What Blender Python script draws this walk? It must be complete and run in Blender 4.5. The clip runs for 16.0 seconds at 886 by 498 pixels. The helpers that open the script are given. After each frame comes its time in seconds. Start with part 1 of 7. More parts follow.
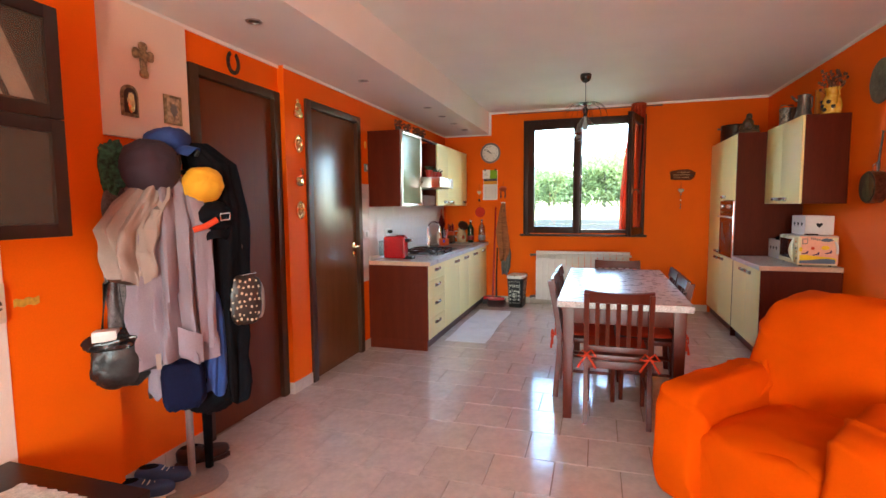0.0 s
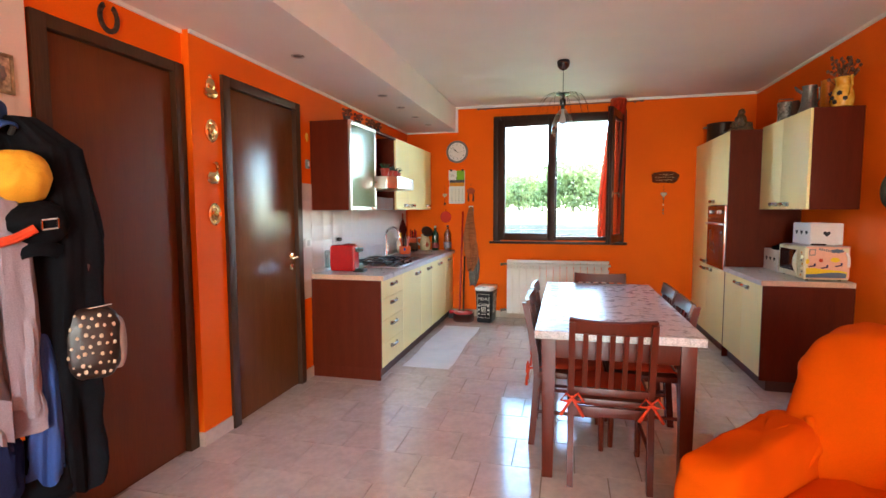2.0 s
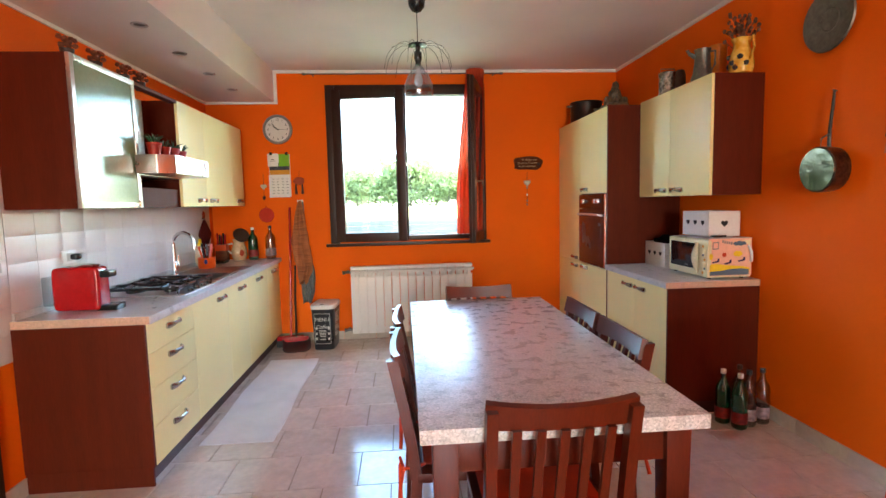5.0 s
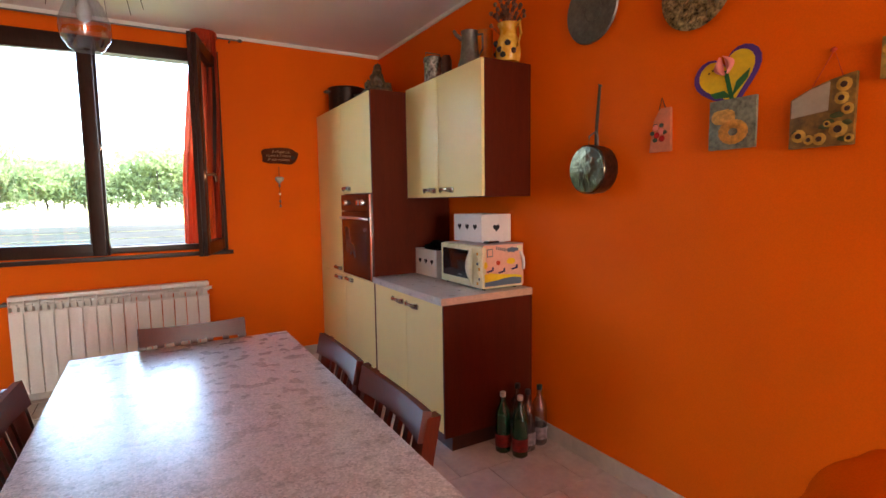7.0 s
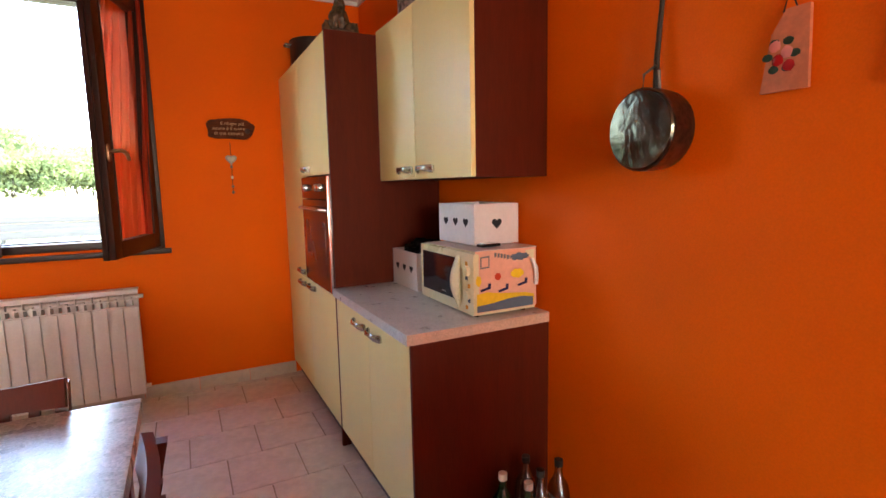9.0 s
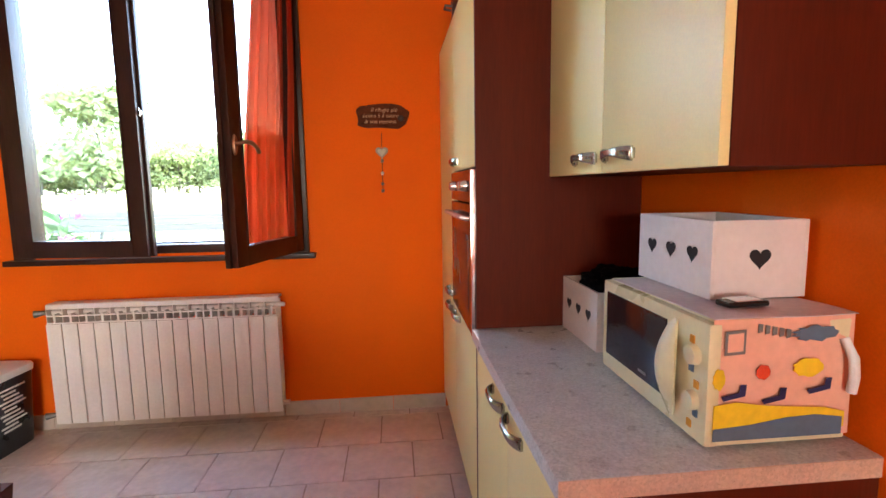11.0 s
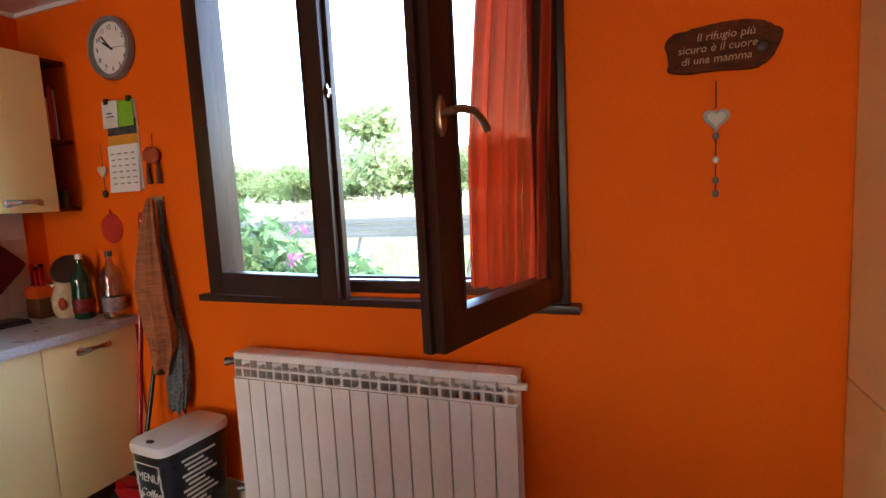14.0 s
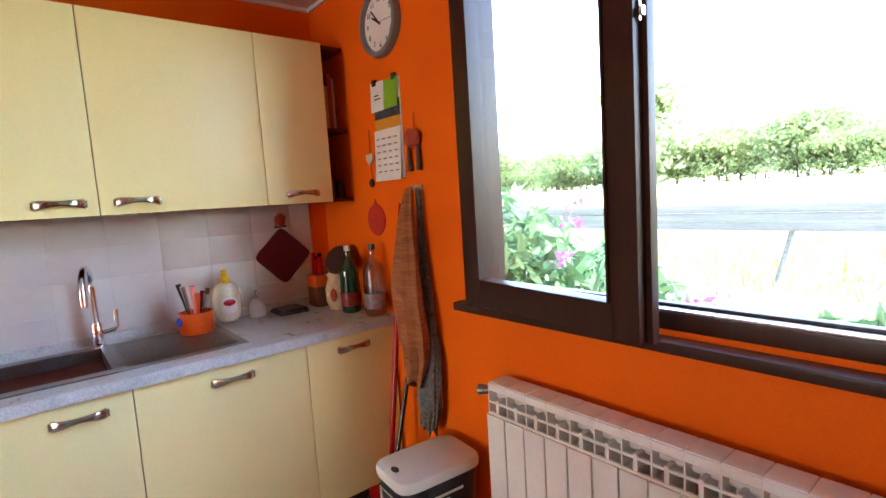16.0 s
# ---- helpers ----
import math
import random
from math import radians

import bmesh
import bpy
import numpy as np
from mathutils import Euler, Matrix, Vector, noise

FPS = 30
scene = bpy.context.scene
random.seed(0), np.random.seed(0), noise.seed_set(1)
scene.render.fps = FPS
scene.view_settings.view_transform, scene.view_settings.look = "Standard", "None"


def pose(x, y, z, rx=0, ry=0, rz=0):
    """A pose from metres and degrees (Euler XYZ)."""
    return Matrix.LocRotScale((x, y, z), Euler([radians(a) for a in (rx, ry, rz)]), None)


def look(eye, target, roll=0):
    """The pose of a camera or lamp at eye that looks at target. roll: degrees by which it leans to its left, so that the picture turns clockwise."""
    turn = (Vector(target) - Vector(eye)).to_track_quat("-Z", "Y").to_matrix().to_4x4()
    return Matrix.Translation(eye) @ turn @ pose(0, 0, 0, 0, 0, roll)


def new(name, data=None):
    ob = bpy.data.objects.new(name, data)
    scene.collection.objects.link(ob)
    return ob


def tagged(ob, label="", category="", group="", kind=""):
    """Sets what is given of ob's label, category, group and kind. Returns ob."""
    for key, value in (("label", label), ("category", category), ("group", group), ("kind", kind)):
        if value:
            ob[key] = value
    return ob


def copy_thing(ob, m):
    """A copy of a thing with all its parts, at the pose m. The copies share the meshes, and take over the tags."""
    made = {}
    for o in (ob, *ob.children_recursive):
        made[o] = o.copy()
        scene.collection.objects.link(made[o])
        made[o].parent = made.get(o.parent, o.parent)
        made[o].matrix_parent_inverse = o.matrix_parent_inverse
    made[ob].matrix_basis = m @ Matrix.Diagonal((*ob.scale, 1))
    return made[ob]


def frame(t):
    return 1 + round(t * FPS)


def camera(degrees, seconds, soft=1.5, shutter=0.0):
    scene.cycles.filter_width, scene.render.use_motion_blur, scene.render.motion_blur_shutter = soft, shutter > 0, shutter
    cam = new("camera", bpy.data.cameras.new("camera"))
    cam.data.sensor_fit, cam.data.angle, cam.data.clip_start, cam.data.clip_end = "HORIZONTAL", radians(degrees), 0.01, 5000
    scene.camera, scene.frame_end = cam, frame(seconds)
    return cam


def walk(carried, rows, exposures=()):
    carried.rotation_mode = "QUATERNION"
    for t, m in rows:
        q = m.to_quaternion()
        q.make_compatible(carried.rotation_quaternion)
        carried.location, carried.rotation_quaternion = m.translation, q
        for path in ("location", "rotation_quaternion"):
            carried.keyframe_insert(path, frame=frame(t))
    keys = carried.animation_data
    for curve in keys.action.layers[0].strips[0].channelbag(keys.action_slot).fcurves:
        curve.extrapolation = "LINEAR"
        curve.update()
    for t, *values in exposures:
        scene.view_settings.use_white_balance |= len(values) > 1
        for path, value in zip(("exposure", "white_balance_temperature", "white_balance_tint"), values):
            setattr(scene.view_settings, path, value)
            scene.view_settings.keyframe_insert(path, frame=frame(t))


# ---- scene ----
cam = camera(83.0, 16.0)
EXPOSURES = [(0, 3.00, 6430, 2), (1, 3.10, 6380, 0), (2, 3.21, 6330, 0), (3, 3.32, 6380, 1), (5.5, 3.15, 6530, 2), (6.5, 2.94, 6780, 8),
             (8, 2.99, 7150, 14), (10.5, 3.35, 6770, 13), (12, 3.15, 6620, 11), (13.5, 2.76, 6570, 12), (14.5, 2.57, 6470, 10), (15.5, 2.72, 6470, 10), (16, 3.00, 6470, 11)]
PATH = [
    (0, (1.448, 1.713, 1.39), (0.86, 3.617, 1.217), -0.5),
    (0.5, (1.421, 1.84, 1.391), (0.668, 3.683, 1.2), -1.1),
    (1, (1.392, 2.019, 1.393), (0.685, 3.88, 1.201), -0.7),
    (1.5, (1.37, 2.186, 1.388), (0.783, 4.088, 1.198), -0.6),
    (2, (1.356, 2.416, 1.389), (0.88, 4.352, 1.231), -0.2),
    (2.5, (1.352, 2.591, 1.382), (0.977, 4.549, 1.229), 0.0),
    (3, (1.301, 2.807, 1.374), (1.043, 4.785, 1.223), -0.5),
    (5.3, (1.16, 3.794, 1.372), (1.453, 5.762, 1.173), -1.8),
    (5.5, (1.145, 3.874, 1.366), (1.55, 5.82, 1.149), -2.1),
    (6, (1.213, 4.057, 1.355), (1.879, 5.927, 1.112), -1.6),
    (6.5, (1.379, 4.232, 1.351), (2.253, 6.019, 1.136), -0.6),
    (7, (1.51, 4.375, 1.356), (2.507, 6.098, 1.165), -0.8),
    (7.5, (1.666, 4.578, 1.346), (2.701, 6.274, 1.115), -1.0),
    (8, (1.837, 4.75, 1.333), (2.891, 6.427, 1.051), -0.8),
    (8.2, (1.922, 4.819, 1.339), (2.954, 6.512, 1.078), -0.6),
    (10.3, (2.376, 5.542, 1.353), (2.921, 7.45, 1.098), -2.1),
    (10.5, (2.435, 5.623, 1.35), (2.876, 7.56, 1.121), -1.4),
    (11, (2.517, 5.827, 1.352), (2.711, 7.802, 1.104), -0.9),
    (11.5, (2.496, 6.084, 1.354), (2.486, 8.066, 1.084), -1.5),
    (12, (2.474, 6.319, 1.353), (2.298, 8.293, 1.081), -1.9),
    (12.5, (2.469, 6.558, 1.358), (2.09, 8.504, 1.101), -1.7),
    (13, (2.425, 6.73, 1.353), (1.889, 8.642, 1.112), -2.2),
    (13.5, (2.313, 6.918, 1.382), (1.679, 8.802, 1.16), -2.5),
    (14, (2.243, 7.065, 1.375), (1.518, 8.916, 1.156), -3.0),
    (14.5, (2.172, 7.24, 1.383), (1.305, 9.03, 1.171), -3.1),
    (15, (2.104, 7.368, 1.373), (1.052, 9.056, 1.171), -3.0),
    (15.5, (1.995, 7.451, 1.363), (0.708, 8.97, 1.172), -3.2),
    (16, (1.822, 7.542, 1.379), (0.278, 8.796, 1.17), -3.6),
]
walk(cam, [(t, look(eye, target, roll)) for t, eye, target, roll in PATH], EXPOSURES)

# ---- world, sun, rear window light ----
SKY, SUN_W, REAR_W = 0.52, 2.8, 21.0
world = bpy.data.worlds.new("world")
scene.world = world
world.use_nodes = True
wn = world.node_tree
sky = wn.nodes.new("ShaderNodeTexSky")
sky.sky_type = "NISHITA"
sky.sun_disc = False
sky.sun_elevation = radians(51)
sky.sun_rotation = radians(100)
sky.air_density, sky.dust_density, sky.ozone_density = 1.0, 0.8, 2.0
wn.links.new(sky.outputs[0], wn.nodes["Background"].inputs[0])
wn.nodes["Background"].inputs[1].default_value = SKY
sun = new("sun", bpy.data.lights.new("sun", "SUN"))
sun.data.energy, sun.data.angle, sun.data.color = SUN_W, radians(0.5), (1.0, 0.95, 0.86)
sun.matrix_world = look((20.0, -3.5, 25.0), (0, 0, 0))
rear = new("rear_window_light", bpy.data.lights.new("rear_window_light", "AREA"))
rear.data.shape, rear.data.size, rear.data.size_y, rear.data.energy = "RECTANGLE", 1.7, 1.9, REAR_W
rear.data.color = (1.0, 0.95, 0.85)
rear.matrix_world = look((1.6, -1.62, 1.25), (1.6, 2.0, 0.75))


# ---- materials ----
def rgb(r, g, b):
    """Linear colour from an 8-bit one."""
    f = lambda c: ((c / 255 + 0.055) / 1.055) ** 2.4 if c > 10 else c / 255 / 12.92
    return (f(r), f(g), f(b), 1)


def mat(name, col, rough=0.5, metal=0.0, vary=0.08, scale=6.0, grain=60.0, bump=0.05, stretch=(1, 1, 1), coat=0.0, sheen=0.0,
        rand=0.0, spec=0.5, rvary=0.08, col2=None, spots=0.0, flecks=None):
    m = bpy.data.materials.new(name)
    m.use_nodes = True
    nt = m.node_tree
    N, L = nt.nodes, nt.links
    b = N["Principled BSDF"]
    tc = N.new("ShaderNodeTexCoord")
    mp = N.new("ShaderNodeMapping")
    mp.inputs["Scale"].default_value, mp.inputs["Location"].default_value = stretch, (0.1373, 0.2719, 0.0537)
    L.new(tc.outputs["Object"], mp.inputs[0])
    big, fine = N.new("ShaderNodeTexNoise"), N.new("ShaderNodeTexNoise")
    big.inputs["Scale"].default_value, big.inputs["Detail"].default_value = scale, 4
    fine.inputs["Scale"].default_value, fine.inputs["Detail"].default_value = grain, 5
    L.new(mp.outputs[0], big.inputs["Vector"])
    L.new(mp.outputs[0], fine.inputs["Vector"])
    mixf = N.new("ShaderNodeMath")
    mixf.operation = "ADD"
    L.new(big.outputs["Fac"], mixf.inputs[0])
    L.new(fine.outputs["Fac"], mixf.inputs[1])
    ramp = N.new("ShaderNodeMapRange")
    ramp.inputs["From Min"].default_value, ramp.inputs["From Max"].default_value = 0.7, 1.3
    L.new(mixf.outputs[0], ramp.inputs["Value"])
    mix = N.new("ShaderNodeMix")
    mix.data_type = "RGBA"
    c = Vector(col[:3])
    lo = tuple(c * (1 - vary * 1.6)) + (1,)
    hi = tuple(min(1, v * (1 + vary)) for v in c) + (1,)
    if col2:
        lo, hi = tuple(c) + (1,), col2
    mix.inputs["A"].default_value, mix.inputs["B"].default_value = lo, hi
    L.new(ramp.outputs[0], mix.inputs["Factor"])
    out = mix.outputs["Result"]
    if spots:
        vor = N.new("ShaderNodeTexVoronoi")
        vor.inputs["Scale"].default_value = grain
        L.new(mp.outputs[0], vor.inputs["Vector"])
        hsv = N.new("ShaderNodeSeparateColor")
        L.new(vor.outputs["Color"], hsv.inputs[0])
        sm = N.new("ShaderNodeMapRange")
        sm.inputs["To Min"].default_value, sm.inputs["To Max"].default_value = 1 - spots, 1 + spots * 0.5
        L.new(hsv.outputs[0], sm.inputs["Value"])
        mul = N.new("ShaderNodeVectorMath")
        mul.operation = "SCALE"
        L.new(out, mul.inputs[0])
        L.new(sm.outputs[0], mul.inputs["Scale"])
        out = mul.outputs[0]
    if flecks:
        speck, edge, fm = N.new("ShaderNodeTexNoise"), N.new("ShaderNodeMapRange"), N.new("ShaderNodeMix")
        speck.inputs["Scale"].default_value, speck.inputs["Detail"].default_value, speck.inputs["Roughness"].default_value = 210.0, 1.5, 0.5
        edge.inputs["From Min"].default_value, edge.inputs["From Max"].default_value, edge.inputs["To Max"].default_value = 0.62, 0.72, 0.38
        fm.data_type, fm.inputs["B"].default_value = "RGBA", flecks
        L.new(mp.outputs[0], speck.inputs["Vector"])
        L.new(speck.outputs["Fac"], edge.inputs["Value"])
        L.new(edge.outputs[0], fm.inputs["Factor"])
        L.new(out, fm.inputs["A"])
        out = fm.outputs["Result"]
    if rand:
        oi = N.new("ShaderNodeObjectInfo")
        rr = N.new("ShaderNodeMapRange")
        rr.inputs["To Min"].default_value, rr.inputs["To Max"].default_value = 1 - rand, 1 + rand
        L.new(oi.outputs["Random"], rr.inputs["Value"])
        mul2 = N.new("ShaderNodeVectorMath")
        mul2.operation = "SCALE"
        L.new(out, mul2.inputs[0])
        L.new(rr.outputs[0], mul2.inputs["Scale"])
        out = mul2.outputs[0]
    L.new(out, b.inputs["Base Color"])
    rm = N.new("ShaderNodeMapRange")
    rm.inputs["To Min"].default_value, rm.inputs["To Max"].default_value = max(0.02, rough - rvary), min(1, rough + rvary)
    L.new(big.outputs["Fac"], rm.inputs["Value"])
    L.new(rm.outputs[0], b.inputs["Roughness"])
    b.inputs["Metallic"].default_value = metal
    b.inputs["Coat Weight"].default_value = coat
    b.inputs["Coat Roughness"].default_value = 0.08
    b.inputs["Sheen Weight"].default_value = sheen
    b.inputs["Specular IOR Level"].default_value = spec
    if bump:
        bp = N.new("ShaderNodeBump")
        bp.inputs["Strength"].default_value, bp.inputs["Distance"].default_value = bump, 0.01
        L.new(mixf.outputs[0], bp.inputs["Height"])
        L.new(bp.outputs[0], b.inputs["Normal"])
    return m


def thin_glass(name, tint=(1, 1, 1, 1), rough=0.0, gloss=0.045):
    m = bpy.data.materials.new(name)
    m.use_nodes = True
    N, L = m.node_tree.nodes, m.node_tree.links
    N.remove(N["Principled BSDF"])
    tr, gl, mx, fr = N.new("ShaderNodeBsdfTransparent"), N.new("ShaderNodeBsdfGlossy"), N.new("ShaderNodeMixShader"), N.new("ShaderNodeLayerWeight")
    tr.inputs[0].default_value, gl.inputs["Roughness"].default_value = tint, rough
    pw, ad = N.new("ShaderNodeMath"), N.new("ShaderNodeMath")
    pw.operation, ad.operation = "POWER", "MULTIPLY_ADD"
    pw.inputs[1].default_value, ad.inputs[1].default_value, ad.inputs[2].default_value = 4.0, 0.5, gloss
    L.new(fr.outputs["Facing"], pw.inputs[0])
    L.new(pw.outputs[0], ad.inputs[0])
    L.new(ad.outputs[0], mx.inputs[0])
    L.new(tr.outputs[0], mx.inputs[1])
    L.new(gl.outputs[0], mx.inputs[2])
    L.new(mx.outputs[0], N["Material Output"].inputs[0])
    return m


def see_through(name, col, rough, trans, vary=0.1, clear=None):
    """A sheer or frosted sheet: part diffuse, part see-through."""
    m = mat(name, col, rough, vary=vary, grain=400, bump=0.03)
    N, L = m.node_tree.nodes, m.node_tree.links
    tr, mx, tl, m2 = N.new("ShaderNodeBsdfTransparent"), N.new("ShaderNodeMixShader"), N.new("ShaderNodeBsdfTranslucent"), N.new("ShaderNodeMixShader")
    tr.inputs[0].default_value, tl.inputs[0].default_value = clear or col, col
    m2.inputs[0].default_value, mx.inputs[0].default_value = 0.5, trans
    L.new(N["Principled BSDF"].outputs[0], m2.inputs[1])
    L.new(tl.outputs[0], m2.inputs[2])
    L.new(m2.outputs[0], mx.inputs[1])
    L.new(tr.outputs[0], mx.inputs[2])
    L.new(mx.outputs[0], N["Material Output"].inputs[0])
    return m


ORANGE = mat("orange_wall_paint", rgb(242, 102, 0), 0.7, spec=0.2, vary=0.05, scale=2.0, grain=180, bump=0.12)
WHITE = mat("white_paint", (0.86, 0.83, 0.80, 1), 0.7, vary=0.03, scale=2.5, grain=150, bump=0.08)
CREAMWALL = mat("cream_wall_paint", (0.84, 0.70, 0.59, 1), 0.7, vary=0.03, scale=3, grain=150, bump=0.08)
TILE = mat("beige_floor_tile", rgb(212, 196, 184), 0.15, vary=0.09, scale=5, grain=26, bump=0.02, rand=0.05, rvary=0.04, coat=0.45)
GROUT = mat("grout", rgb(150, 128, 112), 0.9, vary=0.1)
SKIRT = mat("skirting_tile", rgb(205, 188, 172), 0.3, vary=0.07, scale=5, grain=30, bump=0.02, rand=0.04)
CHERRY = mat("cherry_veneer", rgb(90, 31, 14), 0.5, spec=0.12, vary=0.1, scale=3, grain=30, bump=0.05, stretch=(6, 6, 0.5))
PLINTH = mat("dark_plinth", rgb(72, 36, 26), 0.4, vary=0.2, scale=3, grain=30, stretch=(1, 1, 6))
CREAM = mat("cream_laminate", rgb(250, 234, 166), 0.4, vary=0.03, scale=3, grain=200, bump=0.02)
GREYLAM = mat("grey_speckled_laminate", rgb(206, 205, 202), 0.3, vary=0.08, scale=18, grain=190, bump=0.006, spots=0.16, flecks=rgb(120, 116, 114))
PINKLAM = mat("speckled_table_laminate", rgb(206, 200, 197), 0.28, vary=0.1, scale=18, grain=190, bump=0.01, spots=0.34, rvary=0.04)
EDGELAM = mat("laminate_edge", rgb(214, 176, 150), 0.4, vary=0.08, scale=18, grain=170, spots=0.12, flecks=rgb(150, 96, 76))
DOORWOOD = mat("dark_door_veneer", rgb(108, 64, 33), 0.2, vary=0.09, scale=3, grain=24, bump=0.03, stretch=(5, 5, 0.4), rvary=0.03, spec=0.4)
DOORMATT = mat("matt_door_veneer", rgb(104, 54, 27), 0.5, spec=0.2, vary=0.08, scale=3, grain=24, bump=0.03, stretch=(5, 5, 0.4))
FRAMEWOOD = mat("dark_door_frame", rgb(72, 47, 31), 0.4, spec=0.25, vary=0.18, scale=3, grain=24, bump=0.04, stretch=(5, 5, 0.4))
WINWOOD = mat("dark_brown_window", rgb(54, 27, 18), 0.36, spec=0.25, vary=0.2, scale=3, grain=30, bump=0.04, stretch=(4, 4, 0.6))
CHAIRWOOD = mat("chair_wood", rgb(88, 30, 13), 0.34, spec=0.35, vary=0.12, scale=5, grain=40, bump=0.03, stretch=(4, 4, 0.7), coat=0.0)
SATIN = mat("satin_metal", (0.44, 0.43, 0.39, 1), 0.24, metal=1, vary=0.05)
CHROME = mat("chrome", (0.72, 0.72, 0.72, 1), 0.16, metal=1, vary=0.03)
STEEL = mat("brushed_steel", (0.62, 0.61, 0.6, 1), 0.3, metal=1, vary=0.06, grain=120, stretch=(8, 1, 1))
BRASS = mat("brass", (0.8, 0.55, 0.25, 1), 0.25, metal=1, vary=0.1)
PEWTER = mat("pewter", (0.19, 0.18, 0.165, 1), 0.45, metal=0.85, vary=0.2, scale=20, bump=0.15)
BLACK = mat("black_enamel", (0.012, 0.012, 0.013, 1), 0.25, vary=0.2)
BLACKCLOTH = mat("black_cloth", (0.006, 0.006, 0.008, 1), 0.9, spec=0.08, vary=0.3, grain=300, bump=0.2)
NAVY = mat("navy_cloth", (0.008, 0.01, 0.035, 1), 0.85, spec=0.1, vary=0.25, grain=300, bump=0.2)
BLUECAP = mat("blue_cloth", (0.02, 0.055, 0.22, 1), 0.8, vary=0.2, grain=300, bump=0.2)
PLUM = mat("plum_cloth", (0.035, 0.017, 0.026, 1), 0.9, vary=0.2, grain=300, bump=0.2)
YELLOWCLOTH = mat("yellow_cloth", (0.85, 0.42, 0.02, 1), 0.8, vary=0.1, grain=300, bump=0.2)
LILAC = mat("mauve_grey_cloth", rgb(142, 129, 139), 0.9, vary=0.14, scale=4, grain=300, bump=0.25)
BEIGECLOTH = mat("beige_cloth", rgb(156, 138, 129), 0.9, vary=0.1, scale=4, grain=300, bump=0.25)
TOWEL = mat("brown_towel", rgb(160, 94, 56), 0.95, vary=0.32, scale=4, grain=30, bump=0.3, stretch=(0.4, 0.4, 3.5))
TOWELGREY = mat("grey_checked_towel", rgb(112, 112, 112), 0.95, vary=0.45, scale=70, grain=300, bump=0.4)
ORANGECLOTH = mat("orange_throw", rgb(212, 78, 3), 0.95, spec=0.04, vary=0.08, scale=5, grain=350, bump=0.35)
REDORANGE = mat("red_orange_cloth", rgb(205, 62, 24), 0.85, vary=0.12, grain=300, bump=0.2)
WHITEPL = mat("white_plastic", (0.78, 0.77, 0.75, 1), 0.35, vary=0.03)
RADWHITE = mat("radiator_enamel", (0.86, 0.79, 0.74, 1), 0.35, vary=0.03, grain=80)
RED = mat("red_plastic", rgb(176, 16, 22), 0.22, vary=0.08)
DARKRED = mat("dark_red_cloth", rgb(96, 14, 22), 0.9, vary=0.15, grain=300, bump=0.2)
ORANGEPL = mat("orange_plastic", rgb(226, 88, 24), 0.3, vary=0.08)
PAPER = mat("white_paper", (0.8, 0.78, 0.76, 1), 0.8, vary=0.03)
WALLTILE = mat("white_wall_tile", rgb(218, 210, 207), 0.3, vary=0.02, scale=6, grain=40, rand=0.012, bump=0.0)
PANE = thin_glass("window_pane", (0.97, 1.0, 0.99, 1))
SHEER = see_through("orange_sheer", rgb(218, 92, 60), 0.9, 0.16, 0.1, rgb(244, 180, 150))


# ---- mesh helpers ----
def rise(bm, verts, bevel):
    if bevel:
        es = {e for v in verts for e in v.link_edges}
        bmesh.ops.bevel(bm, geom=list(es), offset=bevel, segments=2, affect="EDGES", profile=0.7)


def bx(bm, x0, x1, y0, y1, z0, z1, bevel=0.0):
    r = bmesh.ops.create_cube(bm, size=1, matrix=Matrix.LocRotScale(((x0 + x1) / 2, (y0 + y1) / 2, (z0 + z1) / 2), None, (abs(x1 - x0), abs(y1 - y0), abs(z1 - z0))))
    rise(bm, r["verts"], bevel)
    return bm


def box(x0, x1, y0, y1, z0, z1, bevel=0.0):
    return bx(bmesh.new(), x0, x1, y0, y1, z0, z1, bevel)


def cyl(bm, x, y, z0, z1, r0, r1=None, n=24):
    bmesh.ops.create_cone(bm, cap_ends=True, segments=n, radius1=r0, radius2=r0 if r1 is None else r1, depth=z1 - z0,
                          matrix=Matrix.Translation((x, y, (z0 + z1) / 2)))
    return bm


def lathe(profile, n=28, bm=None, m=None):
    """A turned body about z from (radius, height) pairs."""
    bm = bm or bmesh.new()
    m = m or Matrix()
    rings = []
    for r, z in profile:
        rings.append([bm.verts.new(m @ Vector((r * math.cos(2 * math.pi * i / n), r * math.sin(2 * math.pi * i / n), z))) for i in range(n)] if r > 1e-5
                     else [bm.verts.new(m @ Vector((0, 0, z)))])
    for a, b in zip(rings, rings[1:]):
        for i in range(n):
            j = (i + 1) % n
            if len(a) == 1 and len(b) > 1:
                bm.faces.new((a[0], b[j], b[i]))
            elif len(b) == 1 and len(a) > 1:
                bm.faces.new((a[i], a[j], b[0]))
            elif len(a) > 1:
                bm.faces.new((a[i], a[j], b[j], b[i]))
    return bm


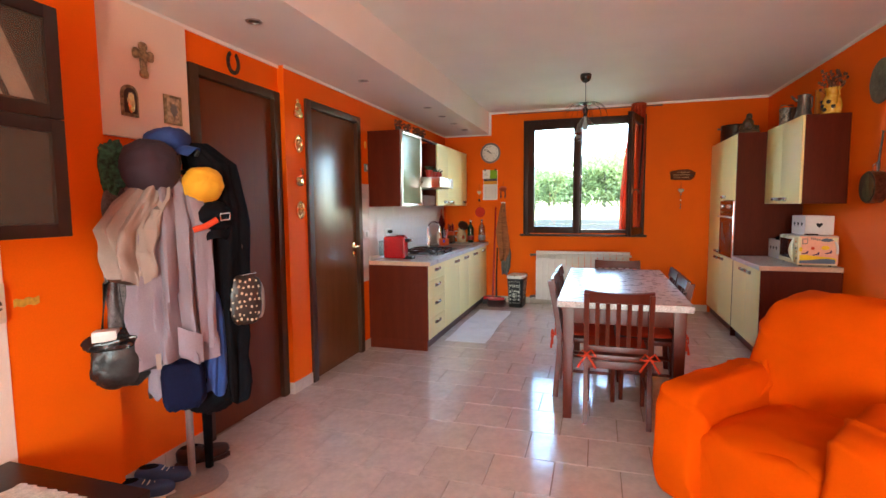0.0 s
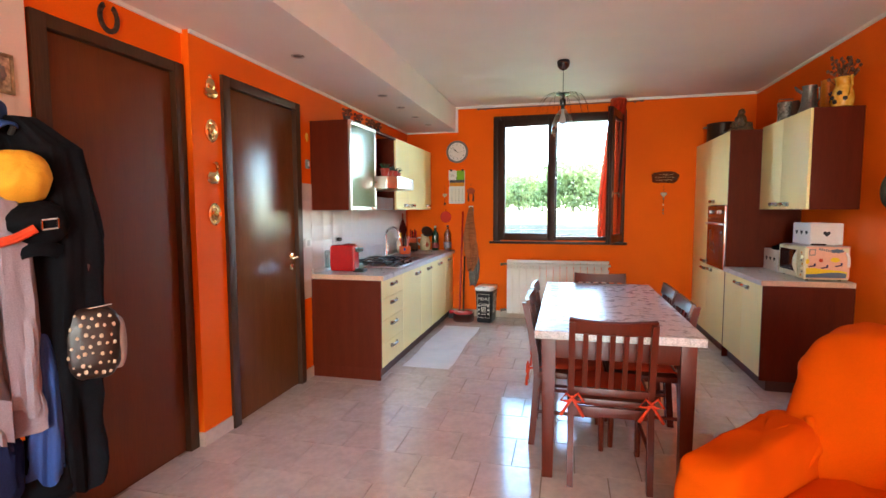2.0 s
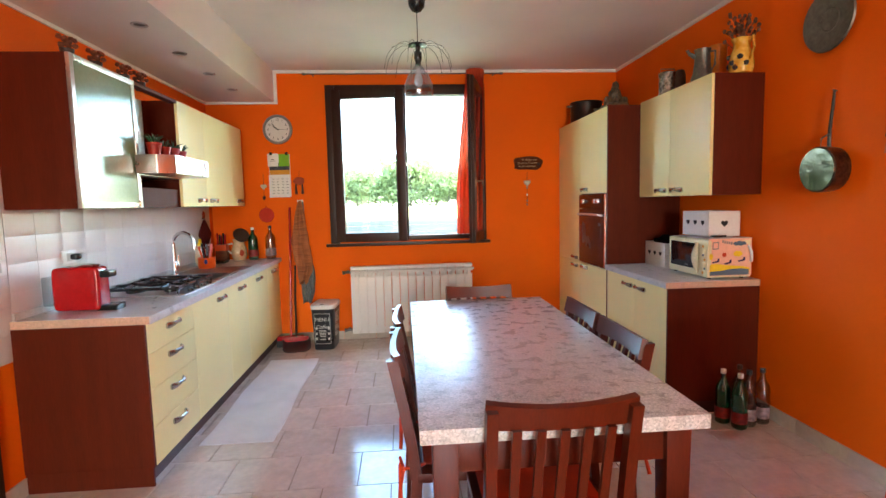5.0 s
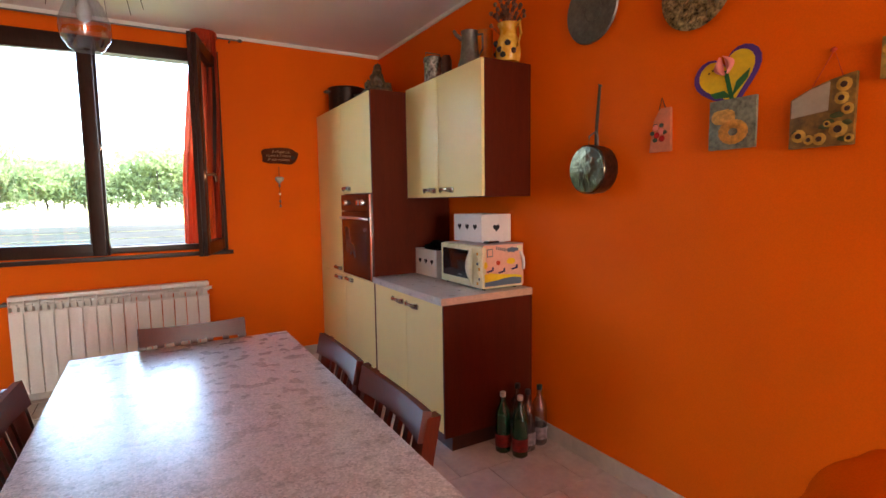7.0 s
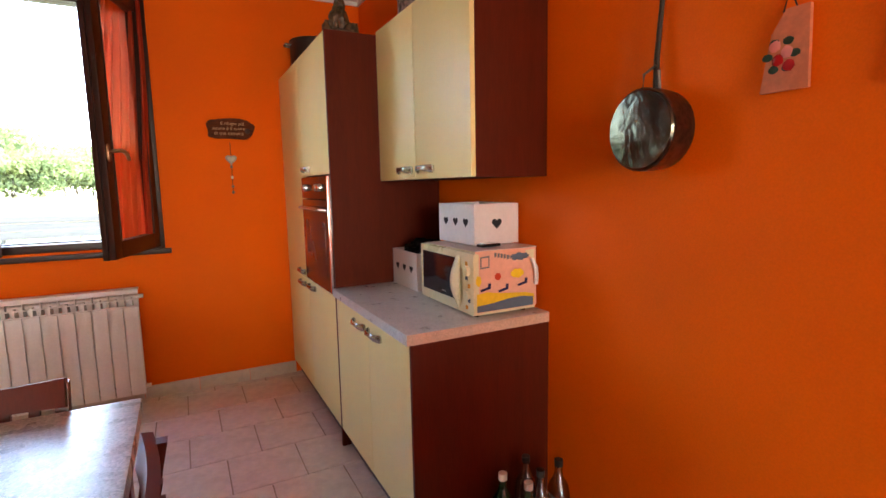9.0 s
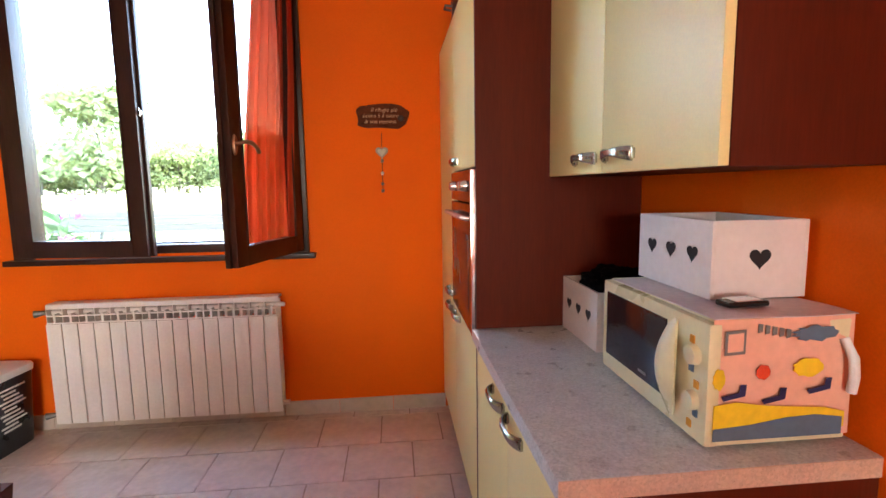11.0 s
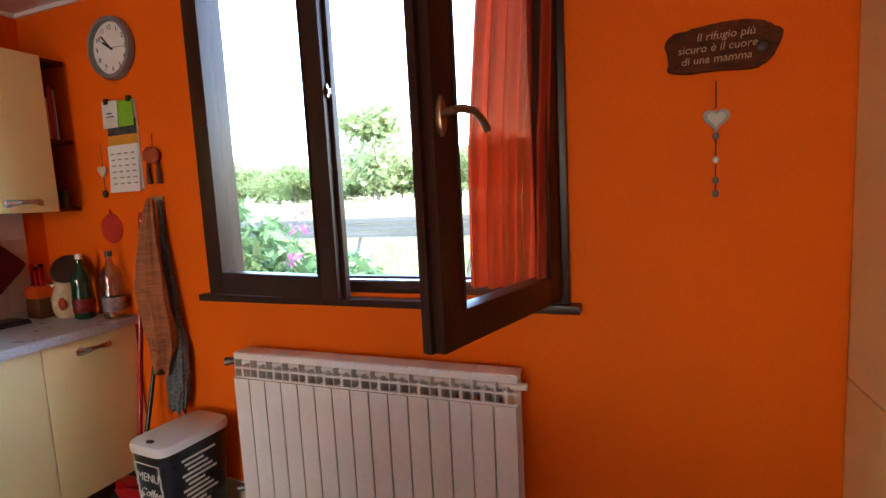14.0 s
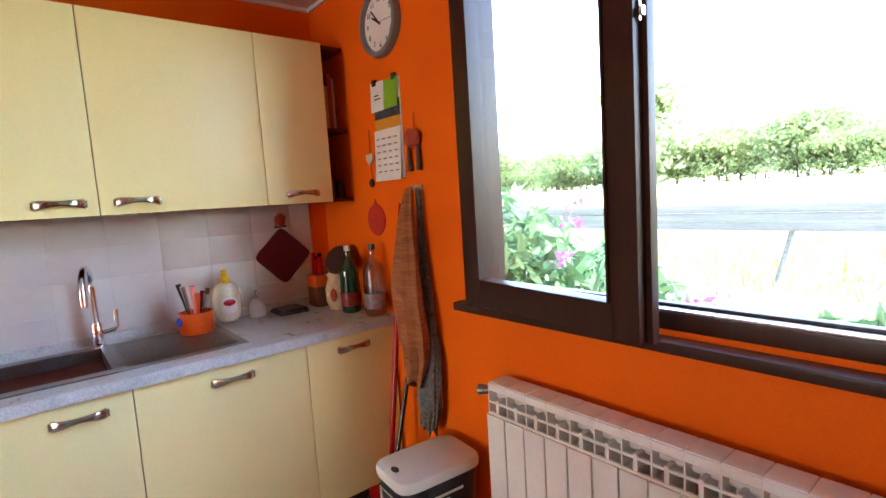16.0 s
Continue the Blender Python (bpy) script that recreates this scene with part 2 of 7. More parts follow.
def tube(points, r, n=10, bm=None, taper=None):
    """A round bar along points."""
    bm = bm or bmesh.new()
    pts = [Vector(p) for p in points]
    rings, up = [], Vector((0, 0, 1))
    for i, p in enumerate(pts):
        d = (pts[min(i + 1, len(pts) - 1)] - pts[max(i - 1, 0)]).normalized()
        a = d.cross(up if abs(d.z) < 0.95 else Vector((1, 0, 0))).normalized()
        b = d.cross(a)
        rr = r if taper is None else r + (taper - r) * i / (len(pts) - 1)
        rings.append([bm.verts.new(p + rr * (math.cos(2 * math.pi * k / n) * a + math.sin(2 * math.pi * k / n) * b)) for k in range(n)])
    for a, b in zip(rings, rings[1:]):
        for k in range(n):
            bm.faces.new((a[k], a[(k + 1) % n], b[(k + 1) % n], b[k]))
    bm.faces.new(rings[0])
    bm.faces.new(rings[-1][::-1])
    return bm


def sheet(f, nu, nv, thick=0.0, bm=None):
    """A surface f(u, v) with u and v from 0 to 1, given some thickness."""
    bm = bm or bmesh.new()
    g = [[bm.verts.new(f(i / nu, j / nv)) for j in range(nv + 1)] for i in range(nu + 1)]
    fs = [bm.faces.new((g[i][j], g[i + 1][j], g[i + 1][j + 1], g[i][j + 1])) for i in range(nu) for j in range(nv)]
    if thick:
        bmesh.ops.recalc_face_normals(bm, faces=fs)
        bmesh.ops.solidify(bm, geom=fs, thickness=thick)
    return bm


def slab(outline, z0, z1, bevel=0.0, bm=None, m=None):
    """A flat piece cut to an outline of (x, y)."""
    bm = bm or bmesh.new()
    m = m or Matrix()
    a = [bm.verts.new(m @ Vector((x, y, z0))) for x, y in outline]
    b = [bm.verts.new(m @ Vector((x, y, z1))) for x, y in outline]
    n = len(a)
    bm.faces.new(a[::-1])
    bm.faces.new(b)
    for i in range(n):
        bm.faces.new((a[i], a[(i + 1) % n], b[(i + 1) % n], b[i]))
    rise(bm, a + b, bevel)
    return bm


def soft_plate(x, y, z, hx, d, hz):
    """An oval mounting plate with a rounded rim, standing out towards -y."""
    bm = bmesh.new()
    lathe([(0, 0), (1, 0), (1, 0.6 * d), (0.82, d), (0, d)], 28, bm, Matrix.Translation((x, y, z)) @ Matrix.Diagonal((hx, 1, hz, 1)) @ pose(0, 0, 0, 90, 0, 0))
    return bm


def mesh_of(name, bm, material, smooth=True):
    bmesh.ops.recalc_face_normals(bm, faces=bm.faces)
    me = bpy.data.meshes.new(name)
    bm.to_mesh(me)
    bm.free()
    me.materials.append(material)
    if smooth:
        me.shade_smooth()
        me.set_sharp_from_angle(angle=radians(38))
    return me


def part(name, bm, material, parent, label="", smooth=True):
    ob = new(name, mesh_of(name, bm, material, smooth))
    ob.parent = parent
    if label:
        tagged(ob, label)
    return ob


def thing(name, label, category, x=0, y=0, z=0, rz=0, group="", rx=0, ry=0):
    ob = new(name)
    ob.empty_display_size = 0.1
    ob.matrix_basis = pose(x, y, z, rx, ry, rz)
    return tagged(ob, label, category, group)


def solid(name, bm, material, label, category, x=0, y=0, z=0, rz=0, group="", kind="", smooth=True):
    ob = new(name, mesh_of(name, bm, material, smooth))
    ob.matrix_basis = pose(x, y, z, 0, 0, rz)
    return tagged(ob, label, category, group, kind)


def structure(name, bm, material, label="", category="", smooth=False):
    return solid(name, bm, material, label, category or name.split("_")[0], kind="structure", smooth=smooth)


# ---- the room: walls, floor, ceiling ----
XR, YW, YB, H, HS = 3.40, 8.78, -1.5, 2.685, 2.387
XA, XB, XC, XO = -0.66, -0.74, -0.69, -1.0
SX = -0.034
W0, W1, WZ0, WZ1 = 0.50, 1.985, 1.0, 2.50


def holed(bm, along, a0, a1, t0, t1, z0, z1, holes):
    """A wall along x or y from a0 to a1, t0 to t1 thick, with holes (from, to, bottom, top)."""
    put = (lambda p, q, r, s: bx(bm, p, q, t0, t1, r, s)) if along == "x" else (lambda p, q, r, s: bx(bm, t0, t1, p, q, r, s))
    at = a0
    for h0, h1, b0, b1 in sorted(holes):
        put(at, h0, z0, z1)
        if b0 > z0:
            put(h0, h1, z0, b0)
        if b1 < z1:
            put(h0, h1, b1, z1)
        at = h1
    put(at, a1, z0, z1)
    return bm


D1, D2 = (4.07, 4.785, 2.15), (5.155, 5.95, 2.16)
structure("wall_north", holed(bmesh.new(), "x", -1.0, 3.7, YW, YW + 0.13, 0, 2.9, [(W0, W1, WZ0, WZ1)]), ORANGE, "orange painted plaster wall with the window")
structure("wall_east", box(XR, 3.7, YB, YW, 0, 2.9), ORANGE, "orange painted plaster wall hung with plates and plaques")
structure("wall_south", holed(bmesh.new(), "x", -1.0, 3.7, YB - 0.3, YB, 0, 2.9, [(0.75, 2.45, 0.25, 2.2)]), ORANGE, "orange painted plaster wall")
structure("wall_west_1", box(XO, XA, YB, 3.43, 0, 2.9), ORANGE, "orange painted plaster wall beside the coat rack")
structure("wall_west_2", holed(bmesh.new(), "y", 3.43, 4.85, XO, XB, 0, 2.9, [(D1[0], D1[1], 0, D1[2])]), ORANGE, "orange painted plaster wall round the dark door")
structure("wall_west_3", holed(bmesh.new(), "y", 4.85, YW, XO, XC, 0, 2.9, [(D2[0], D2[1], 0, D2[2])]), ORANGE, "orange painted plaster wall behind the kitchen units")
structure("wall_backing", box(XO - 0.08, XO, 3.4, 6.2, 0, 2.9), ORANGE, "plain wall behind the closed doors", "wall")
structure("ceiling", box(XO, XR, YB, YW, H, H + 0.2), WHITE, "flat white painted ceiling")
structure("ceiling_soffit", slab([(XO, YB), (SX + 0.012, YB), (SX, YW), (XO, YW)], HS, H - 0.0005), WHITE, "lowered white ceiling strip with recessed spotlights", "ceiling")
structure("roof_slab", box(-1.3, 4.0, YB - 0.3, YW + 0.34, 2.9, 3.1), WHITE, "plain slab closing the room above", "roof")
structure("floor_base", box(XO, 3.7, YB, YW, -0.12, -0.006), GROUT, "grout bed under the floor tiles", "floor")
structure("panel_wall", box(XB, XB + 0.022, 3.437, 3.995, 1.73, HS - 0.0205), CREAMWALL, "cream painted raised wall panel with religious ornaments", "wall panel")
structure("white_wall_strip", box(XA, XA + 0.004, YB + 0.1, 2.99, 0.05, 1.30), CREAMWALL, "cream painted wall area under the glazed wall cabinet", "wall")
bm = bmesh.new()
for a in ((XR - 0.012, XR, YB, YW, H - 0.028, H), (SX, XR - 0.012, YW - 0.012, YW, H - 0.028, H), (XC, SX + 0.0, YW - 0.012, YW, HS - 0.02, HS),
          (SX, SX + 0.03, YW - 0.012, YW, HS - 0.02, H - 0.028),
          (XC, XC + 0.012, 4.85, YW - 0.012, HS - 0.02, HS), (XB, XB + 0.012, 3.43, 4.85, HS - 0.02, HS), (XA, XA + 0.012, YB, 3.43, HS - 0.02, HS)):
    bx(bm, *a)
structure("trim_cornice", bm, WHITE, "narrow white painted band under the ceiling", "trim")

# ---- doors ----
def inner_door(name, y0, y1, top, xw, label, leaf=DOORWOOD):
    """A closed flush door in a wall whose face is at xw, opening from y0 to y1."""
    d = tagged(new(name), label, "door", kind="structure")
    d.matrix_basis = pose(xw, y0, 0)
    w = y1 - y0
    bm = bmesh.new()
    for a in ((-0.1, 0.022, -0.055, 0.012, 0, top + 0.045), (-0.1, 0.022, w - 0.012, w + 0.055, 0, top + 0.045), (-0.1, 0.0215, 0.012, w - 0.012, top - 0.012, top + 0.0445)):
        bx(bm, *a, 0.004)
    part("door_frame", bm, FRAMEWOOD, d, "dark brown wooden door frame")
    part("door_leaf", box(-0.055, -0.012, 0.014, w - 0.014, 0.006, top - 0.014, 0.003), leaf, d, "dark brown flush door leaf")
    for z in (0.25, 1.05, 1.85):
        part("hinge", cyl(bmesh.new(), -0.006, 0.016, z - 0.035, z + 0.035, 0.007, n=12), BRASS, d)
    return d, w


d1, w1 = inner_door("door_1", *D1, XB, "closed dark brown wooden door beside the coat rack", DOORMATT)
d2, w2 = inner_door("door_2", *D2, XC, "closed glossy dark brown wooden door with brass handle")
hb = tube([(-0.012, w2 - 0.075, 1.03), (0.04, w2 - 0.075, 1.03), (0.052, w2 - 0.085, 1.03), (0.054, w2 - 0.18, 1.025)], 0.009)
lathe([(0, 0), (0.027, 0), (0.025, 0.008), (0.012, 0.012), (0, 0.012)], 20, hb, pose(-0.012, w2 - 0.075, 1.03, 0, 90, 0))
part("door_handle", hb, BRASS, d2, "brass lever handle")
part("keyhole_plate", lathe([(0, 0), (0.024, 0), (0.022, 0.007), (0, 0.009)], 20, None, pose(-0.012, w2 - 0.075, 0.95, 0, 90, 0)), BRASS, d2, "round brass keyhole rosette")

# ---- window ----
win = tagged(new("window_1"), "dark brown wooden window, both sashes swung open inwards", "window", kind="structure")
win.matrix_basis = pose(0, YW, 0)
bm = bmesh.new()
for a in ((0.455, 0.545, -0.036, -0.001, 0.986, 2.54), (1.94, 2.03, -0.036, -0.001, 0.986, 2.54), (0.545, 1.94, -0.036, -0.001, 2.44, 2.54)):
    bx(bm, *a, 0.005)
part("casing", bm, WINWOOD, win, "flat dark brown casing on the wall")
bm = bmesh.new()
for a in ((0.50, 0.56, 0.0, 0.075, 1.0, 2.5), (1.925, 1.985, 0.0, 0.075, 1.0, 2.5), (0.56, 1.925, 0.0, 0.075, 2.44, 2.5), (0.56, 1.925, 0.0, 0.075, 1.0, 1.045),
          (0.56, 1.925, 0.045, 0.075, 1.045, 1.06)):
    bx(bm, *a, 0.004)
part("window_frame", bm, WINWOOD, win)
part("threshold_rail", box(0.56, 1.925, 0.006, 0.04, 1.0455, 1.052, 0.002), STEEL, win, "aluminium drip rail")
part("window_sill", box(0.41, 2.065, -0.06, 0.0, 0.955, 0.985, 0.006), WINWOOD, win, "dark brown inner sill board")
part("outer_sill", box(0.45, 2.03, 0.08, 0.20, 0.955, 0.995, 0.004), mat("stone_sill", (0.5, 0.48, 0.45, 1), 0.7), win, "pale stone outer sill")


def sash(hx, width, side, angle, label):
    """A sash hinged at hx; side is +1 when it runs to +x, angle the opening in degrees."""
    s = part("sash", bmesh.new(), WINWOOD, win, label)
    st, th, z0, z1 = 0.082, 0.058, 1.003, 2.478
    bm = bmesh.new()
    lo, hi = (0, width) if side > 0 else (-width, 0)
    bx(bm, lo, lo + st, -th, 0, z0, z1, 0.006)
    bx(bm, hi - st, hi, -th, 0, z0, z1, 0.006)
    bx(bm, lo + st - 0.001, hi - st + 0.001, -th + 0.001, -0.001, z0, z0 + 0.09, 0.005)
    bx(bm, lo + st - 0.001, hi - st + 0.001, -th + 0.001, -0.001, z1 - 0.085, z1, 0.005)
    free = hi if side > 0 else lo
    bx(bm, free - 0.016 if side < 0 else free, free if side < 0 else free + 0.016, -0.03, -0.004, z0, z1, 0.003)
    for q in (lo + st, hi - st - 0.008):
        bx(bm, q, q + 0.008, -th - 0.004, -0.012, z0 + 0.09, z1 - 0.085, 0.002)
    s.data = mesh_of("sash", bm, WINWOOD)
    s.matrix_basis = pose(hx, -0.038, 0, 0, 0, -angle * side)
    p = part("pane", box(lo + st - 0.006, hi - st + 0.006, -0.034, -0.028, z0 + 0.084, z1 - 0.08), PANE, s, "clear window glass", False)
    p.visible_shadow = False
    return s, lo, hi


ls, lo, hi = sash(0.53, 0.70, 1, 6.5, "dark brown sash, slightly ajar")
bm = box(hi + 0.001, hi + 0.008, -0.044, -0.032, 1.735, 1.78, 0.003)
bx(bm, hi + 0.004, hi + 0.016, -0.046, -0.034, 1.745, 1.765, 0.002)
part("lock_plate", bm, CHROME, ls, "small steel lock plate")
rs, lo, hi = sash(1.953, 0.642, -1, 73.5, "dark brown sash, wide open")
hx = lo + 0.024
BRONZE = mat("bronze", (0.30, 0.17, 0.10, 1), 0.35, metal=0.9)
bm = soft_plate(hx, -0.058, 1.547, 0.015, 0.012, 0.045)
part("handle_plate", bm, BRONZE, rs, "bronze handle plate")
part("handle", tube([(hx, -0.068, 1.552), (hx, -0.10, 1.556), (hx + 0.015, -0.112, 1.559), (hx + 0.05, -0.116, 1.556), (hx + 0.085, -0.116, 1.54), (hx + 0.108, -0.114, 1.518)], 0.0095),
     BRONZE, rs, "bronze window handle")
bm = bmesh.new()
for z in (1.15, 2.3):
    cyl(bm, 0.006, -0.006, z - 0.04, z + 0.04, 0.008, n=12)
part("hinge", bm, BRASS, rs)

# ---- skirting ----
def skirt(name, x0, y0, x1, y1, nx, ny):
    """Skirting tiles from one point to another, standing out along (nx, ny)."""
    sk = tagged(new(name), "low beige tile skirting", "skirting", kind="structure")
    L = math.hypot(x1 - x0, y1 - y0)
    n = max(1, round(L / 0.333))
    ux, uy, w = (x1 - x0) / L, (y1 - y0) / L, L / n
    me = mesh_of("skirting_tile", box(0.0012, w - 0.0012, 0, 0.01, 0, 0.085, 0.002), SKIRT)
    for i in range(n):
        t = new("skirting_tile", me)
        t.parent = sk
        flip = nx * -uy + ny * ux > 0
        a = math.degrees(math.atan2(uy, ux))
        t.matrix_basis = pose(x0 + ux * w * i, y0 + uy * w * i, 0, 0, 0, a) if flip else pose(x0 + ux * w * (i + 1), y0 + uy * w * (i + 1), 0, 0, 0, a + 180)


skirt("skirting_north", -0.10, YW, 2.81, YW, 0, -1)
skirt("skirting_east", XR, YB, XR, 6.612, -1, 0)
skirt("skirting_west_1", XA, YB, XA, 3.43, 1, 0)
skirt("skirting_west_2", XB, 3.43, XB, D1[0] - 0.055, 1, 0)
skirt("skirting_jog", XB, 4.85, XC + 0.01, 4.85, 0, -1)
skirt("skirting_west_3", XC, 4.85, XC, D2[0] - 0.055, 1, 0)
skirt("skirting_west_4", XC, D2[1] + 0.055, XC, 6.155, 1, 0)


# ---- kitchen units: local x along the width, front at y = 0, depth towards +y ----
def bow_handle(parent, x, z, w=0.14):
    """A flared bow handle: flat wide ends, slim raised middle."""
    bm = bmesh.new()
    n, prev = 12, None
    for i in range(n + 1):
        u = i / n * 2 - 1
        out = -0.006 - 0.024 * (1 - u ** 4)
        h = 0.0085 + 0.0085 * abs(u) ** 1.5
        zz = z + 0.006 * (1 - u * u)
        ring = [bm.verts.new((x + u * w / 2, out + a, zz + b)) for a, b in ((0, -h), (-0.004, -h * 0.6), (-0.004, h * 0.6), (0, h), (0.004, h), (0.004, -h))]
        if prev:
            for k in range(6):
                bm.faces.new((prev[k], prev[(k + 1) % 6], ring[(k + 1) % 6], ring[k]))
        else:
            bm.faces.new(ring)
        prev = ring
    bm.faces.new(prev[::-1])
    for s in (-1, 1):
        bx(bm, x + s * w / 2 - 0.008, x + s * w / 2 + 0.008, -0.008, 0.0, z - 0.012, z + 0.012, 0.002)
    return part("handle", bm, SATIN, parent, "satin chrome bow handle")


def front(parent, x0, x1, z0, z1, hx=None, hz=None, name="door"):
    f = part(name, box(x0 + 0.0015, x1 - 0.0015, 0, 0.02, z0 + 0.0015, z1 - 0.0015, 0.0022), CREAM, parent, "cream laminate " + ("drawer front" if name == "drawer" else "door"))
    if hx is not None:
        bow_handle(f, hx, hz)
    return f


def carcass(parent, w, d, z0, z1):
    part("body", box(0.0005, w - 0.0005, 0.0215, d, z0, z1, 0.0015), CHERRY, parent, "cherry veneer carcass")


def plinth(parent, w, d):
    part("plinth", box(0.0, w, 0.045, d, 0.0, 0.099), PLINTH, parent, "dark plinth")


FXL, DL, ZL = -0.075, 0.61, 0.86
L_UNITS = [(6.165, 6.71), (6.71, 7.30), (7.30, 7.735), (7.735, 8.34), (8.34, 8.765)]
for k, (a, b) in enumerate(L_UNITS):
    w = b - a
    if k == 0:
        u = thing("drawer_unit", "cream base unit with four drawers, cherry side panel", "cabinet", FXL, a, 0, 90, "base units along the sink wall")
        carcass(u, w, DL, 0.1, ZL - 0.041)
        part("side_panel", box(-0.018, 0.0, 0.002, DL, 0.1, ZL - 0.041, 0.001), CHERRY, u, "cherry veneer end panel")
        part("plinth_end", box(-0.014, 0.0, 0.012, DL, 0.0, 0.099, 0.001), CHERRY, u, "cherry plinth end")
        zs = [0.1, 0.295, 0.485, 0.665, ZL - 0.043]
        for z0, z1 in zip(zs, zs[1:]):
            front(u, 0, w, z0, z1, w / 2, z1 - 0.055, "drawer")
    else:
        u = thing("base_unit", "cream laminate base unit with one door and bow handle", "cabinet", FXL, a, 0, 90, "base units along the sink wall")
        carcass(u, w, DL, 0.1, ZL - 0.041)
        front(u, 0, w, 0.1, ZL - 0.043, w * (0.5, 0.76, 0.66, 0.52, 0.5)[k], ZL - 0.10)
    plinth(u, w, DL)


def worktop(name, x0, x1, y0, y1, z1, edge_y, label, hole=None, th=0.04):
    """A laminate worktop; edge_y is the y of its bare end, hole a cut-out (x0, x1, y0, y1)."""
    t = thing(name, label, "worktop")
    bm = bmesh.new()
    if hole:
        for a in ((x0, x1, y0, hole[2]), (x0, x1, hole[3], y1), (x0, hole[0], hole[2], hole[3]), (hole[1], x1, hole[2], hole[3])):
            bx(bm, *a, z1 - th, z1)
        bmesh.ops.remove_doubles(bm, verts=bm.verts, dist=1e-5)
    else:
        bx(bm, x0, x1, y0, y1, z1 - th, z1, 0.004)
    part("slab", bm, GREYLAM, t, "grey speckled laminate slab")
    part("end_strip", box(x0 + 0.002, x1 - 0.002, edge_y - 0.002, edge_y, z1 - th + 0.001, z1 - 0.001), EDGELAM, t, "pinkish laminate end strip")
    return t


SINK = (-0.56, -0.19, 7.32, 7.70)
wl = worktop("worktop", XC, -0.05, 6.15, YW - 0.005, ZL, 6.15, "long grey speckled laminate worktop on the base units", SINK)
part("upstand", box(XC + 0.009, XC + 0.024, 6.16, YW - 0.006, ZL, ZL + 0.035, 0.003), GREYLAM, wl, "low grey upstand")
part("front_edge", box(-0.05, -0.046, 6.152, YW - 0.006, ZL - 0.036, ZL - 0.004, 0.002), GREYLAM, wl)

# upper units on the left wall
FXU, DU, ZU0, ZU1 = -0.335, 0.355, 1.385, 2.11
ALU = mat("aluminium_frame", (0.75, 0.75, 0.72, 1), 0.3, metal=0.9)
FROST = mat("frosted_glass", (0.26, 0.36, 0.22, 1), 0.14, vary=0.06, coat=0.2, spec=0.5)
u = thing("glass_wall_unit", "cherry wall unit with an aluminium framed frosted glass door", "cabinet", FXU, 6.19, 0, 90, "wall units above the sink")
w = 0.565
carcass(u, w, DU, ZU0, ZU1)
gd = bmesh.new()
for a in ((0, 0.028, 0, 0.02, ZU0, ZU1), (w - 0.028, w, 0, 0.02, ZU0, ZU1), (0.028, w - 0.028, 0, 0.02, ZU0, ZU0 + 0.028), (0.028, w - 0.028, 0, 0.02, ZU1 - 0.028, ZU1)):
    bx(gd, *a, 0.002)
gd = part("door", gd, ALU, u, "aluminium door frame")
part("pane", box(0.026, w - 0.026, 0.007, 0.013, ZU0 + 0.026, ZU1 - 0.026), FROST, gd, "reflective frosted glass")
for a, b, h in ((7.30, 7.735, 0.74), (7.735, 8.34, 0.2), (8.34, 8.65, 0.52)):
    w = b - a
    u = thing("wall_unit", "cream laminate wall unit with one door and bow handle", "cabinet", FXU, a, 0, 90, "wall units above the sink")
    carcass(u, w, DU, ZU0, ZU1)
    front(u, 0, w, ZU0, ZU1, w * h, ZU0 + 0.045)
# open end shelf beside the window wall
u = thing("end_shelf", "dark cherry open corner shelf holding books and jars", "shelf", FXU, 8.652, 0, 90)
w = 0.12
part("back", box(0, w, DU - 0.012, DU, ZU0, ZU1), CHERRY, u)
for z in (ZU0, 1.715, ZU1 - 0.018):
    part("board", box(0.001, w, 0.035, DU - 0.0125, z, z + 0.018, 0.001), CHERRY, u)
part("divider", box(0.0, 0.006, 0.03, DU - 0.0125, ZU0 + 0.019, ZU1 - 0.019), CHERRY, u)
# hood bay between the glass unit and the doors
u = thing("hood_bay", "cherry bay with back panel and shelf behind the cooker hood", "cabinet", FXU, 6.757, 0, 90)
w = 0.541
part("back_panel", box(0, w, DU - 0.02, DU, ZU0, ZU1), CHERRY, u)
part("bottom", box(0, w, 0.03, DU - 0.021, ZU0, ZU0 + 0.12), CHERRY, u, "dark cherry bottom box")
part("cornice", box(0, w, 0.0, 0.05, ZU1 - 0.02, ZU1, 0.002), CHERRY, u)

hood = thing("cooker_hood", "slim stainless steel cooker hood with a projecting front", "cooker hood", FXU, 6.757, 0, 90)
part("duct_cover", box(0.14, 0.40, 0.16, DU - 0.022, 1.70, ZU1 - 0.03, 0.004), STEEL, hood, "brushed steel duct cover")
part("canopy", box(0.004, w - 0.004, 0.0, DU - 0.022, 1.575, 1.69, 0.004), STEEL, hood, "stainless steel canopy")
part("visor", slab([(-0.06, 0.0), (-0.06, -0.12), (0.0, -0.2), (0.50, -0.2), (0.56, -0.12), (0.56, 0.0)], 1.58, 1.688, 0.006), STEEL, hood, "polished projecting visor")

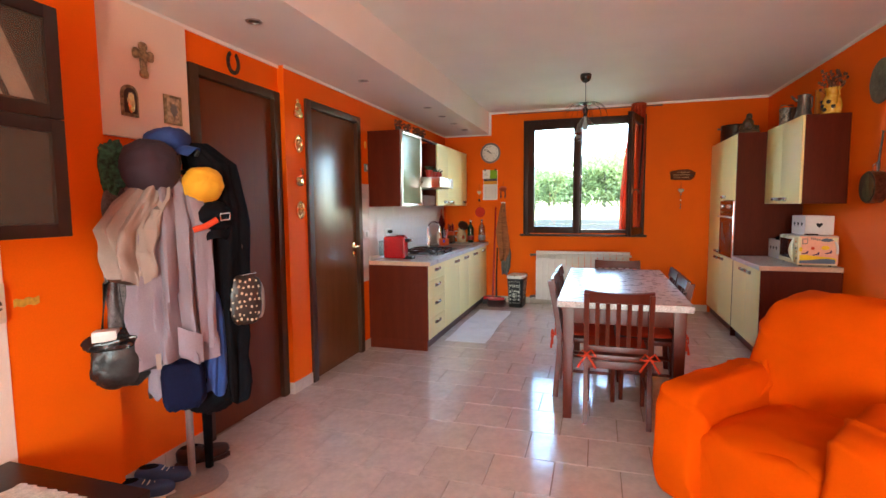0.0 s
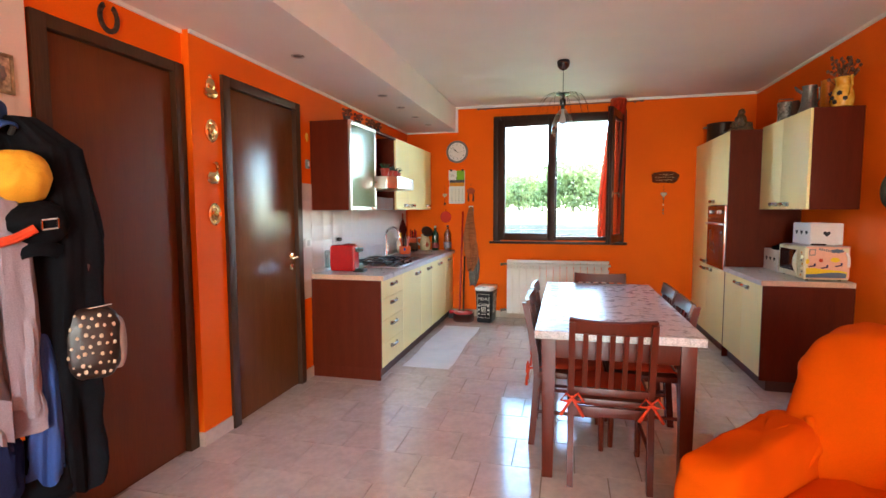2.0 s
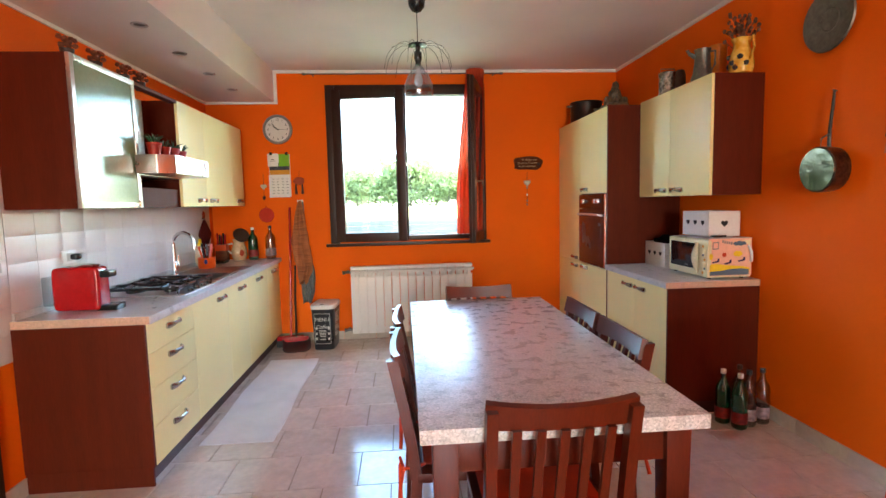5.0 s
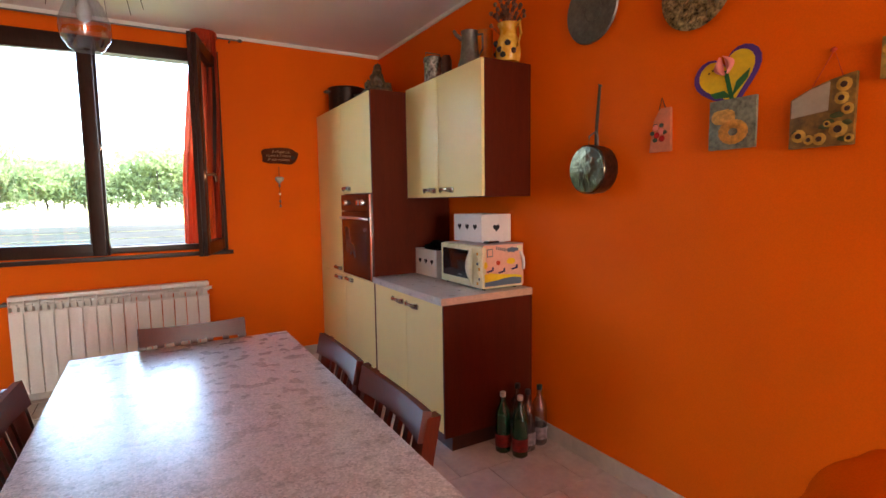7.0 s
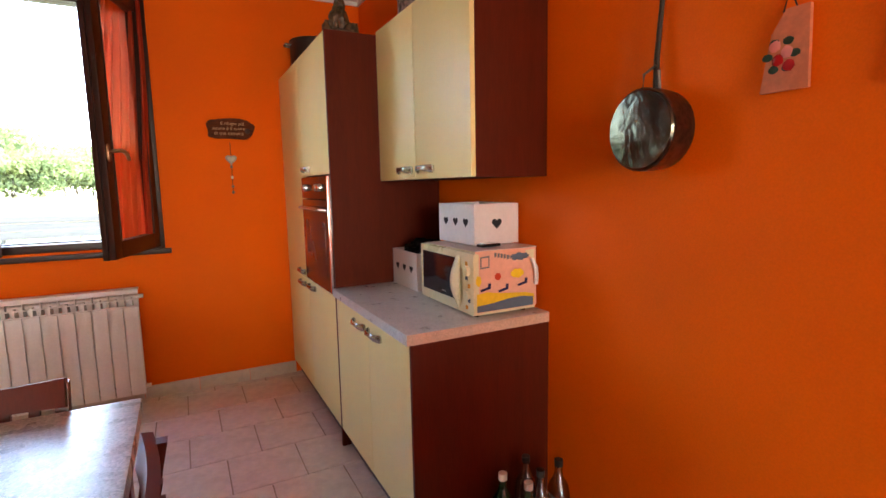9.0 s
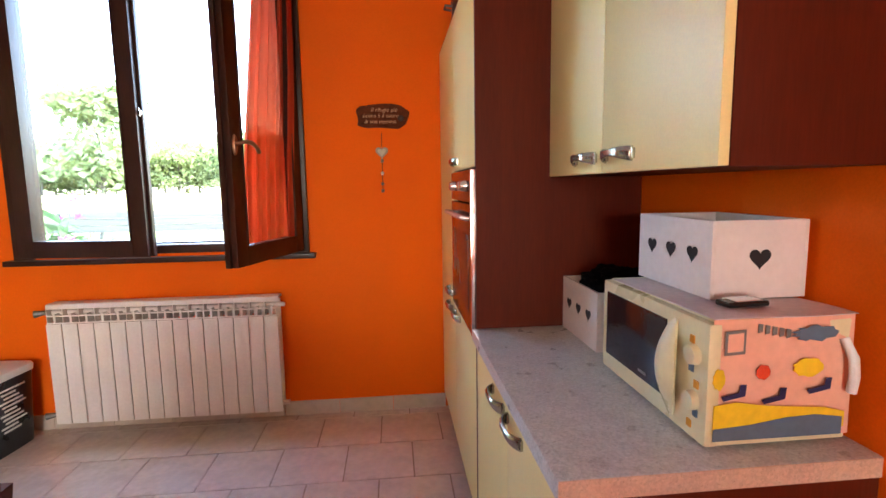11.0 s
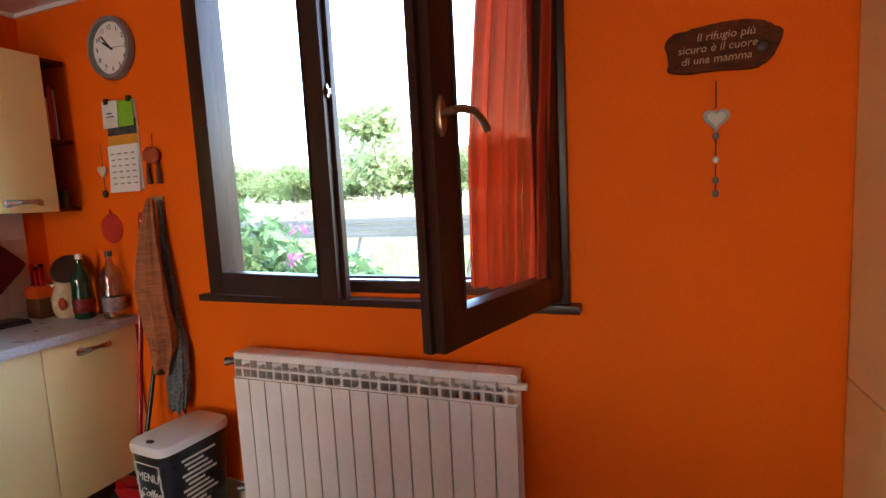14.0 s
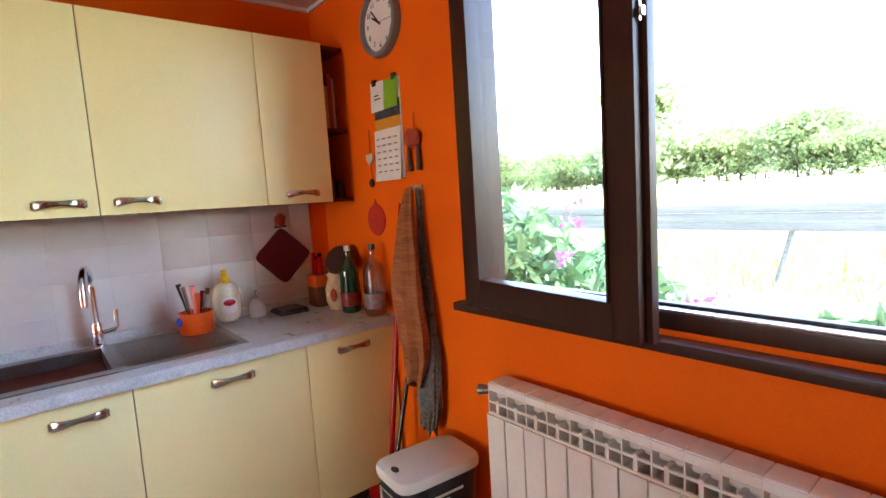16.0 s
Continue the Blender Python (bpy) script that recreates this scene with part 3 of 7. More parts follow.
# right-hand tall units, base and wall units
FXR, ZR = 2.802, 0.848
DR = XR - FXR - 0.002
u = thing("pantry_unit", "tall cream pantry unit with two doors", "cabinet", FXR, YW - 0.004, 0, -90)
w = 0.612
carcass(u, w, DR, 0.1, 2.098)
front(u, 0, w, 0.1, 0.79, w - 0.13, 0.755)
front(u, 0, w, 0.79, 2.098, w - 0.13, 0.83)
plinth(u, w, DR)
OY = YW - 0.004 - w
u = thing("oven_unit", "tall cream unit with cherry side housing the oven", "cabinet", FXR, OY, 0, -90)
w = OY - 7.54
part("body", box(0.0005, w, 0.0215, DR, 0.1, 0.798, 0.0015), CHERRY, u, "cherry veneer lower carcass")
bm = box(0.0005, 0.019, 0.0215, DR, 0.80, 1.418)
bx(bm, w - 0.019, w, 0.0, DR, 0.0, 2.098)
part("sides", bm, CHERRY, u, "cherry veneer side panels")
part("top_body", box(0.02, w - 0.02, 0.0215, DR, 1.42, 2.097), CHERRY, u)
front(u, 0, w - 0.02, 0.1, 0.80, 0.12, 0.765)
front(u, 0, w - 0.02, 1.418, 2.098, 0.12, 1.455)
plinth(u, w, DR)
OVENRED = mat("oven_glass", (0.05, 0.014, 0.011, 1), 0.16, vary=0.05, spec=0.3)
ov = thing("oven", "built-in oven with dark red-brown glass door and steel bar handle", "oven", FXR, OY, 0, -90)
w -= 0.02
part("body", box(0.021, w - 0.002, 0.02, 0.5, 0.805, 1.412), BLACK, ov)
pn = part("control_panel", box(0.004, w - 0.004, -0.012, 0.02, 1.292, 1.412, 0.006), OVENRED, ov, "glossy red-brown control panel")
for kx in (0.13, 0.40, 0.47):
    part("knob", lathe([(0, 0), (0.022, 0), (0.021, 0.012), (0.016, 0.024), (0, 0.026)], 20, None, pose(kx, -0.012, 1.352, 90, 0, 0)), CHROME, pn, "chrome control knob")
dr = part("door", box(0.004, w - 0.004, -0.012, 0.02, 0.81, 1.287, 0.006), OVENRED, ov, "dark glass oven door")
part("door_handle", tube([(0.06, -0.012, 1.235), (0.065, -0.042, 1.24), (0.12, -0.05, 1.243), (0.28, -0.054, 1.245), (w - 0.12, -0.05, 1.243), (w - 0.065, -0.042, 1.24), (w - 0.06, -0.012, 1.235)], 0.009), STEEL, dr, "curved steel bar handle")
part("edge_trim", box(w - 0.02, w - 0.001, -0.016, 0.018, 0.812, 1.41, 0.005), CHROME, dr, "polished steel edge strip")
part("inner_window", box(0.09, w - 0.09, -0.0135, -0.0115, 0.88, 1.17, 0.0005), BLACK, dr)

for a, b, h in ((7.54, 7.065, 0.78), (7.065, 6.625, 0.2)):
    w = a - b
    u = thing("base_unit", "cream laminate base unit with cherry side and bow handle", "cabinet", FXR, a, 0, -90, "base units beside the oven")
    carcass(u, w, DR, 0.1, ZR - 0.041)
    front(u, 0, w, 0.1, ZR - 0.043, w * h, ZR - 0.098)
    plinth(u, w, DR)
    if b < 6.7:
        part("side_panel", box(w, w + 0.016, 0.0, DR, 0.08, ZR - 0.041, 0.001), CHERRY, u, "cherry veneer end panel")
        part("plinth_end", box(w, w + 0.012, 0.045, DR, 0.0, 0.079), PLINTH, u)
worktop("worktop", FXR - 0.018, XR - 0.001, 6.606, 7.538, ZR, 6.606, "short grey speckled laminate worktop beside the oven")
FXV = 3.06
for a, b, h in ((7.538, 7.10, 0.76), (7.10, 6.625, 0.22)):
    w = a - b
    u = thing("wall_unit", "cream laminate wall unit with cherry side and bow handle", "cabinet", FXV, a, 0, -90, "wall units above the microwave")
    carcass(u, w, XR - FXV - 0.002, 1.378, 2.112)
    front(u, 0, w, 1.378, 2.112, w * h, 1.42)

# ---- dining table ----
tb = thing("dining_table", "long dining table with speckled beige top and cherry legs", "table", 1.21, 4.925, 0)
TW, TL, TZ = 0.795, 1.73, 0.783
part("tabletop", box(0, TW, 0, TL, TZ - 0.042, TZ, 0.006), PINKLAM, tb, "speckled beige laminate top")
bm = bmesh.new()
for a in ((0.09, TW - 0.09, 0.055, 0.078), (0.09, TW - 0.09, TL - 0.078, TL - 0.055), (0.055, 0.078, 0.09, TL - 0.09), (TW - 0.078, TW - 0.055, 0.09, TL - 0.09)):
    bx(bm, *a, TZ - 0.15, TZ - 0.0425, 0.002)
part("apron", bm, CHAIRWOOD, tb)
for sx in (0, 1):
    for sy in (0, 1):
        cx, cy = (0.07 if not sx else TW - 0.07), (0.07 if not sy else TL - 0.07)
        bm = bmesh.new()
        r = bmesh.ops.create_cone(bm, cap_ends=True, segments=4, radius1=0.027 * 1.414, radius2=0.036 * 1.414, depth=TZ - 0.042, matrix=pose(cx, cy, (TZ - 0.042) / 2, 0, 0, 0) @ pose(0, 0, 0, 0, 0, 45))
        rise(bm, r["verts"], 0.004)
        part("leg", bm, CHAIRWOOD, tb, "square tapered cherry leg")


# ---- chairs: the sitter looks along local +y ----
def make_chair(x, y, rz):
    c = thing("dining_chair", "dark cherry wooden dining chair with slatted back tucked under the table", "chair", x, y, 0, rz, "chairs round the dining table")
    W, S, B = 0.205, 0.445, 0.86

    def back_y(z):
        return -0.19 - 0.075 * max(0, (z - 0.42) / 0.44) ** 1.3
    part("seat", box(-W, W, -0.19, 0.195, S - 0.035, S, 0.01), CHAIRWOOD, c)
    for s in (-1, 1):
        part("leg", tube([(s * (W - 0.022), 0.17, S - 0.035), (s * (W - 0.022), 0.175, 0)], 0.021, 8, taper=0.015), CHAIRWOOD, c)
        pts = [(0.0, 0.03), (0.2, 0.015), (0.42, 0.0), (0.55, 0), (0.68, 0), (0.8, 0), (B - 0.015, 0)]
        bm = bmesh.new()
        prev = None
        for z, o in pts:
            yy, h = back_y(z) - o, 0.019
            ring = [bm.verts.new((s * (W - 0.017) + a * 0.015, yy + b * h, z)) for a, b in ((-1, -1), (1, -1), (1, 1), (-1, 1))]
            if prev:
                for k in range(4):
                    bm.faces.new((prev[k], prev[(k + 1) % 4], ring[(k + 1) % 4], ring[k]))
            else:
                bm.faces.new(ring[::-1])
            prev = ring
        bm.faces.new(prev)
        part("back_post", bm, CHAIRWOOD, c)

    def rail(u, v):
        xx = (u * 2 - 1) * (W - 0.002)
        z = B - 0.075 + 0.075 * v - (0.012 * (1 - (2 * u - 1) ** 2) if v > 0.5 else 0)
        return (xx, back_y(z) - 0.022 * (1 - (2 * u - 1) ** 2) + 0.01, z)
    part("top_rail", sheet(rail, 12, 3, 0.022), CHAIRWOOD, c, "curved top rail")
    part("lower_rail", box(-W + 0.03, W - 0.03, back_y(0.49) - 0.012, back_y(0.49) + 0.012, 0.468, 0.505, 0.003), CHAIRWOOD, c)
    for i in range(5):
        xx = -0.124 + 0.062 * i
        bow = 0.02 * (1 - (xx / W) ** 2)
        bm, prev = bmesh.new(), None
        for z in (0.5, 0.6, 0.7, B - 0.07):
            yy = back_y(z) - bow * (z - 0.5) / 0.28
            ring = [bm.verts.new((xx + a * 0.012, yy + b * 0.007, z)) for a, b in ((-1, -1), (1, -1), (1, 1), (-1, 1))]
            if prev:
                for k in range(4):
                    bm.faces.new((prev[k], prev[(k + 1) % 4], ring[(k + 1) % 4], ring[k]))
            else:
                bm.faces.new(ring[::-1])
            prev = ring
        bm.faces.new(prev)
        part("slat", bm, CHAIRWOOD, c)
    for s in (-1, 1):
        part("stretcher", tube([(s * (W - 0.022), 0.17, 0.2), (s * (W - 0.018), -0.205, 0.2)], 0.011, 8), CHAIRWOOD, c)
    part("front_rail", box(-W + 0.03, W - 0.03, 0.16, 0.18, S - 0.085, S - 0.036, 0.003), CHAIRWOOD, c)
    part("rear_rail", box(-W + 0.03, W - 0.03, -0.205, -0.188, S - 0.085, S - 0.036, 0.003), CHAIRWOOD, c)
    return c


def make_cushion(x, y, rz):
    q = thing("seat_cushion", "red-orange tie-on seat cushion on the dining chair", "cushion", x, y, 0.447, rz, "seat cushions on the chairs")

    def pad(sign):
        def f(u, v):
            a, b = u * 2 - 1, v * 2 - 1
            return (a * 0.18, b * 0.174 + 0.009, 0.018 + sign * 0.017 * max(0, 1 - a ** 6) ** 0.5 * max(0, 1 - b ** 6) ** 0.5)
        return f
    bm = sheet(pad(1), 14, 14)
    sheet(pad(-1), 14, 14, 0, bm)
    bmesh.ops.remove_doubles(bm, verts=bm.verts, dist=1e-4)
    part("pad", bm, REDORANGE, q)
    for s in (-1, 1):
        bm = bmesh.new()
        bx0, by0 = s * 0.183, -0.235
        tube([(s * 0.17, -0.16, 0.018), (s * 0.183, -0.2, 0.012), (bx0, by0, 0.01)], 0.006, 6, bm)
        for dx, dz in ((-0.055, 0.012), (0.055, 0.016)):
            tube([(bx0, by0, 0.01), (bx0 + dx * 0.5, by0 - 0.012, 0.025 + dz), (bx0 + dx, by0 - 0.012, 0.0), (bx0 + dx * 0.4, by0 - 0.008, -0.004), (bx0, by0, 0.008)], 0.006, 6, bm)
            tube([(bx0, by0, 0.008), (bx0 + dx * 0.5, by0 - 0.012, -0.03), (bx0 + dx * 1.0, by0 - 0.014, -0.075)], 0.006, 6, bm, 0.008)
        part("tie_bow", bm, REDORANGE, q, "cloth ribbon bow")
    return q


SEATS = [(1.581, 5.14, 0), (1.633, 6.445, 180), (1.395, 5.52, -90), (1.395, 5.98, -90), (1.80, 5.583, 90), (1.80, 6.024, 90)]
chair0, cushion0 = make_chair(*SEATS[0]), make_cushion(*SEATS[0])
for x, y, rz in SEATS[1:]:
    copy_thing(chair0, pose(x, y, 0, 0, 0, rz))
    copy_thing(cushion0, pose(x, y, 0.447, 0, 0, rz))

# ---- radiator ----
rad = thing("radiator", "white enamelled aluminium sectional radiator under the window", "radiator", 0.645, YW, 0)
NS, PW = 15, 0.0812
bm = bmesh.new()
bx(bm, 0, PW - 0.0048, -0.138, -0.128, 0.085, 0.648, 0.003)
bx(bm, PW / 2 - 0.006, PW / 2 + 0.006, -0.128, -0.045, 0.10, 0.70, 0.002)
bx(bm, 0.004, PW - 0.007, -0.05, -0.042, 0.12, 0.73, 0.002)
bx(bm, 0.0, PW - 0.0012, -0.122, -0.04, 0.742, 0.755, 0.004)
bx(bm, 0.0, PW, -0.127, -0.119, 0.728, 0.752, 0.002)
bx(bm, 0.0, PW, -0.127, -0.120, 0.686, 0.694, 0.001)
bx(bm, 0.0, PW, -0.129, -0.121, 0.645, 0.655, 0.001)
bx(bm, 0.0, 0.0045, -0.127, -0.05, 0.648, 0.742, 0.0008)
me = mesh_of("section", bm, RADWHITE)
for i in range(NS):
    s = new("section", me)
    s.parent, s.location = rad, (i * PW, 0, 0)
bm = tube([(0.0, -0.075, 0.70), (NS * PW, -0.075, 0.70)], 0.016, 12)
tube([(0.0, -0.075, 0.115), (NS * PW, -0.075, 0.115)], 0.016, 12, bm)
part("header_pipe", bm, RADWHITE, rad)
for z, nm in ((0.70, "valve"), (0.115, "return_valve")):
    bm = tube([(0, -0.075, z), (-0.04, -0.075, z)], 0.014, 12)
    tube([(-0.04, -0.075, z), (-0.04, 0.0, z)], 0.011, 12, bm)
    tube([(-0.04, -0.075, z), (-0.085, -0.085, z - 0.005)], 0.012, 12, bm, 0.02)
    part(nm, bm, PEWTER, rad, "steel radiator valve")
for z in (0.70, 0.115):
    part("end_plug", tube([(NS * PW, -0.075, z), (NS * PW + 0.022, -0.075, z)], 0.013, 12), RADWHITE, rad)
part("bracket", box(0.3, 0.32, -0.042, 0.0, 0.60, 0.66), RADWHITE, rad)


# ---- soft shapes and lettering ----
def soft(cx, cy, cz, hx, hy, hz, p=3.0, amp=0.0, freq=6.0, nu=40, nv=24, seed=0.0, bm=None, flat_base=False):
    """A rounded, slightly crumpled body: a super-ellipsoid with noise."""
    def sg(c, e):
        return math.copysign(abs(c) ** e, c)
    e = 2.0 / p

    def f(u, v):
        a, b = -math.pi + 2 * math.pi * u, -math.pi / 2 + math.pi * v
        n = Vector((sg(math.cos(b), e) * sg(math.cos(a), e), sg(math.cos(b), e) * sg(math.sin(a), e), sg(math.sin(b), e)))
        k = 1 + amp * noise.noise(Vector((n.x * freq + seed, n.y * freq, n.z * freq * 0.5))) + amp * 0.5 * noise.noise(n * freq * 2.3 + Vector((seed, 3, 1)))
        q = Vector((cx + n.x * hx * k, cy + n.y * hy * k, cz + n.z * hz * k))
        if flat_base:
            q.z = max(q.z, cz - hz * 0.96)
        return q
    new_bm = sheet(f, nu, nv, 0, bm)
    bmesh.ops.remove_doubles(new_bm, verts=new_bm.verts, dist=1e-4)
    return new_bm


def drape(levels, n=56, folds=7, amp=0.012, seed=0.0, bm=None, closed=True):
    """Hanging cloth: levels of (z, x, y, half width, half depth) from top down, with folds that deepen downwards."""
    bm = bm or bmesh.new()
    rings, m = [], 34
    for i in range(m + 1):
        s = i / m * (len(levels) - 1)
        k = min(int(s), len(levels) - 2)
        f = s - k
        f = f * f * (3 - 2 * f)
        z, x, y, hw, hd = [a + (b - a) * f for a, b in zip(levels[k], levels[k + 1])]
        ring = []
        for j in range(n):
            a = 2 * math.pi * j / n
            w = folds * a + seed + 1.3 * math.sin(2.6 * i / m + a) + 1.2 * noise.noise(Vector((math.cos(a) * 2, math.sin(a) * 2, z * 3 + seed)))
            d = amp * (0.35 + i / m) * (0.75 * math.cos(w) + 0.25 * math.cos(2 * w + 1.1) + 0.8 * noise.noise(Vector((math.cos(a) * 4, z * 9 + seed, math.sin(a) * 4 + seed))))
            zz = z + (0.032 * math.sin(3 * a + seed) if i == m else 0) + 0.008 * noise.noise(Vector((a, z * 8, seed + 5)))
            ring.append(bm.verts.new((x + (hw + d) * math.cos(a), y + (hd + d) * math.sin(a), zz)))
        rings.append(ring)
    for a, b in zip(rings, rings[1:]):
        for j in range(n):
            bm.faces.new((a[j], a[(j + 1) % n], b[(j + 1) % n], b[j]))
    if closed:
        bm.faces.new(rings[0][::-1])
        bm.faces.new(rings[-1])
    return bm


def words(text, size, m, material, parent, depth=0.0012, align="CENTER", shear=0.0):
    """Lettering as a mesh, in the built-in font, lying in the local xy plane of m."""
    c = bpy.data.curves.new("lettering", "FONT")
    c.body, c.size, c.extrude, c.align_x, c.align_y, c.shear = text, size, depth, align, "CENTER", shear
    c.resolution_u = 3
    o = bpy.data.objects.new("lettering", c)
    me = bpy.data.meshes.new_from_object(o)
    bpy.data.objects.remove(o)
    bpy.data.curves.remove(c)
    me.materials.clear()
    me.materials.append(material)
    ob = new("lettering", me)
    ob.parent = parent
    ob.matrix_basis = m
    return ob


def bars(rows, material, parent, place, name="writing"):
    """Unreadable writing as thin bars: rows of (x0, x1, y0, y1), placed by place(x, y) -> corners of a box."""
    bm = bmesh.new()
    for r in rows:
        bx(bm, *place(*r))
    return part(name, bm, material, parent, "", False)


def plain(name, r, g, b, rough=0.5, **k):
    return mat(name, rgb(r, g, b), rough, **k)


GREY = plain("grey_plastic", 120, 118, 116, 0.4)
DARKGREY = plain("dark_grey_plastic", 44, 42, 42, 0.4)
BROWN = plain("brown_leather", 58, 30, 20, 0.5, bump=0.15)
LIME = plain("lime_paper", 132, 190, 40, 0.8)
YELLOW = plain("yellow_paper", 236, 196, 30, 0.7)
AMBER = plain("amber_paper", 220, 150, 40, 0.7)
PURPLE = plain("purple_card", 92, 48, 140, 0.7)
PINK = plain("pink_card", 236, 138, 128, 0.7)
LEAFGREEN = plain("leaf_green", 40, 110, 50, 0.6)
SLATE = plain("slate_blue_paint", 88, 104, 122, 0.7)
INK = plain("ink", 30, 26, 32, 0.8)
INDIGO = plain("indigo_paint", 44, 34, 80, 0.8)
SALMON = plain("salmon_paper", 236, 176, 150, 0.75, vary=0.05)
TERRA = plain("terracotta", 170, 66, 34, 0.7)
STRAW = plain("straw_yellow", 206, 158, 60, 0.6, vary=0.25)
GREENGLASS = mat("green_bottle_plastic", rgb(12, 58, 32), 0.08, vary=0.1, coat=0.5)
CLEARPL = thin_glass("clear_plastic", (0.7, 0.7, 0.71, 1), 0.12, 0.16)
BULBGLASS = thin_glass("smoked_lamp_glass", (0.78, 0.83, 0.9, 1), 0.03, 0.2)
WOODMID = plain("mid_brown_wood", 124, 78, 44, 0.5, vary=0.25, scale=6, grain=40, stretch=(1, 6, 6), bump=0.1)
WOODDARK = plain("carved_dark_wood", 84, 48, 28, 0.5, vary=0.3, scale=8, grain=40, stretch=(1, 6, 6), bump=0.25)
LEAF = mat("houseplant_leaf", rgb(34, 66, 34), 0.5, vary=0.3)

# ---- pendant lamp and recessed spots ----
lamp = thing("pendant_lamp", "pendant lamp with smoked glass drop and wire cage, switched off", "lamp", 1.312, 7.04, 0)
part("ceiling_rose", lathe([(0, H), (0.05, H), (0.056, H - 0.012), (0.05, H - 0.05), (0.03, H - 0.075), (0.008, H - 0.085), (0, H - 0.085)]), BLACK, lamp, "black ceiling cup")
part("cable", tube([(0, 0, H - 0.08), (0, 0, 2.38)], 0.003, 8), BLACK, lamp)
part("hub", lathe([(0, 2.41), (0.006, 2.41), (0.06, 2.40), (0.062, 2.392), (0.02, 2.385), (0.012, 2.36), (0.024, 2.352), (0.026, 2.31), (0.016, 2.285), (0.02, 2.272), (0, 2.27)]), BLACK, lamp, "black metal hub and lampholder")
for i in range(12):
    a = 2 * math.pi * i / 12 + 0.2
    r = [0.05, 0.11, 0.165, 0.205, 0.225]
    z = [2.397, 2.40, 2.375, 2.32, 2.235]
    part("wire", tube([(q * math.cos(a), q * math.sin(a), w) for q, w in zip(r, z)], 0.0016, 6), BLACK, lamp)
part("glass_drop", lathe([(0.018, 2.275), (0.035, 2.25), (0.07, 2.20), (0.092, 2.14), (0.096, 2.10), (0.088, 2.06), (0.066, 2.025), (0.05, 2.012)], 32), BULBGLASS, lamp, "smoked glass drop open at the bottom")
part("bulb", lathe([(0, 2.27), (0.012, 2.265), (0.014, 2.22), (0.026, 2.19), (0.03, 2.165), (0.022, 2.14), (0, 2.13)], 20), mat("bulb_glass", (0.7, 0.7, 0.68, 1), 0.2), lamp)
for x, y in ((-0.335, 4.08), (-0.355, 5.44), (-0.228, 6.645), (-0.238, 7.175), (-0.248, 7.70), (-0.252, 8.225)):
    s = thing("recessed_spotlight", "small recessed ceiling spotlight, switched off", "spotlight", x, y, HS, group="recessed spotlights in the lowered ceiling")
    part("ring", lathe([(0.031, -0.001), (0.044, -0.001), (0.045, -0.004), (0.04, -0.008), (0.032, -0.006), (0.031, -0.001)], 24), STEEL, s, "satin metal ring")
    part("lens", lathe([(0, -0.002), (0.031, -0.002), (0.031, -0.001), (0, -0.001)], 24), PEWTER, s)

# ---- curtain and rod ----
rod = thing("curtain_rod", "thin dark metal curtain rod above the window", "curtain rod", 0.27, 8.70, 2.632)
part("bar", tube([(0, 0, 0), (1.92, 0, 0)], 0.006, 8), PEWTER, rod)
for x in (0.0, 1.92):
    part("finial", lathe([(0, -0.02), (0.011, -0.012), (0.013, 0), (0.011, 0.012), (0, 0.02)], 16, None, pose(x, 0, 0, 0, 90, 0)), PEWTER, rod)
for x in (0.08, 1.85):
    part("bracket", tube([(x, 0, 0), (x, 0.08, 0.0)], 0.006, 8), PEWTER, rod)
cur = thing("curtain", "orange sheer curtain gathered at the window edge behind the open sash", "curtain", 0, 0, 0)


def cloth(u, v):
    z = 2.65 - v * 1.59
    wide = 0.085 + 0.035 * math.sin(v * 2.6)
    x = 1.925 - 0.055 * min(1, v * 1.4) + (u - 0.5) * 2 * wide - 0.05 * v * v * (1 - u)
    y = 8.672 - 0.018 * v + 0.026 * math.sin(u * 31 + 1.4 * math.sin(v * 2)) + 0.008 * math.sin(u * 70 + v * 5)
    return (x, y - 0.02 * (v > 0.02) * min(1, v * 4), z)


part("drape", sheet(cloth, 70, 24, 0.0012), SHEER, cur, "orange sheer cloth in vertical folds")
part("heading", soft(1.93, 8.69, 2.632, 0.09, 0.035, 0.045, 3, 0.15, 6), SHEER, cur)

# ---- things on the window wall ----
def wallthing(name, label, cat, x, z, y=YW, **k):
    """A thing whose local x runs along the window wall, y out of the wall is negative."""
    return thing(name, label, cat, x, y, z, **k)


FACE = pose(0, 0, 0, 90, 0, 0)


def on_face(x, y, z):
    return pose(x, y, z, 90, 0, 0)


ck = wallthing("wall_clock", "round grey wall clock with white dial", "clock", -0.015, 2.122)
part("rim", lathe([(0.118, 0), (0.14, 0), (0.143, 0.015), (0.136, 0.032), (0.12, 0.034), (0.116, 0.02), (0.118, 0)], 40, None, FACE), plain("clock_rim", 128, 126, 126, 0.35), ck, "grey plastic rim")
dial = part("dial", lathe([(0, 0.0), (0.118, 0.0), (0.118, 0.014), (0, 0.014)], 40, None, FACE), PAPER, ck, "white dial")
for i in range(12):
    a = math.radians(90 - 30 * (i + 1))
    words(str(i + 1), 0.03, on_face(0.092 * math.cos(a), -0.0145, 0.092 * math.sin(a)), INK, dial, 0.0006)
for ang, L, wd in ((147, 0.052, 0.0045), (132, 0.078, 0.0032), (-2, 0.09, 0.001)):
    a = math.radians(ang)
    part("hand", tube([(-0.012 * math.cos(a), -0.019, -0.012 * math.sin(a)), (L * math.cos(a), -0.019, L * math.sin(a))], wd, 6), INK, ck)

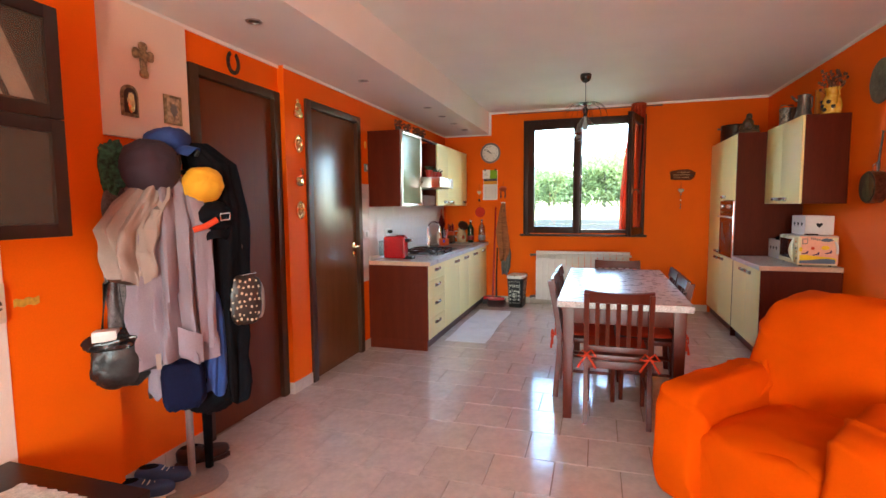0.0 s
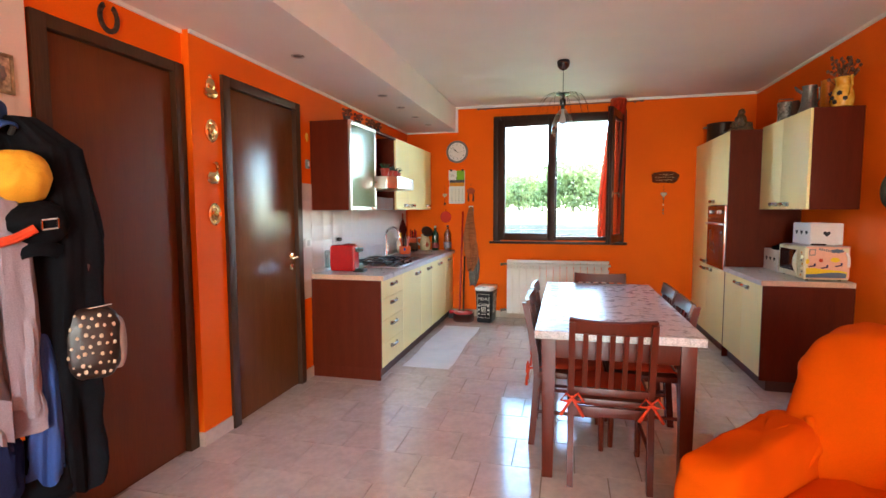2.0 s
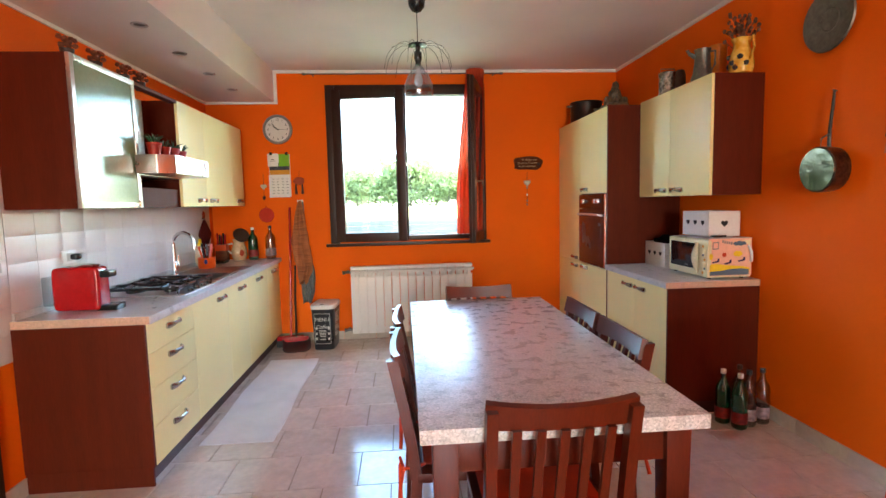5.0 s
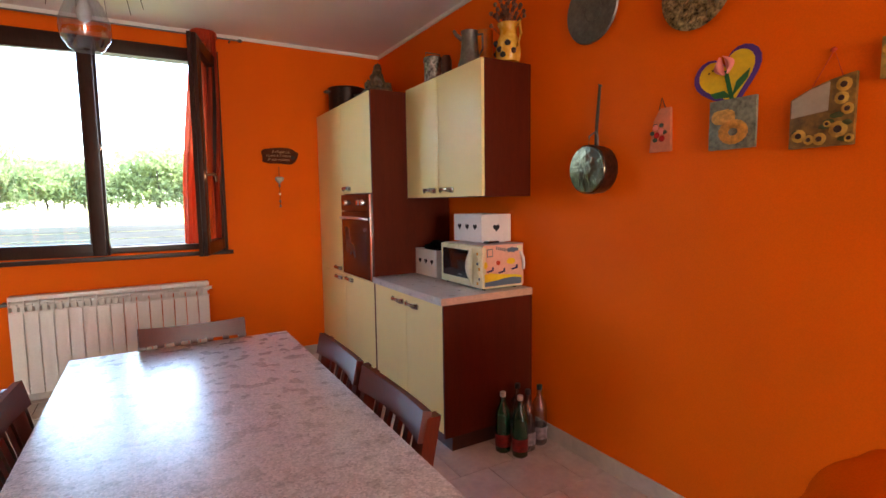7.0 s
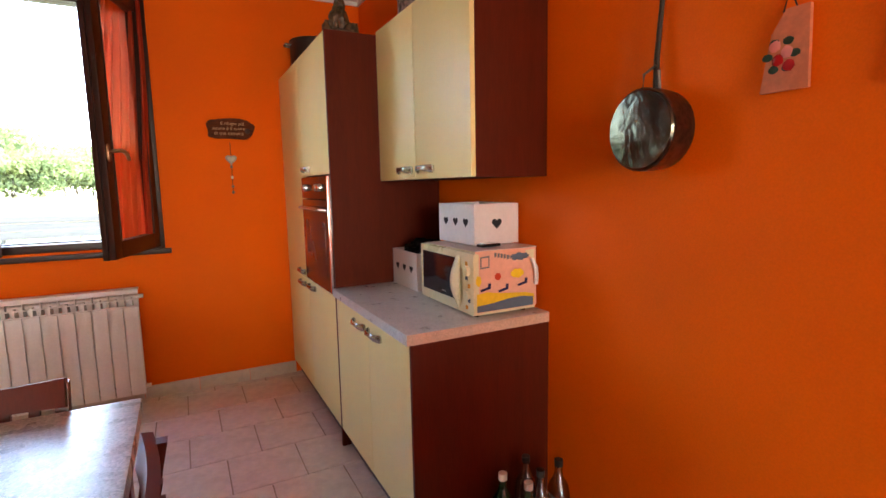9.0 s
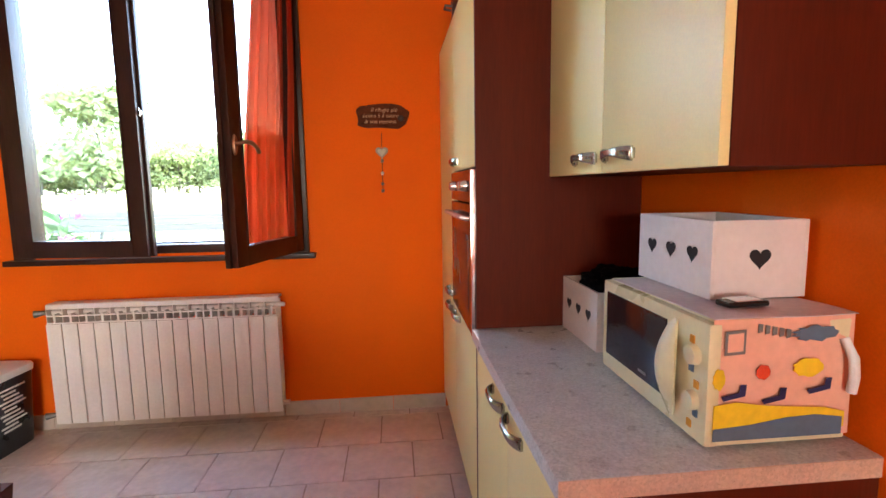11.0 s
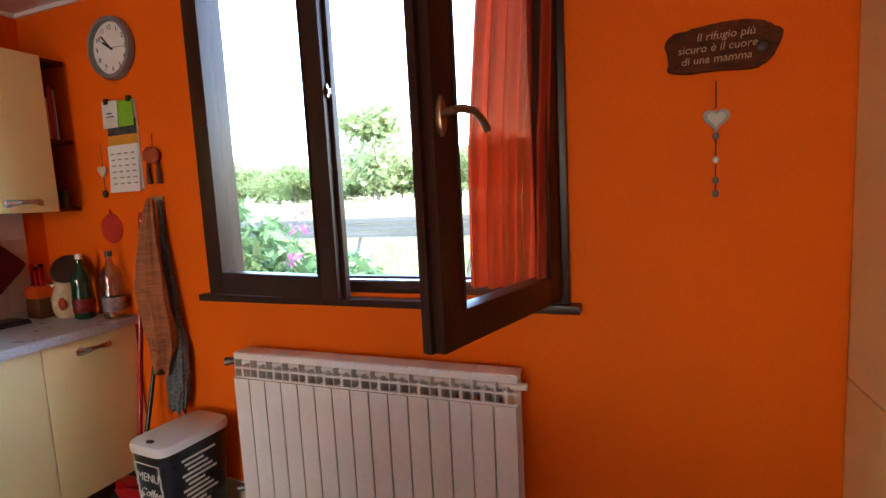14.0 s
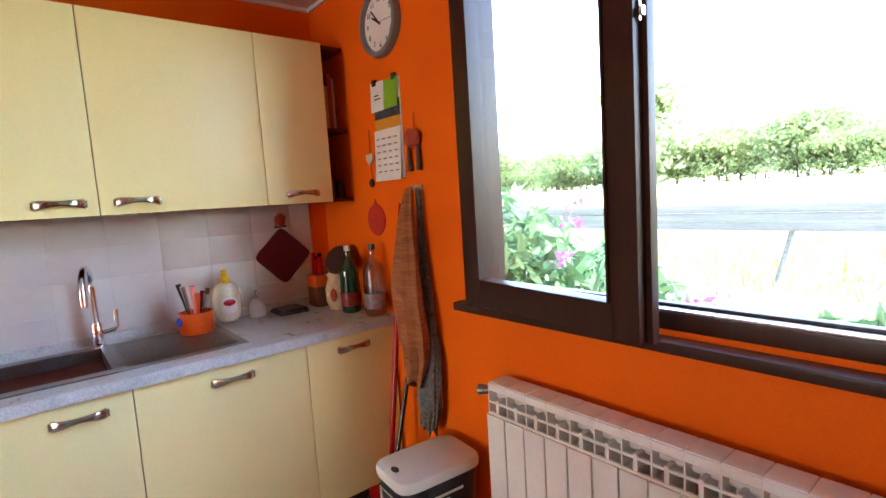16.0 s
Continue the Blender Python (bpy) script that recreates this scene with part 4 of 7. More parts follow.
cal = wallthing("wall_calendar", "paper wall calendar with notes clipped on top", "calendar", -0.02, 1.47)
part("backing", box(-0.098, 0.104, -0.006, 0, 0.0, 0.415, 0.001), PAPER, cal)
part("picture", box(-0.095, 0.10, -0.0075, -0.006, 0.26, 0.33), plain("calendar_photo", 70, 74, 84, 0.6, vary=0.4, scale=30), cal, "dark landscape picture")
part("month_band", box(-0.095, 0.10, -0.0078, -0.006, 0.215, 0.26), AMBER, cal, "amber month band")
part("month_sheet", sheet(lambda u, v: (-0.104 + 0.2 * u, -0.010 - 0.012 * v * v, 0.212 - 0.22 * v), 4, 8, 0.001), PAPER, cal, "white month sheet")
part("note", sheet(lambda u, v: (-0.108 + 0.10 * u, -0.011 - 0.004 * v, 0.42 - 0.125 * v), 3, 4, 0.001), PAPER, cal, "white note")
part("note", sheet(lambda u, v: (0.0 + 0.10 * u, -0.013 - 0.005 * v, 0.415 - 0.12 * v), 3, 4, 0.001), LIME, cal, "lime green note")
bars([(-0.07 + 0.045 * (i % 4), -0.05 + 0.045 * (i % 4), 0.03 + 0.028 * (i // 4), 0.035 + 0.028 * (i // 4)) for i in range(24)], GREY, cal, lambda a, b, c, d: (a, b, -0.024, -0.021, c, d))
bars([(-0.075, -0.045, 0.36, 0.365), (-0.08, -0.03, 0.345, 0.349)], INK, cal, lambda a, b, c, d: (a, b, -0.016, -0.0125, c, d))
for x in (-0.075, 0.075):
    part("clip", box(x - 0.012, x + 0.012, -0.018, -0.004, 0.405, 0.432, 0.003), BLACK, cal)


def heart_outline(s, n=36):
    return [(s * 0.0625 * 16 * math.sin(2 * math.pi * i / n) ** 3 / 1.0,
             s * 0.0625 * (13 * math.cos(2 * math.pi * i / n) - 5 * math.cos(4 * math.pi * i / n) - 2 * math.cos(6 * math.pi * i / n) - math.cos(8 * math.pi * i / n))) for i in range(n)]


hh = wallthing("hanging_heart", "small pale wooden heart on a string with beads", "wall ornament", -0.18, 1.57)
part("heart", slab(heart_outline(0.03), 0.004, 0.014, 0.002, None, FACE), plain("pale_wood", 214, 196, 170, 0.7), hh)
part("string", tube([(0, -0.006, 0.13), (0, -0.006, -0.11)], 0.0016, 6), BROWN, hh)
part("bead", soft(0, -0.008, -0.11, 0.016, 0.012, 0.02, 2), BROWN, hh)
kt = wallthing("hanging_utensil_ornament", "small rustic ornament with two hanging wooden spoons", "wall ornament", 0.165, 1.60)
part("plate", soft(0, -0.018, 0.02, 0.05, 0.016, 0.035, 2.2, 0.25, 5, 24, 14), TERRA, kt, "terracotta leaves")
for s in (-1, 1):
    part("spoon", tube([(s * 0.028, -0.014, 0.0), (s * 0.032, -0.014, -0.05), (s * 0.03, -0.014, -0.11)], 0.006, 8, taper=0.013), WOODDARK, kt)
part("string", tube([(0, -0.006, 0.05), (0.004, -0.006, 0.12)], 0.0015, 6), BROWN, kt)
tv = wallthing("trivet", "round red pot stand hanging on the wall", "trivet", -0.168, 1.29)
part("disc", lathe([(0, 0), (0.07, 0), (0.074, 0.005), (0.07, 0.01), (0, 0.01)], 36, None, FACE), plain("red_felt", 196, 44, 26, 0.85), tv)
part("loop", tube([(-0.008, -0.005, 0.072), (0, -0.005, 0.095), (0.008, -0.005, 0.072)], 0.002, 6), RED, tv)

pq = wallthing("wooden_plaque", "rough dark wooden plaque with painted Italian lettering", "plaque", 2.47, 1.752)
out = []
for i in range(40):
    a = 2 * math.pi * i / 40
    k = 1 + 0.05 * math.sin(5 * a + 1) + 0.03 * math.sin(9 * a)
    out.append((0.145 * k * math.copysign(abs(math.cos(a)) ** 0.55, math.cos(a)), 0.066 * k * math.copysign(abs(math.sin(a)) ** 0.6, math.sin(a))))
part("board", slab(out, 0.004, 0.026, 0.004, None, FACE), plain("red_brown_rough_wood", 92, 44, 22, 0.75, spec=0.2, vary=0.4, scale=14, grain=60, stretch=(1, 4, 4), bump=0.3), pq, "rough sawn dark wood board")
LETTER = plain("cream_lettering", 196, 160, 124, 0.7)
for i, (t, o) in enumerate((("Il rifugio più", 0.012), ("sicuro è il cuore", -0.01), ("di una mamma", -0.012))):
    words(t, 0.031, on_face(o, -0.0262, 0.034 - 0.032 * i), LETTER, pq, 0.0006, shear=0.15)
part("knot", soft(0.105, -0.027, -0.012, 0.018, 0.006, 0.018, 2), BROWN, pq)
hw = wallthing("hanging_heart", "grey wooden heart with a chain of small beads", "wall ornament", 2.462, 1.553)
part("heart", slab(heart_outline(0.036), 0.004, 0.016, 0.003, None, FACE), plain("grey_wash_wood", 176, 168, 160, 0.8), hw)
part("inner_heart", slab(heart_outline(0.024), 0.016, 0.019, 0.001, None, FACE), plain("grey_wash_light", 214, 206, 198, 0.8), hw)
part("cord", tube([(0, -0.006, 0.11), (0, -0.006, 0.03)], 0.002, 6), BROWN, hw)
part("cord", tube([(0, -0.006, -0.04), (0, -0.006, -0.22)], 0.002, 6), BROWN, hw)
for z in (-0.05, -0.12, -0.18, -0.22):
    part("bead", soft(0, -0.008, z, 0.009, 0.008, 0.011, 2, 0, 1, 14, 8), PAPER if z in (-0.12,) else GREY, hw)

# ---- broom, dustpan, towels, bin, mat ----
br = thing("broom", "red broom leaning against the wall", "broom", 0.05, 8.60, 0)
part("handle", tube([(0, 0.0, 0.1), (0.012, 0.16, 1.36)], 0.0115, 12), RED, br, "red tubular handle")
part("head", slab([(-0.13, -0.03), (0.13, -0.03), (0.12, 0.03), (-0.12, 0.03)], 0.062, 0.105, 0.008), RED, br)
part("bristles", slab([(-0.135, -0.035), (0.135, -0.035), (0.125, 0.035), (-0.125, 0.035)], 0.001, 0.064), DARKGREY, br, "black bristles")
dp = thing("dustpan", "red and black dustpan on the floor beside the broom", "dustpan", 0.13, 8.46, 0, 12)
part("pan", sheet(lambda u, v: (-0.13 + 0.26 * u, -0.11 + 0.2 * v, 0.006 + 0.05 * v * v + 0.035 * abs(2 * u - 1) ** 6), 14, 8, 0.004), DARKGREY, dp)
part("back", box(-0.115, 0.115, 0.086, 0.10, 0.055, 0.105, 0.004), RED, dp)
part("handle", tube([(0, 0.095, 0.09), (0.005, 0.2, 0.42), (0.02, 0.295, 0.78)], 0.01, 10), BLACK, dp)
hk = thing("towel_hook", "small metal hook bar holding the towels", "hook", 0.165, YW, 1.42)
part("plate", box(-0.03, 0.03, -0.006, 0, -0.012, 0.012, 0.002), STEEL, hk)
part("hook", tube([(0, -0.004, 0), (0, -0.03, -0.01), (0, -0.035, 0.012)], 0.004, 8), STEEL, hk)
tw = thing("kitchen_towel", "brown towel with stripes hanging from a hook", "towel", 0.14, 8.735, 0)
part("cloth", drape([(1.42, 0.03, -0.01, 0.014, 0.012), (1.28, 0.025, -0.03, 0.045, 0.022), (1.02, 0.02, -0.05, 0.088, 0.026), (0.84, 0.05, -0.05, 0.088, 0.028), (0.74, 0.06, -0.048, 0.07, 0.024), (0.63, 0.045, -0.045, 0.03, 0.018)], 72, 5, 0.013, 1.0), TOWEL, tw)
tw2 = thing("checked_towel", "grey checked tea towel hanging below the brown towel", "towel", 0.195, 8.745, 0)
part("cloth", drape([(1.415, -0.005, 0.012, 0.008, 0.008), (1.2, -0.005, 0.012, 0.014, 0.008), (0.9, 0.005, 0.008, 0.04, 0.012), (0.72, 0.03, -0.015, 0.066, 0.022), (0.52, 0.025, -0.025, 0.062, 0.02), (0.43, 0.015, -0.025, 0.042, 0.016)], 60, 4, 0.011, 2.0), TOWELGREY, tw2)

bn = thing("pedal_bin", "black bin with white lid and chalkboard style lettering", "bin", 0.402, 8.56, 0, -5)


def bin_ring(z, k):
    pts = []
    for i in range(40):
        a = 2 * math.pi * i / 40
        pts.append((k * 0.112 * math.copysign(abs(math.cos(a)) ** 0.35, math.cos(a)), k * 0.165 * math.copysign(abs(math.sin(a)) ** 0.35, math.sin(a)), z))
    return pts


def ring_loft(rings, cap=True):
    bm = bmesh.new()
    vs = [[bm.verts.new(p) for p in r] for r in rings]
    for a, b in zip(vs, vs[1:]):
        for i in range(len(a)):
            bm.faces.new((a[i], a[(i + 1) % len(a)], b[(i + 1) % len(a)], b[i]))
    if cap:
        bm.faces.new(vs[0][::-1])
        bm.faces.new(vs[-1])
    return bm


part("body", ring_loft([bin_ring(0.0, 0.84), bin_ring(0.01, 0.86), bin_ring(0.2, 0.92), bin_ring(0.395, 1.0)]), mat("bin_black", (0.014, 0.015, 0.02, 1), 0.3, vary=0.2), bn, "black plastic body")
part("lid", ring_loft([bin_ring(0.396, 1.04), bin_ring(0.42, 1.05), bin_ring(0.432, 1.02), bin_ring(0.436, 0.9)]), WHITEPL, bn, "white plastic lid")
part("lid_button", slab([(0.02 * math.cos(a / 8 * math.pi), 0.012 * math.sin(a / 8 * math.pi) - 0.135) for a in range(16)], 0.434, 0.439), DARKGREY, bn)
CHALK = plain("chalk_white", 226, 222, 214, 0.8)


def on_front(x, z):
    """A point on the sloping front of the bin."""
    return pose(x, -0.1655 * (0.86 + 0.14 * z / 0.395) - 0.0008, z, 88, 0, 0)


words("MENU", 0.05, on_front(0, 0.295), CHALK, bn, 0.0008)
words("Coffee", 0.048, on_front(0.0, 0.225), CHALK, bn, 0.0008, shear=0.3)
fb = bmesh.new()
for x0, x1, z0, z1 in ((-0.075, 0.075, 0.352, 0.355), (-0.075, -0.0725, 0.06, 0.352), (0.0725, 0.075, 0.06, 0.352), (-0.075, 0.075, 0.06, 0.063), (-0.035, 0.035, 0.188, 0.193),
                       (-0.035, 0.035, 0.175, 0.18), (-0.03, 0.03, 0.16, 0.166), (-0.03, 0.03, 0.146, 0.152), (-0.025, 0.025, 0.13, 0.136), (-0.028, 0.028, 0.10, 0.108), (0.05, 0.066, 0.2, 0.22), (0.05, 0.066, 0.15, 0.17), (0.05, 0.066, 0.1, 0.12),
                       (-0.066, -0.05, 0.2, 0.22), (-0.066, -0.05, 0.15, 0.17), (-0.066, -0.05, 0.1, 0.12)):
    zc = (z0 + z1) / 2
    for za, zb in ((z0, z1),) if z1 - z0 < 0.1 else [(z0 + (z1 - z0) * i / 6, z0 + (z1 - z0) * (i + 1) / 6) for i in range(6)]:
        y = -0.1655 * (0.86 + 0.14 * (za + zb) / 2 / 0.395)
        bx(fb, x0, x1, y - 0.002, y + 0.004, za, zb)
part("front_writing", fb, CHALK, bn, "", False)
sb = bmesh.new()
for i in range(11):
    z = 0.34 - 0.022 * i
    x = 0.1125 * (0.86 + 0.14 * z / 0.395)
    bx(sb, x - 0.004, x + 0.0015, -0.085 + 0.012 * (i % 3), 0.075 - 0.02 * ((i * 7) % 4), z, z + 0.009)
part("side_writing", sb, CHALK, bn, "", False)

mt = thing("floor_mat", "long pale grey cotton mat on the floor", "mat", 0.165, 7.35, 0)
part("weave", sheet(lambda u, v: (-0.2 + 0.42 * u + 0.008 * math.sin(v * 9), -0.79 + 1.58 * v, 0.006 + 0.0015 * math.sin(v * 40) + 0.002 * noise.noise(Vector((u * 6, v * 14, 0)))), 24, 90, 0.005), plain("mat_cotton", 216, 210, 208, 0.95, vary=0.08, grain=200, bump=0.4), mt)


# ---- wall tiles behind the worktop ----
bs = tagged(new("backsplash"), "glossy white wall tiles behind the worktop", "wall tiles", kind="structure")
part("grout_bed", box(XC, XC + 0.004, 6.03, 8.682, 0.67, 1.60), plain("tile_grout", 212, 205, 203, 0.8), bs)
TB, TH = 0.2, 0.1325
me_t = mesh_of("wall_tile", box(0.0, 0.007, 0.001, TB - 0.001, 0.001, TH - 0.001, 0.0006), WALLTILE)
for r in range(4):
    for c in range(12):
        t = new("wall_tile", me_t)
        t.parent, t.location = bs, (XC, 6.17 + c * TB, ZL + r * TH)
me_n = mesh_of("wall_tile", box(0.0, 0.007, 0.001, 0.11, 0.001, TH - 0.001, 0.0006), WALLTILE)
for r in range(4):
    t = new("wall_tile", me_n)
    t.parent, t.location = bs, (XC, 8.57, ZL + r * TH)
me_e = mesh_of("wall_tile", box(0.0, 0.007, 0.001, 0.139, 0.001, TH - 0.001, 0.0006), WALLTILE)
for r in range(-1, 5):
    t = new("wall_tile", me_e)
    t.parent, t.location = bs, (XC, 6.028, ZL - 0.06 + r * TH)


def lwall(name, label, cat, y, z, x=XC, **k):
    """A thing on the west wall: local x runs towards +y, out of the wall is local -y."""
    return thing(name, label, cat, x, y, z, 90, **k)


for y, lab in ((6.19 - 0.09, "white double wall socket on the tiles"), (6.60, "white wall socket with a plug in it")):
    s = lwall("wall_socket", lab, "socket", y, 1.12, XC + 0.0075)
    part("plate", box(-0.055, 0.055, -0.009, 0, -0.036, 0.036, 0.003), WHITEPL, s)
    part("insert", box(-0.022, 0.022, -0.0105, -0.008, -0.022, 0.022, 0.001), mat("socket_grey", (0.5, 0.5, 0.48, 1), 0.4), s)
    if y > 6.5:
        part("plug", soft(0.02, -0.03, 0.0, 0.022, 0.025, 0.018, 3), BLACK, s, "black plug")
s = lwall("light_switch", "small grey wall switch box", "switch", 6.12, 1.757)
part("plate", box(-0.02, 0.02, -0.022, 0, -0.035, 0.035, 0.004), GREY, s)
part("button", box(-0.011, 0.011, -0.026, -0.02, -0.02, 0.02, 0.002), WHITEPL, s)
s = lwall("wall_figure", "tiny amber ornament on the wall", "wall ornament", 6.12, 1.97)
part("shape", soft(0, -0.012, 0, 0.02, 0.01, 0.035, 2, 0.3, 4, 20, 12), AMBER, s)

# ---- on the worktop ----
cm = thing("coffee_machine", "glossy red capsule coffee machine on the worktop", "coffee machine", -0.49, 6.40, ZL, 0)
part("body", soft(0, -0.02, 0.115, 0.115, 0.055, 0.113, 9, flat_base=True), RED, cm, "glossy red housing")
part("head", box(0.02, 0.16, -0.055, 0.02, 0.17, 0.205, 0.01), BLACK, cm, "black brew head")
part("lever", tube([(-0.07, -0.02, 0.215), (0.02, -0.02, 0.235), (0.1, -0.02, 0.23)], 0.008, 8), CHROME, cm)
part("drip_tray", box(0.09, 0.19, -0.06, 0.025, 0.0, 0.03, 0.004), BLACK, cm, "black drip tray")
part("water_tank", box(-0.17, -0.117, -0.06, 0.02, 0.03, 0.18, 0.01), CLEARPL, cm, "clear water tank")
hob = thing("gas_hob", "stainless steel gas hob with black pan supports", "hob", -0.36, 6.99, ZL)
part("tray", box(-0.25, 0.25, -0.29, 0.29, 0.0, 0.008, 0.003), STEEL, hob, "steel hob tray")
for bx_, by_, rr in ((-0.11, -0.14, 0.05), (-0.11, 0.14, 0.04), (0.1, -0.14, 0.035), (0.1, 0.14, 0.055)):
    part("burner", lathe([(0, 0.008), (rr, 0.008), (rr, 0.018), (rr * 0.8, 0.024), (rr * 0.78, 0.036), (0, 0.038)], 24, None, Matrix.Translation((bx_, by_, 0))), BLACK, hob, "black burner cap")
for by_ in (-0.14, 0.14):
    g = bmesh.new()
    for q in (-0.2, 0.19):
        bx(g, q, q + 0.014, by_ - 0.13, by_ + 0.13, 0.034, 0.054, 0.003)
    for q in (-0.125, 0.117):
        bx(g, -0.2, 0.204, by_ + q, by_ + q + 0.013, 0.034, 0.052, 0.003)
    for cx_ in (-0.11, 0.1):
        for a in range(4):
            d = Vector((math.cos(a * math.pi / 2), math.sin(a * math.pi / 2), 0))
            p0, p1 = Vector((cx_, by_, 0.052)) + d * 0.022, Vector((cx_, by_, 0.048)) + d * 0.108
            tube([p0, p1], 0.0095, 6, g)
    for qx in (-0.196, 0.194):
        for qy in (-0.12, 0.12):
            bx(g, qx - 0.005, qx + 0.005, by_ + qy - 0.005, by_ + qy + 0.005, 0.008, 0.036)
    part("pan_support", g, BLACK, hob, "black cast pan support")
for i in range(4):
    part("knob", lathe([(0, 0.008), (0.018, 0.008), (0.016, 0.024), (0, 0.026)], 18, None, Matrix.Translation((0.222, -0.15 + 0.1 * i, 0))), BLACK, hob)

sk = thing("sink", "stainless steel sink with ribbed drainer set in the worktop", "sink", 0, 0, ZL)
SX0, SX1, SY0, SY1 = SINK
bm = bmesh.new()
for a in ((SX0 - 0.05, SX1 + 0.045, SY0 - 0.03, SY0), (SX0 - 0.05, SX0, SY0, SY1), (SX1, SX1 + 0.045, SY0, SY1), (SX0 - 0.05, SX1 + 0.045, SY1, SY1 + 0.012)):
    bx(bm, *a, 0.0, 0.005)
DARKSTEEL = mat("dark_sink_steel", (0.3, 0.28, 0.26, 1), 0.34, metal=1, vary=0.12, grain=120)
part("rim", bm, DARKSTEEL, sk)
bm = bmesh.new()
d = 0.17
for a in ((SX0, SX0 + 0.003, SY0, SY1, -d, 0.004), (SX1 - 0.003, SX1, SY0, SY1, -d, 0.004), (SX0 + 0.003, SX1 - 0.003, SY0, SY0 + 0.003, -d, 0.004), (SX0 + 0.003, SX1 - 0.003, SY1 - 0.003, SY1, -d, 0.004), (SX0, SX1, SY0, SY1, -d - 0.003, -d)):
    bx(bm, *a)
part("bowl", bm, DARKSTEEL, sk, "deep steel bowl")
part("drainer", sheet(lambda u, v: (SX0 - 0.05 + (SX1 - SX0 + 0.095) * u, SY1 + 0.012 + 0.43 * v, 0.003 + 0.0025 * (1 if 0.08 < u < 0.92 and 0.08 < v < 0.94 else 0) * math.cos(u * 26 * math.pi)), 156, 24, 0.002), DARKSTEEL, sk, "ribbed draining board")
part("plug_hole", lathe([(0, 0.001), (0.04, 0.001), (0.042, 0.004), (0.03, 0.002), (0, 0.003)], 24, None, Matrix.Translation((-0.375, 7.51, -d))), CHROME, sk)
tp = thing("kitchen_tap", "chrome swan neck kitchen tap behind the sink", "tap", -0.60, 7.695, ZL + 0.004)
part("base", lathe([(0, 0), (0.027, 0), (0.026, 0.01), (0.02, 0.014), (0.02, 0.09), (0.016, 0.1), (0, 0.1)], 24), CHROME, tp)
arc = [(0, 0, 0.09), (0, 0, 0.24)] + [(0.085 * (1 - math.cos(a * math.pi / 9)) , -0.02 * (1 - math.cos(a * math.pi / 9)), 0.24 + 0.085 * math.sin(a * math.pi / 9)) for a in range(1, 9)] + [(0.17, -0.04, 0.225), (0.171, -0.04, 0.19)]
part("spout", tube(arc, 0.0125, 14), CHROME, tp, "chrome swan neck spout")
part("lever", tube([(0.0, 0.02, 0.055), (0.0, 0.06, 0.06), (0.0, 0.068, 0.07), (-0.002, 0.07, 0.14)], 0.009, 10), CHROME, tp)
ut = thing("utensil_holder", "orange plastic holder full of cutlery on the drainer", "utensil holder", -0.49, 8.04, ZL + 0.006)
part("pot", lathe([(0, 0), (0.062, 0), (0.068, 0.01), (0.07, 0.09), (0.066, 0.092), (0.062, 0.015), (0, 0.012)], 28), ORANGEPL, ut)
random.seed(4)
for i, m_ in enumerate([ORANGEPL, CHROME, WOODMID, RED, CHROME, ORANGEPL, DARKGREY, CHROME, PINK]):
    a = i * 0.75
    x, y = 0.035 * math.cos(a), 0.035 * math.sin(a)
    L = 0.16 + 0.06 * random.random()
    b_ = tube([(x * 0.4, y * 0.4, 0.015), (x * 1.2, y * 1.2, L * 0.7), (x * 1.6, y * 1.6, L)], 0.0055, 8, taper=0.011)
    part("utensil", b_, m_, ut)
part("blue_clip", soft(0.02, -0.072, 0.06, 0.014, 0.01, 0.02, 2, 0, 1, 14, 8), mat("blue_plastic", (0.02, 0.06, 0.45, 1), 0.3), ut)
sp = thing("dish_soap_bottle", "clear dish soap bottle with yellow cap and red label", "bottle", -0.60, 8.20, ZL)
part("body", soft(0, 0, 0.095, 0.036, 0.062, 0.095, 2.8, flat_base=True), mat("pale_soap", (0.78, 0.6, 0.42, 1), 0.15), sp)
part("label", soft(0.006, 0, 0.085, 0.0325, 0.047, 0.055, 3), plain("soap_label", 232, 214, 206, 0.5), sp)
part("label_mark", soft(0.033, 0, 0.095, 0.008, 0.03, 0.02, 2, 0, 1, 16, 10), RED, sp)
part("cap", lathe([(0, 0.178), (0.021, 0.178), (0.021, 0.206), (0.013, 0.216), (0.013, 0.245), (0, 0.247)], 18), YELLOW, sp, "yellow cap")
ds = thing("soap_dispenser", "small white pump soap dispenser", "dispenser", -0.60, 8.335, ZL)
part("body", lathe([(0, 0), (0.036, 0), (0.04, 0.02), (0.036, 0.06), (0.02, 0.085), (0.012, 0.09), (0, 0.09)], 24), WHITEPL, ds)
part("pump", tube([(0, 0, 0.085), (0, 0, 0.125), (0.03, 0, 0.127)], 0.006, 8), WHITEPL, ds)
sc = thing("kitchen_scale", "flat black kitchen scale on the worktop", "scale", -0.555, 8.475, ZL)
part("base", box(-0.075, 0.075, -0.07, 0.07, 0.0, 0.014, 0.005), DARKGREY, sc)
part("plate", box(-0.07, 0.07, -0.065, 0.065, 0.014, 0.022, 0.004), BLACK, sc)
ph = thing("pot_holder", "dark red quilted pot holder hanging on the tiles", "pot holder", XC + 0.009, 8.515, 1.13)
part("pad", soft(0.01, 0, 0, 0.009, 0.105, 0.105, 9, 0.03, 7), DARKRED, ph)
ph.rotation_euler = (radians(45), 0, 0)
pk = thing("pot_holder_hook", "small rooster shaped hook on the tiles", "hook", XC + 0.009, 8.515, 1.30)
part("rooster", soft(0.008, 0, 0.01, 0.008, 0.028, 0.032, 2, 0.35, 5, 20, 12), TERRA, pk)
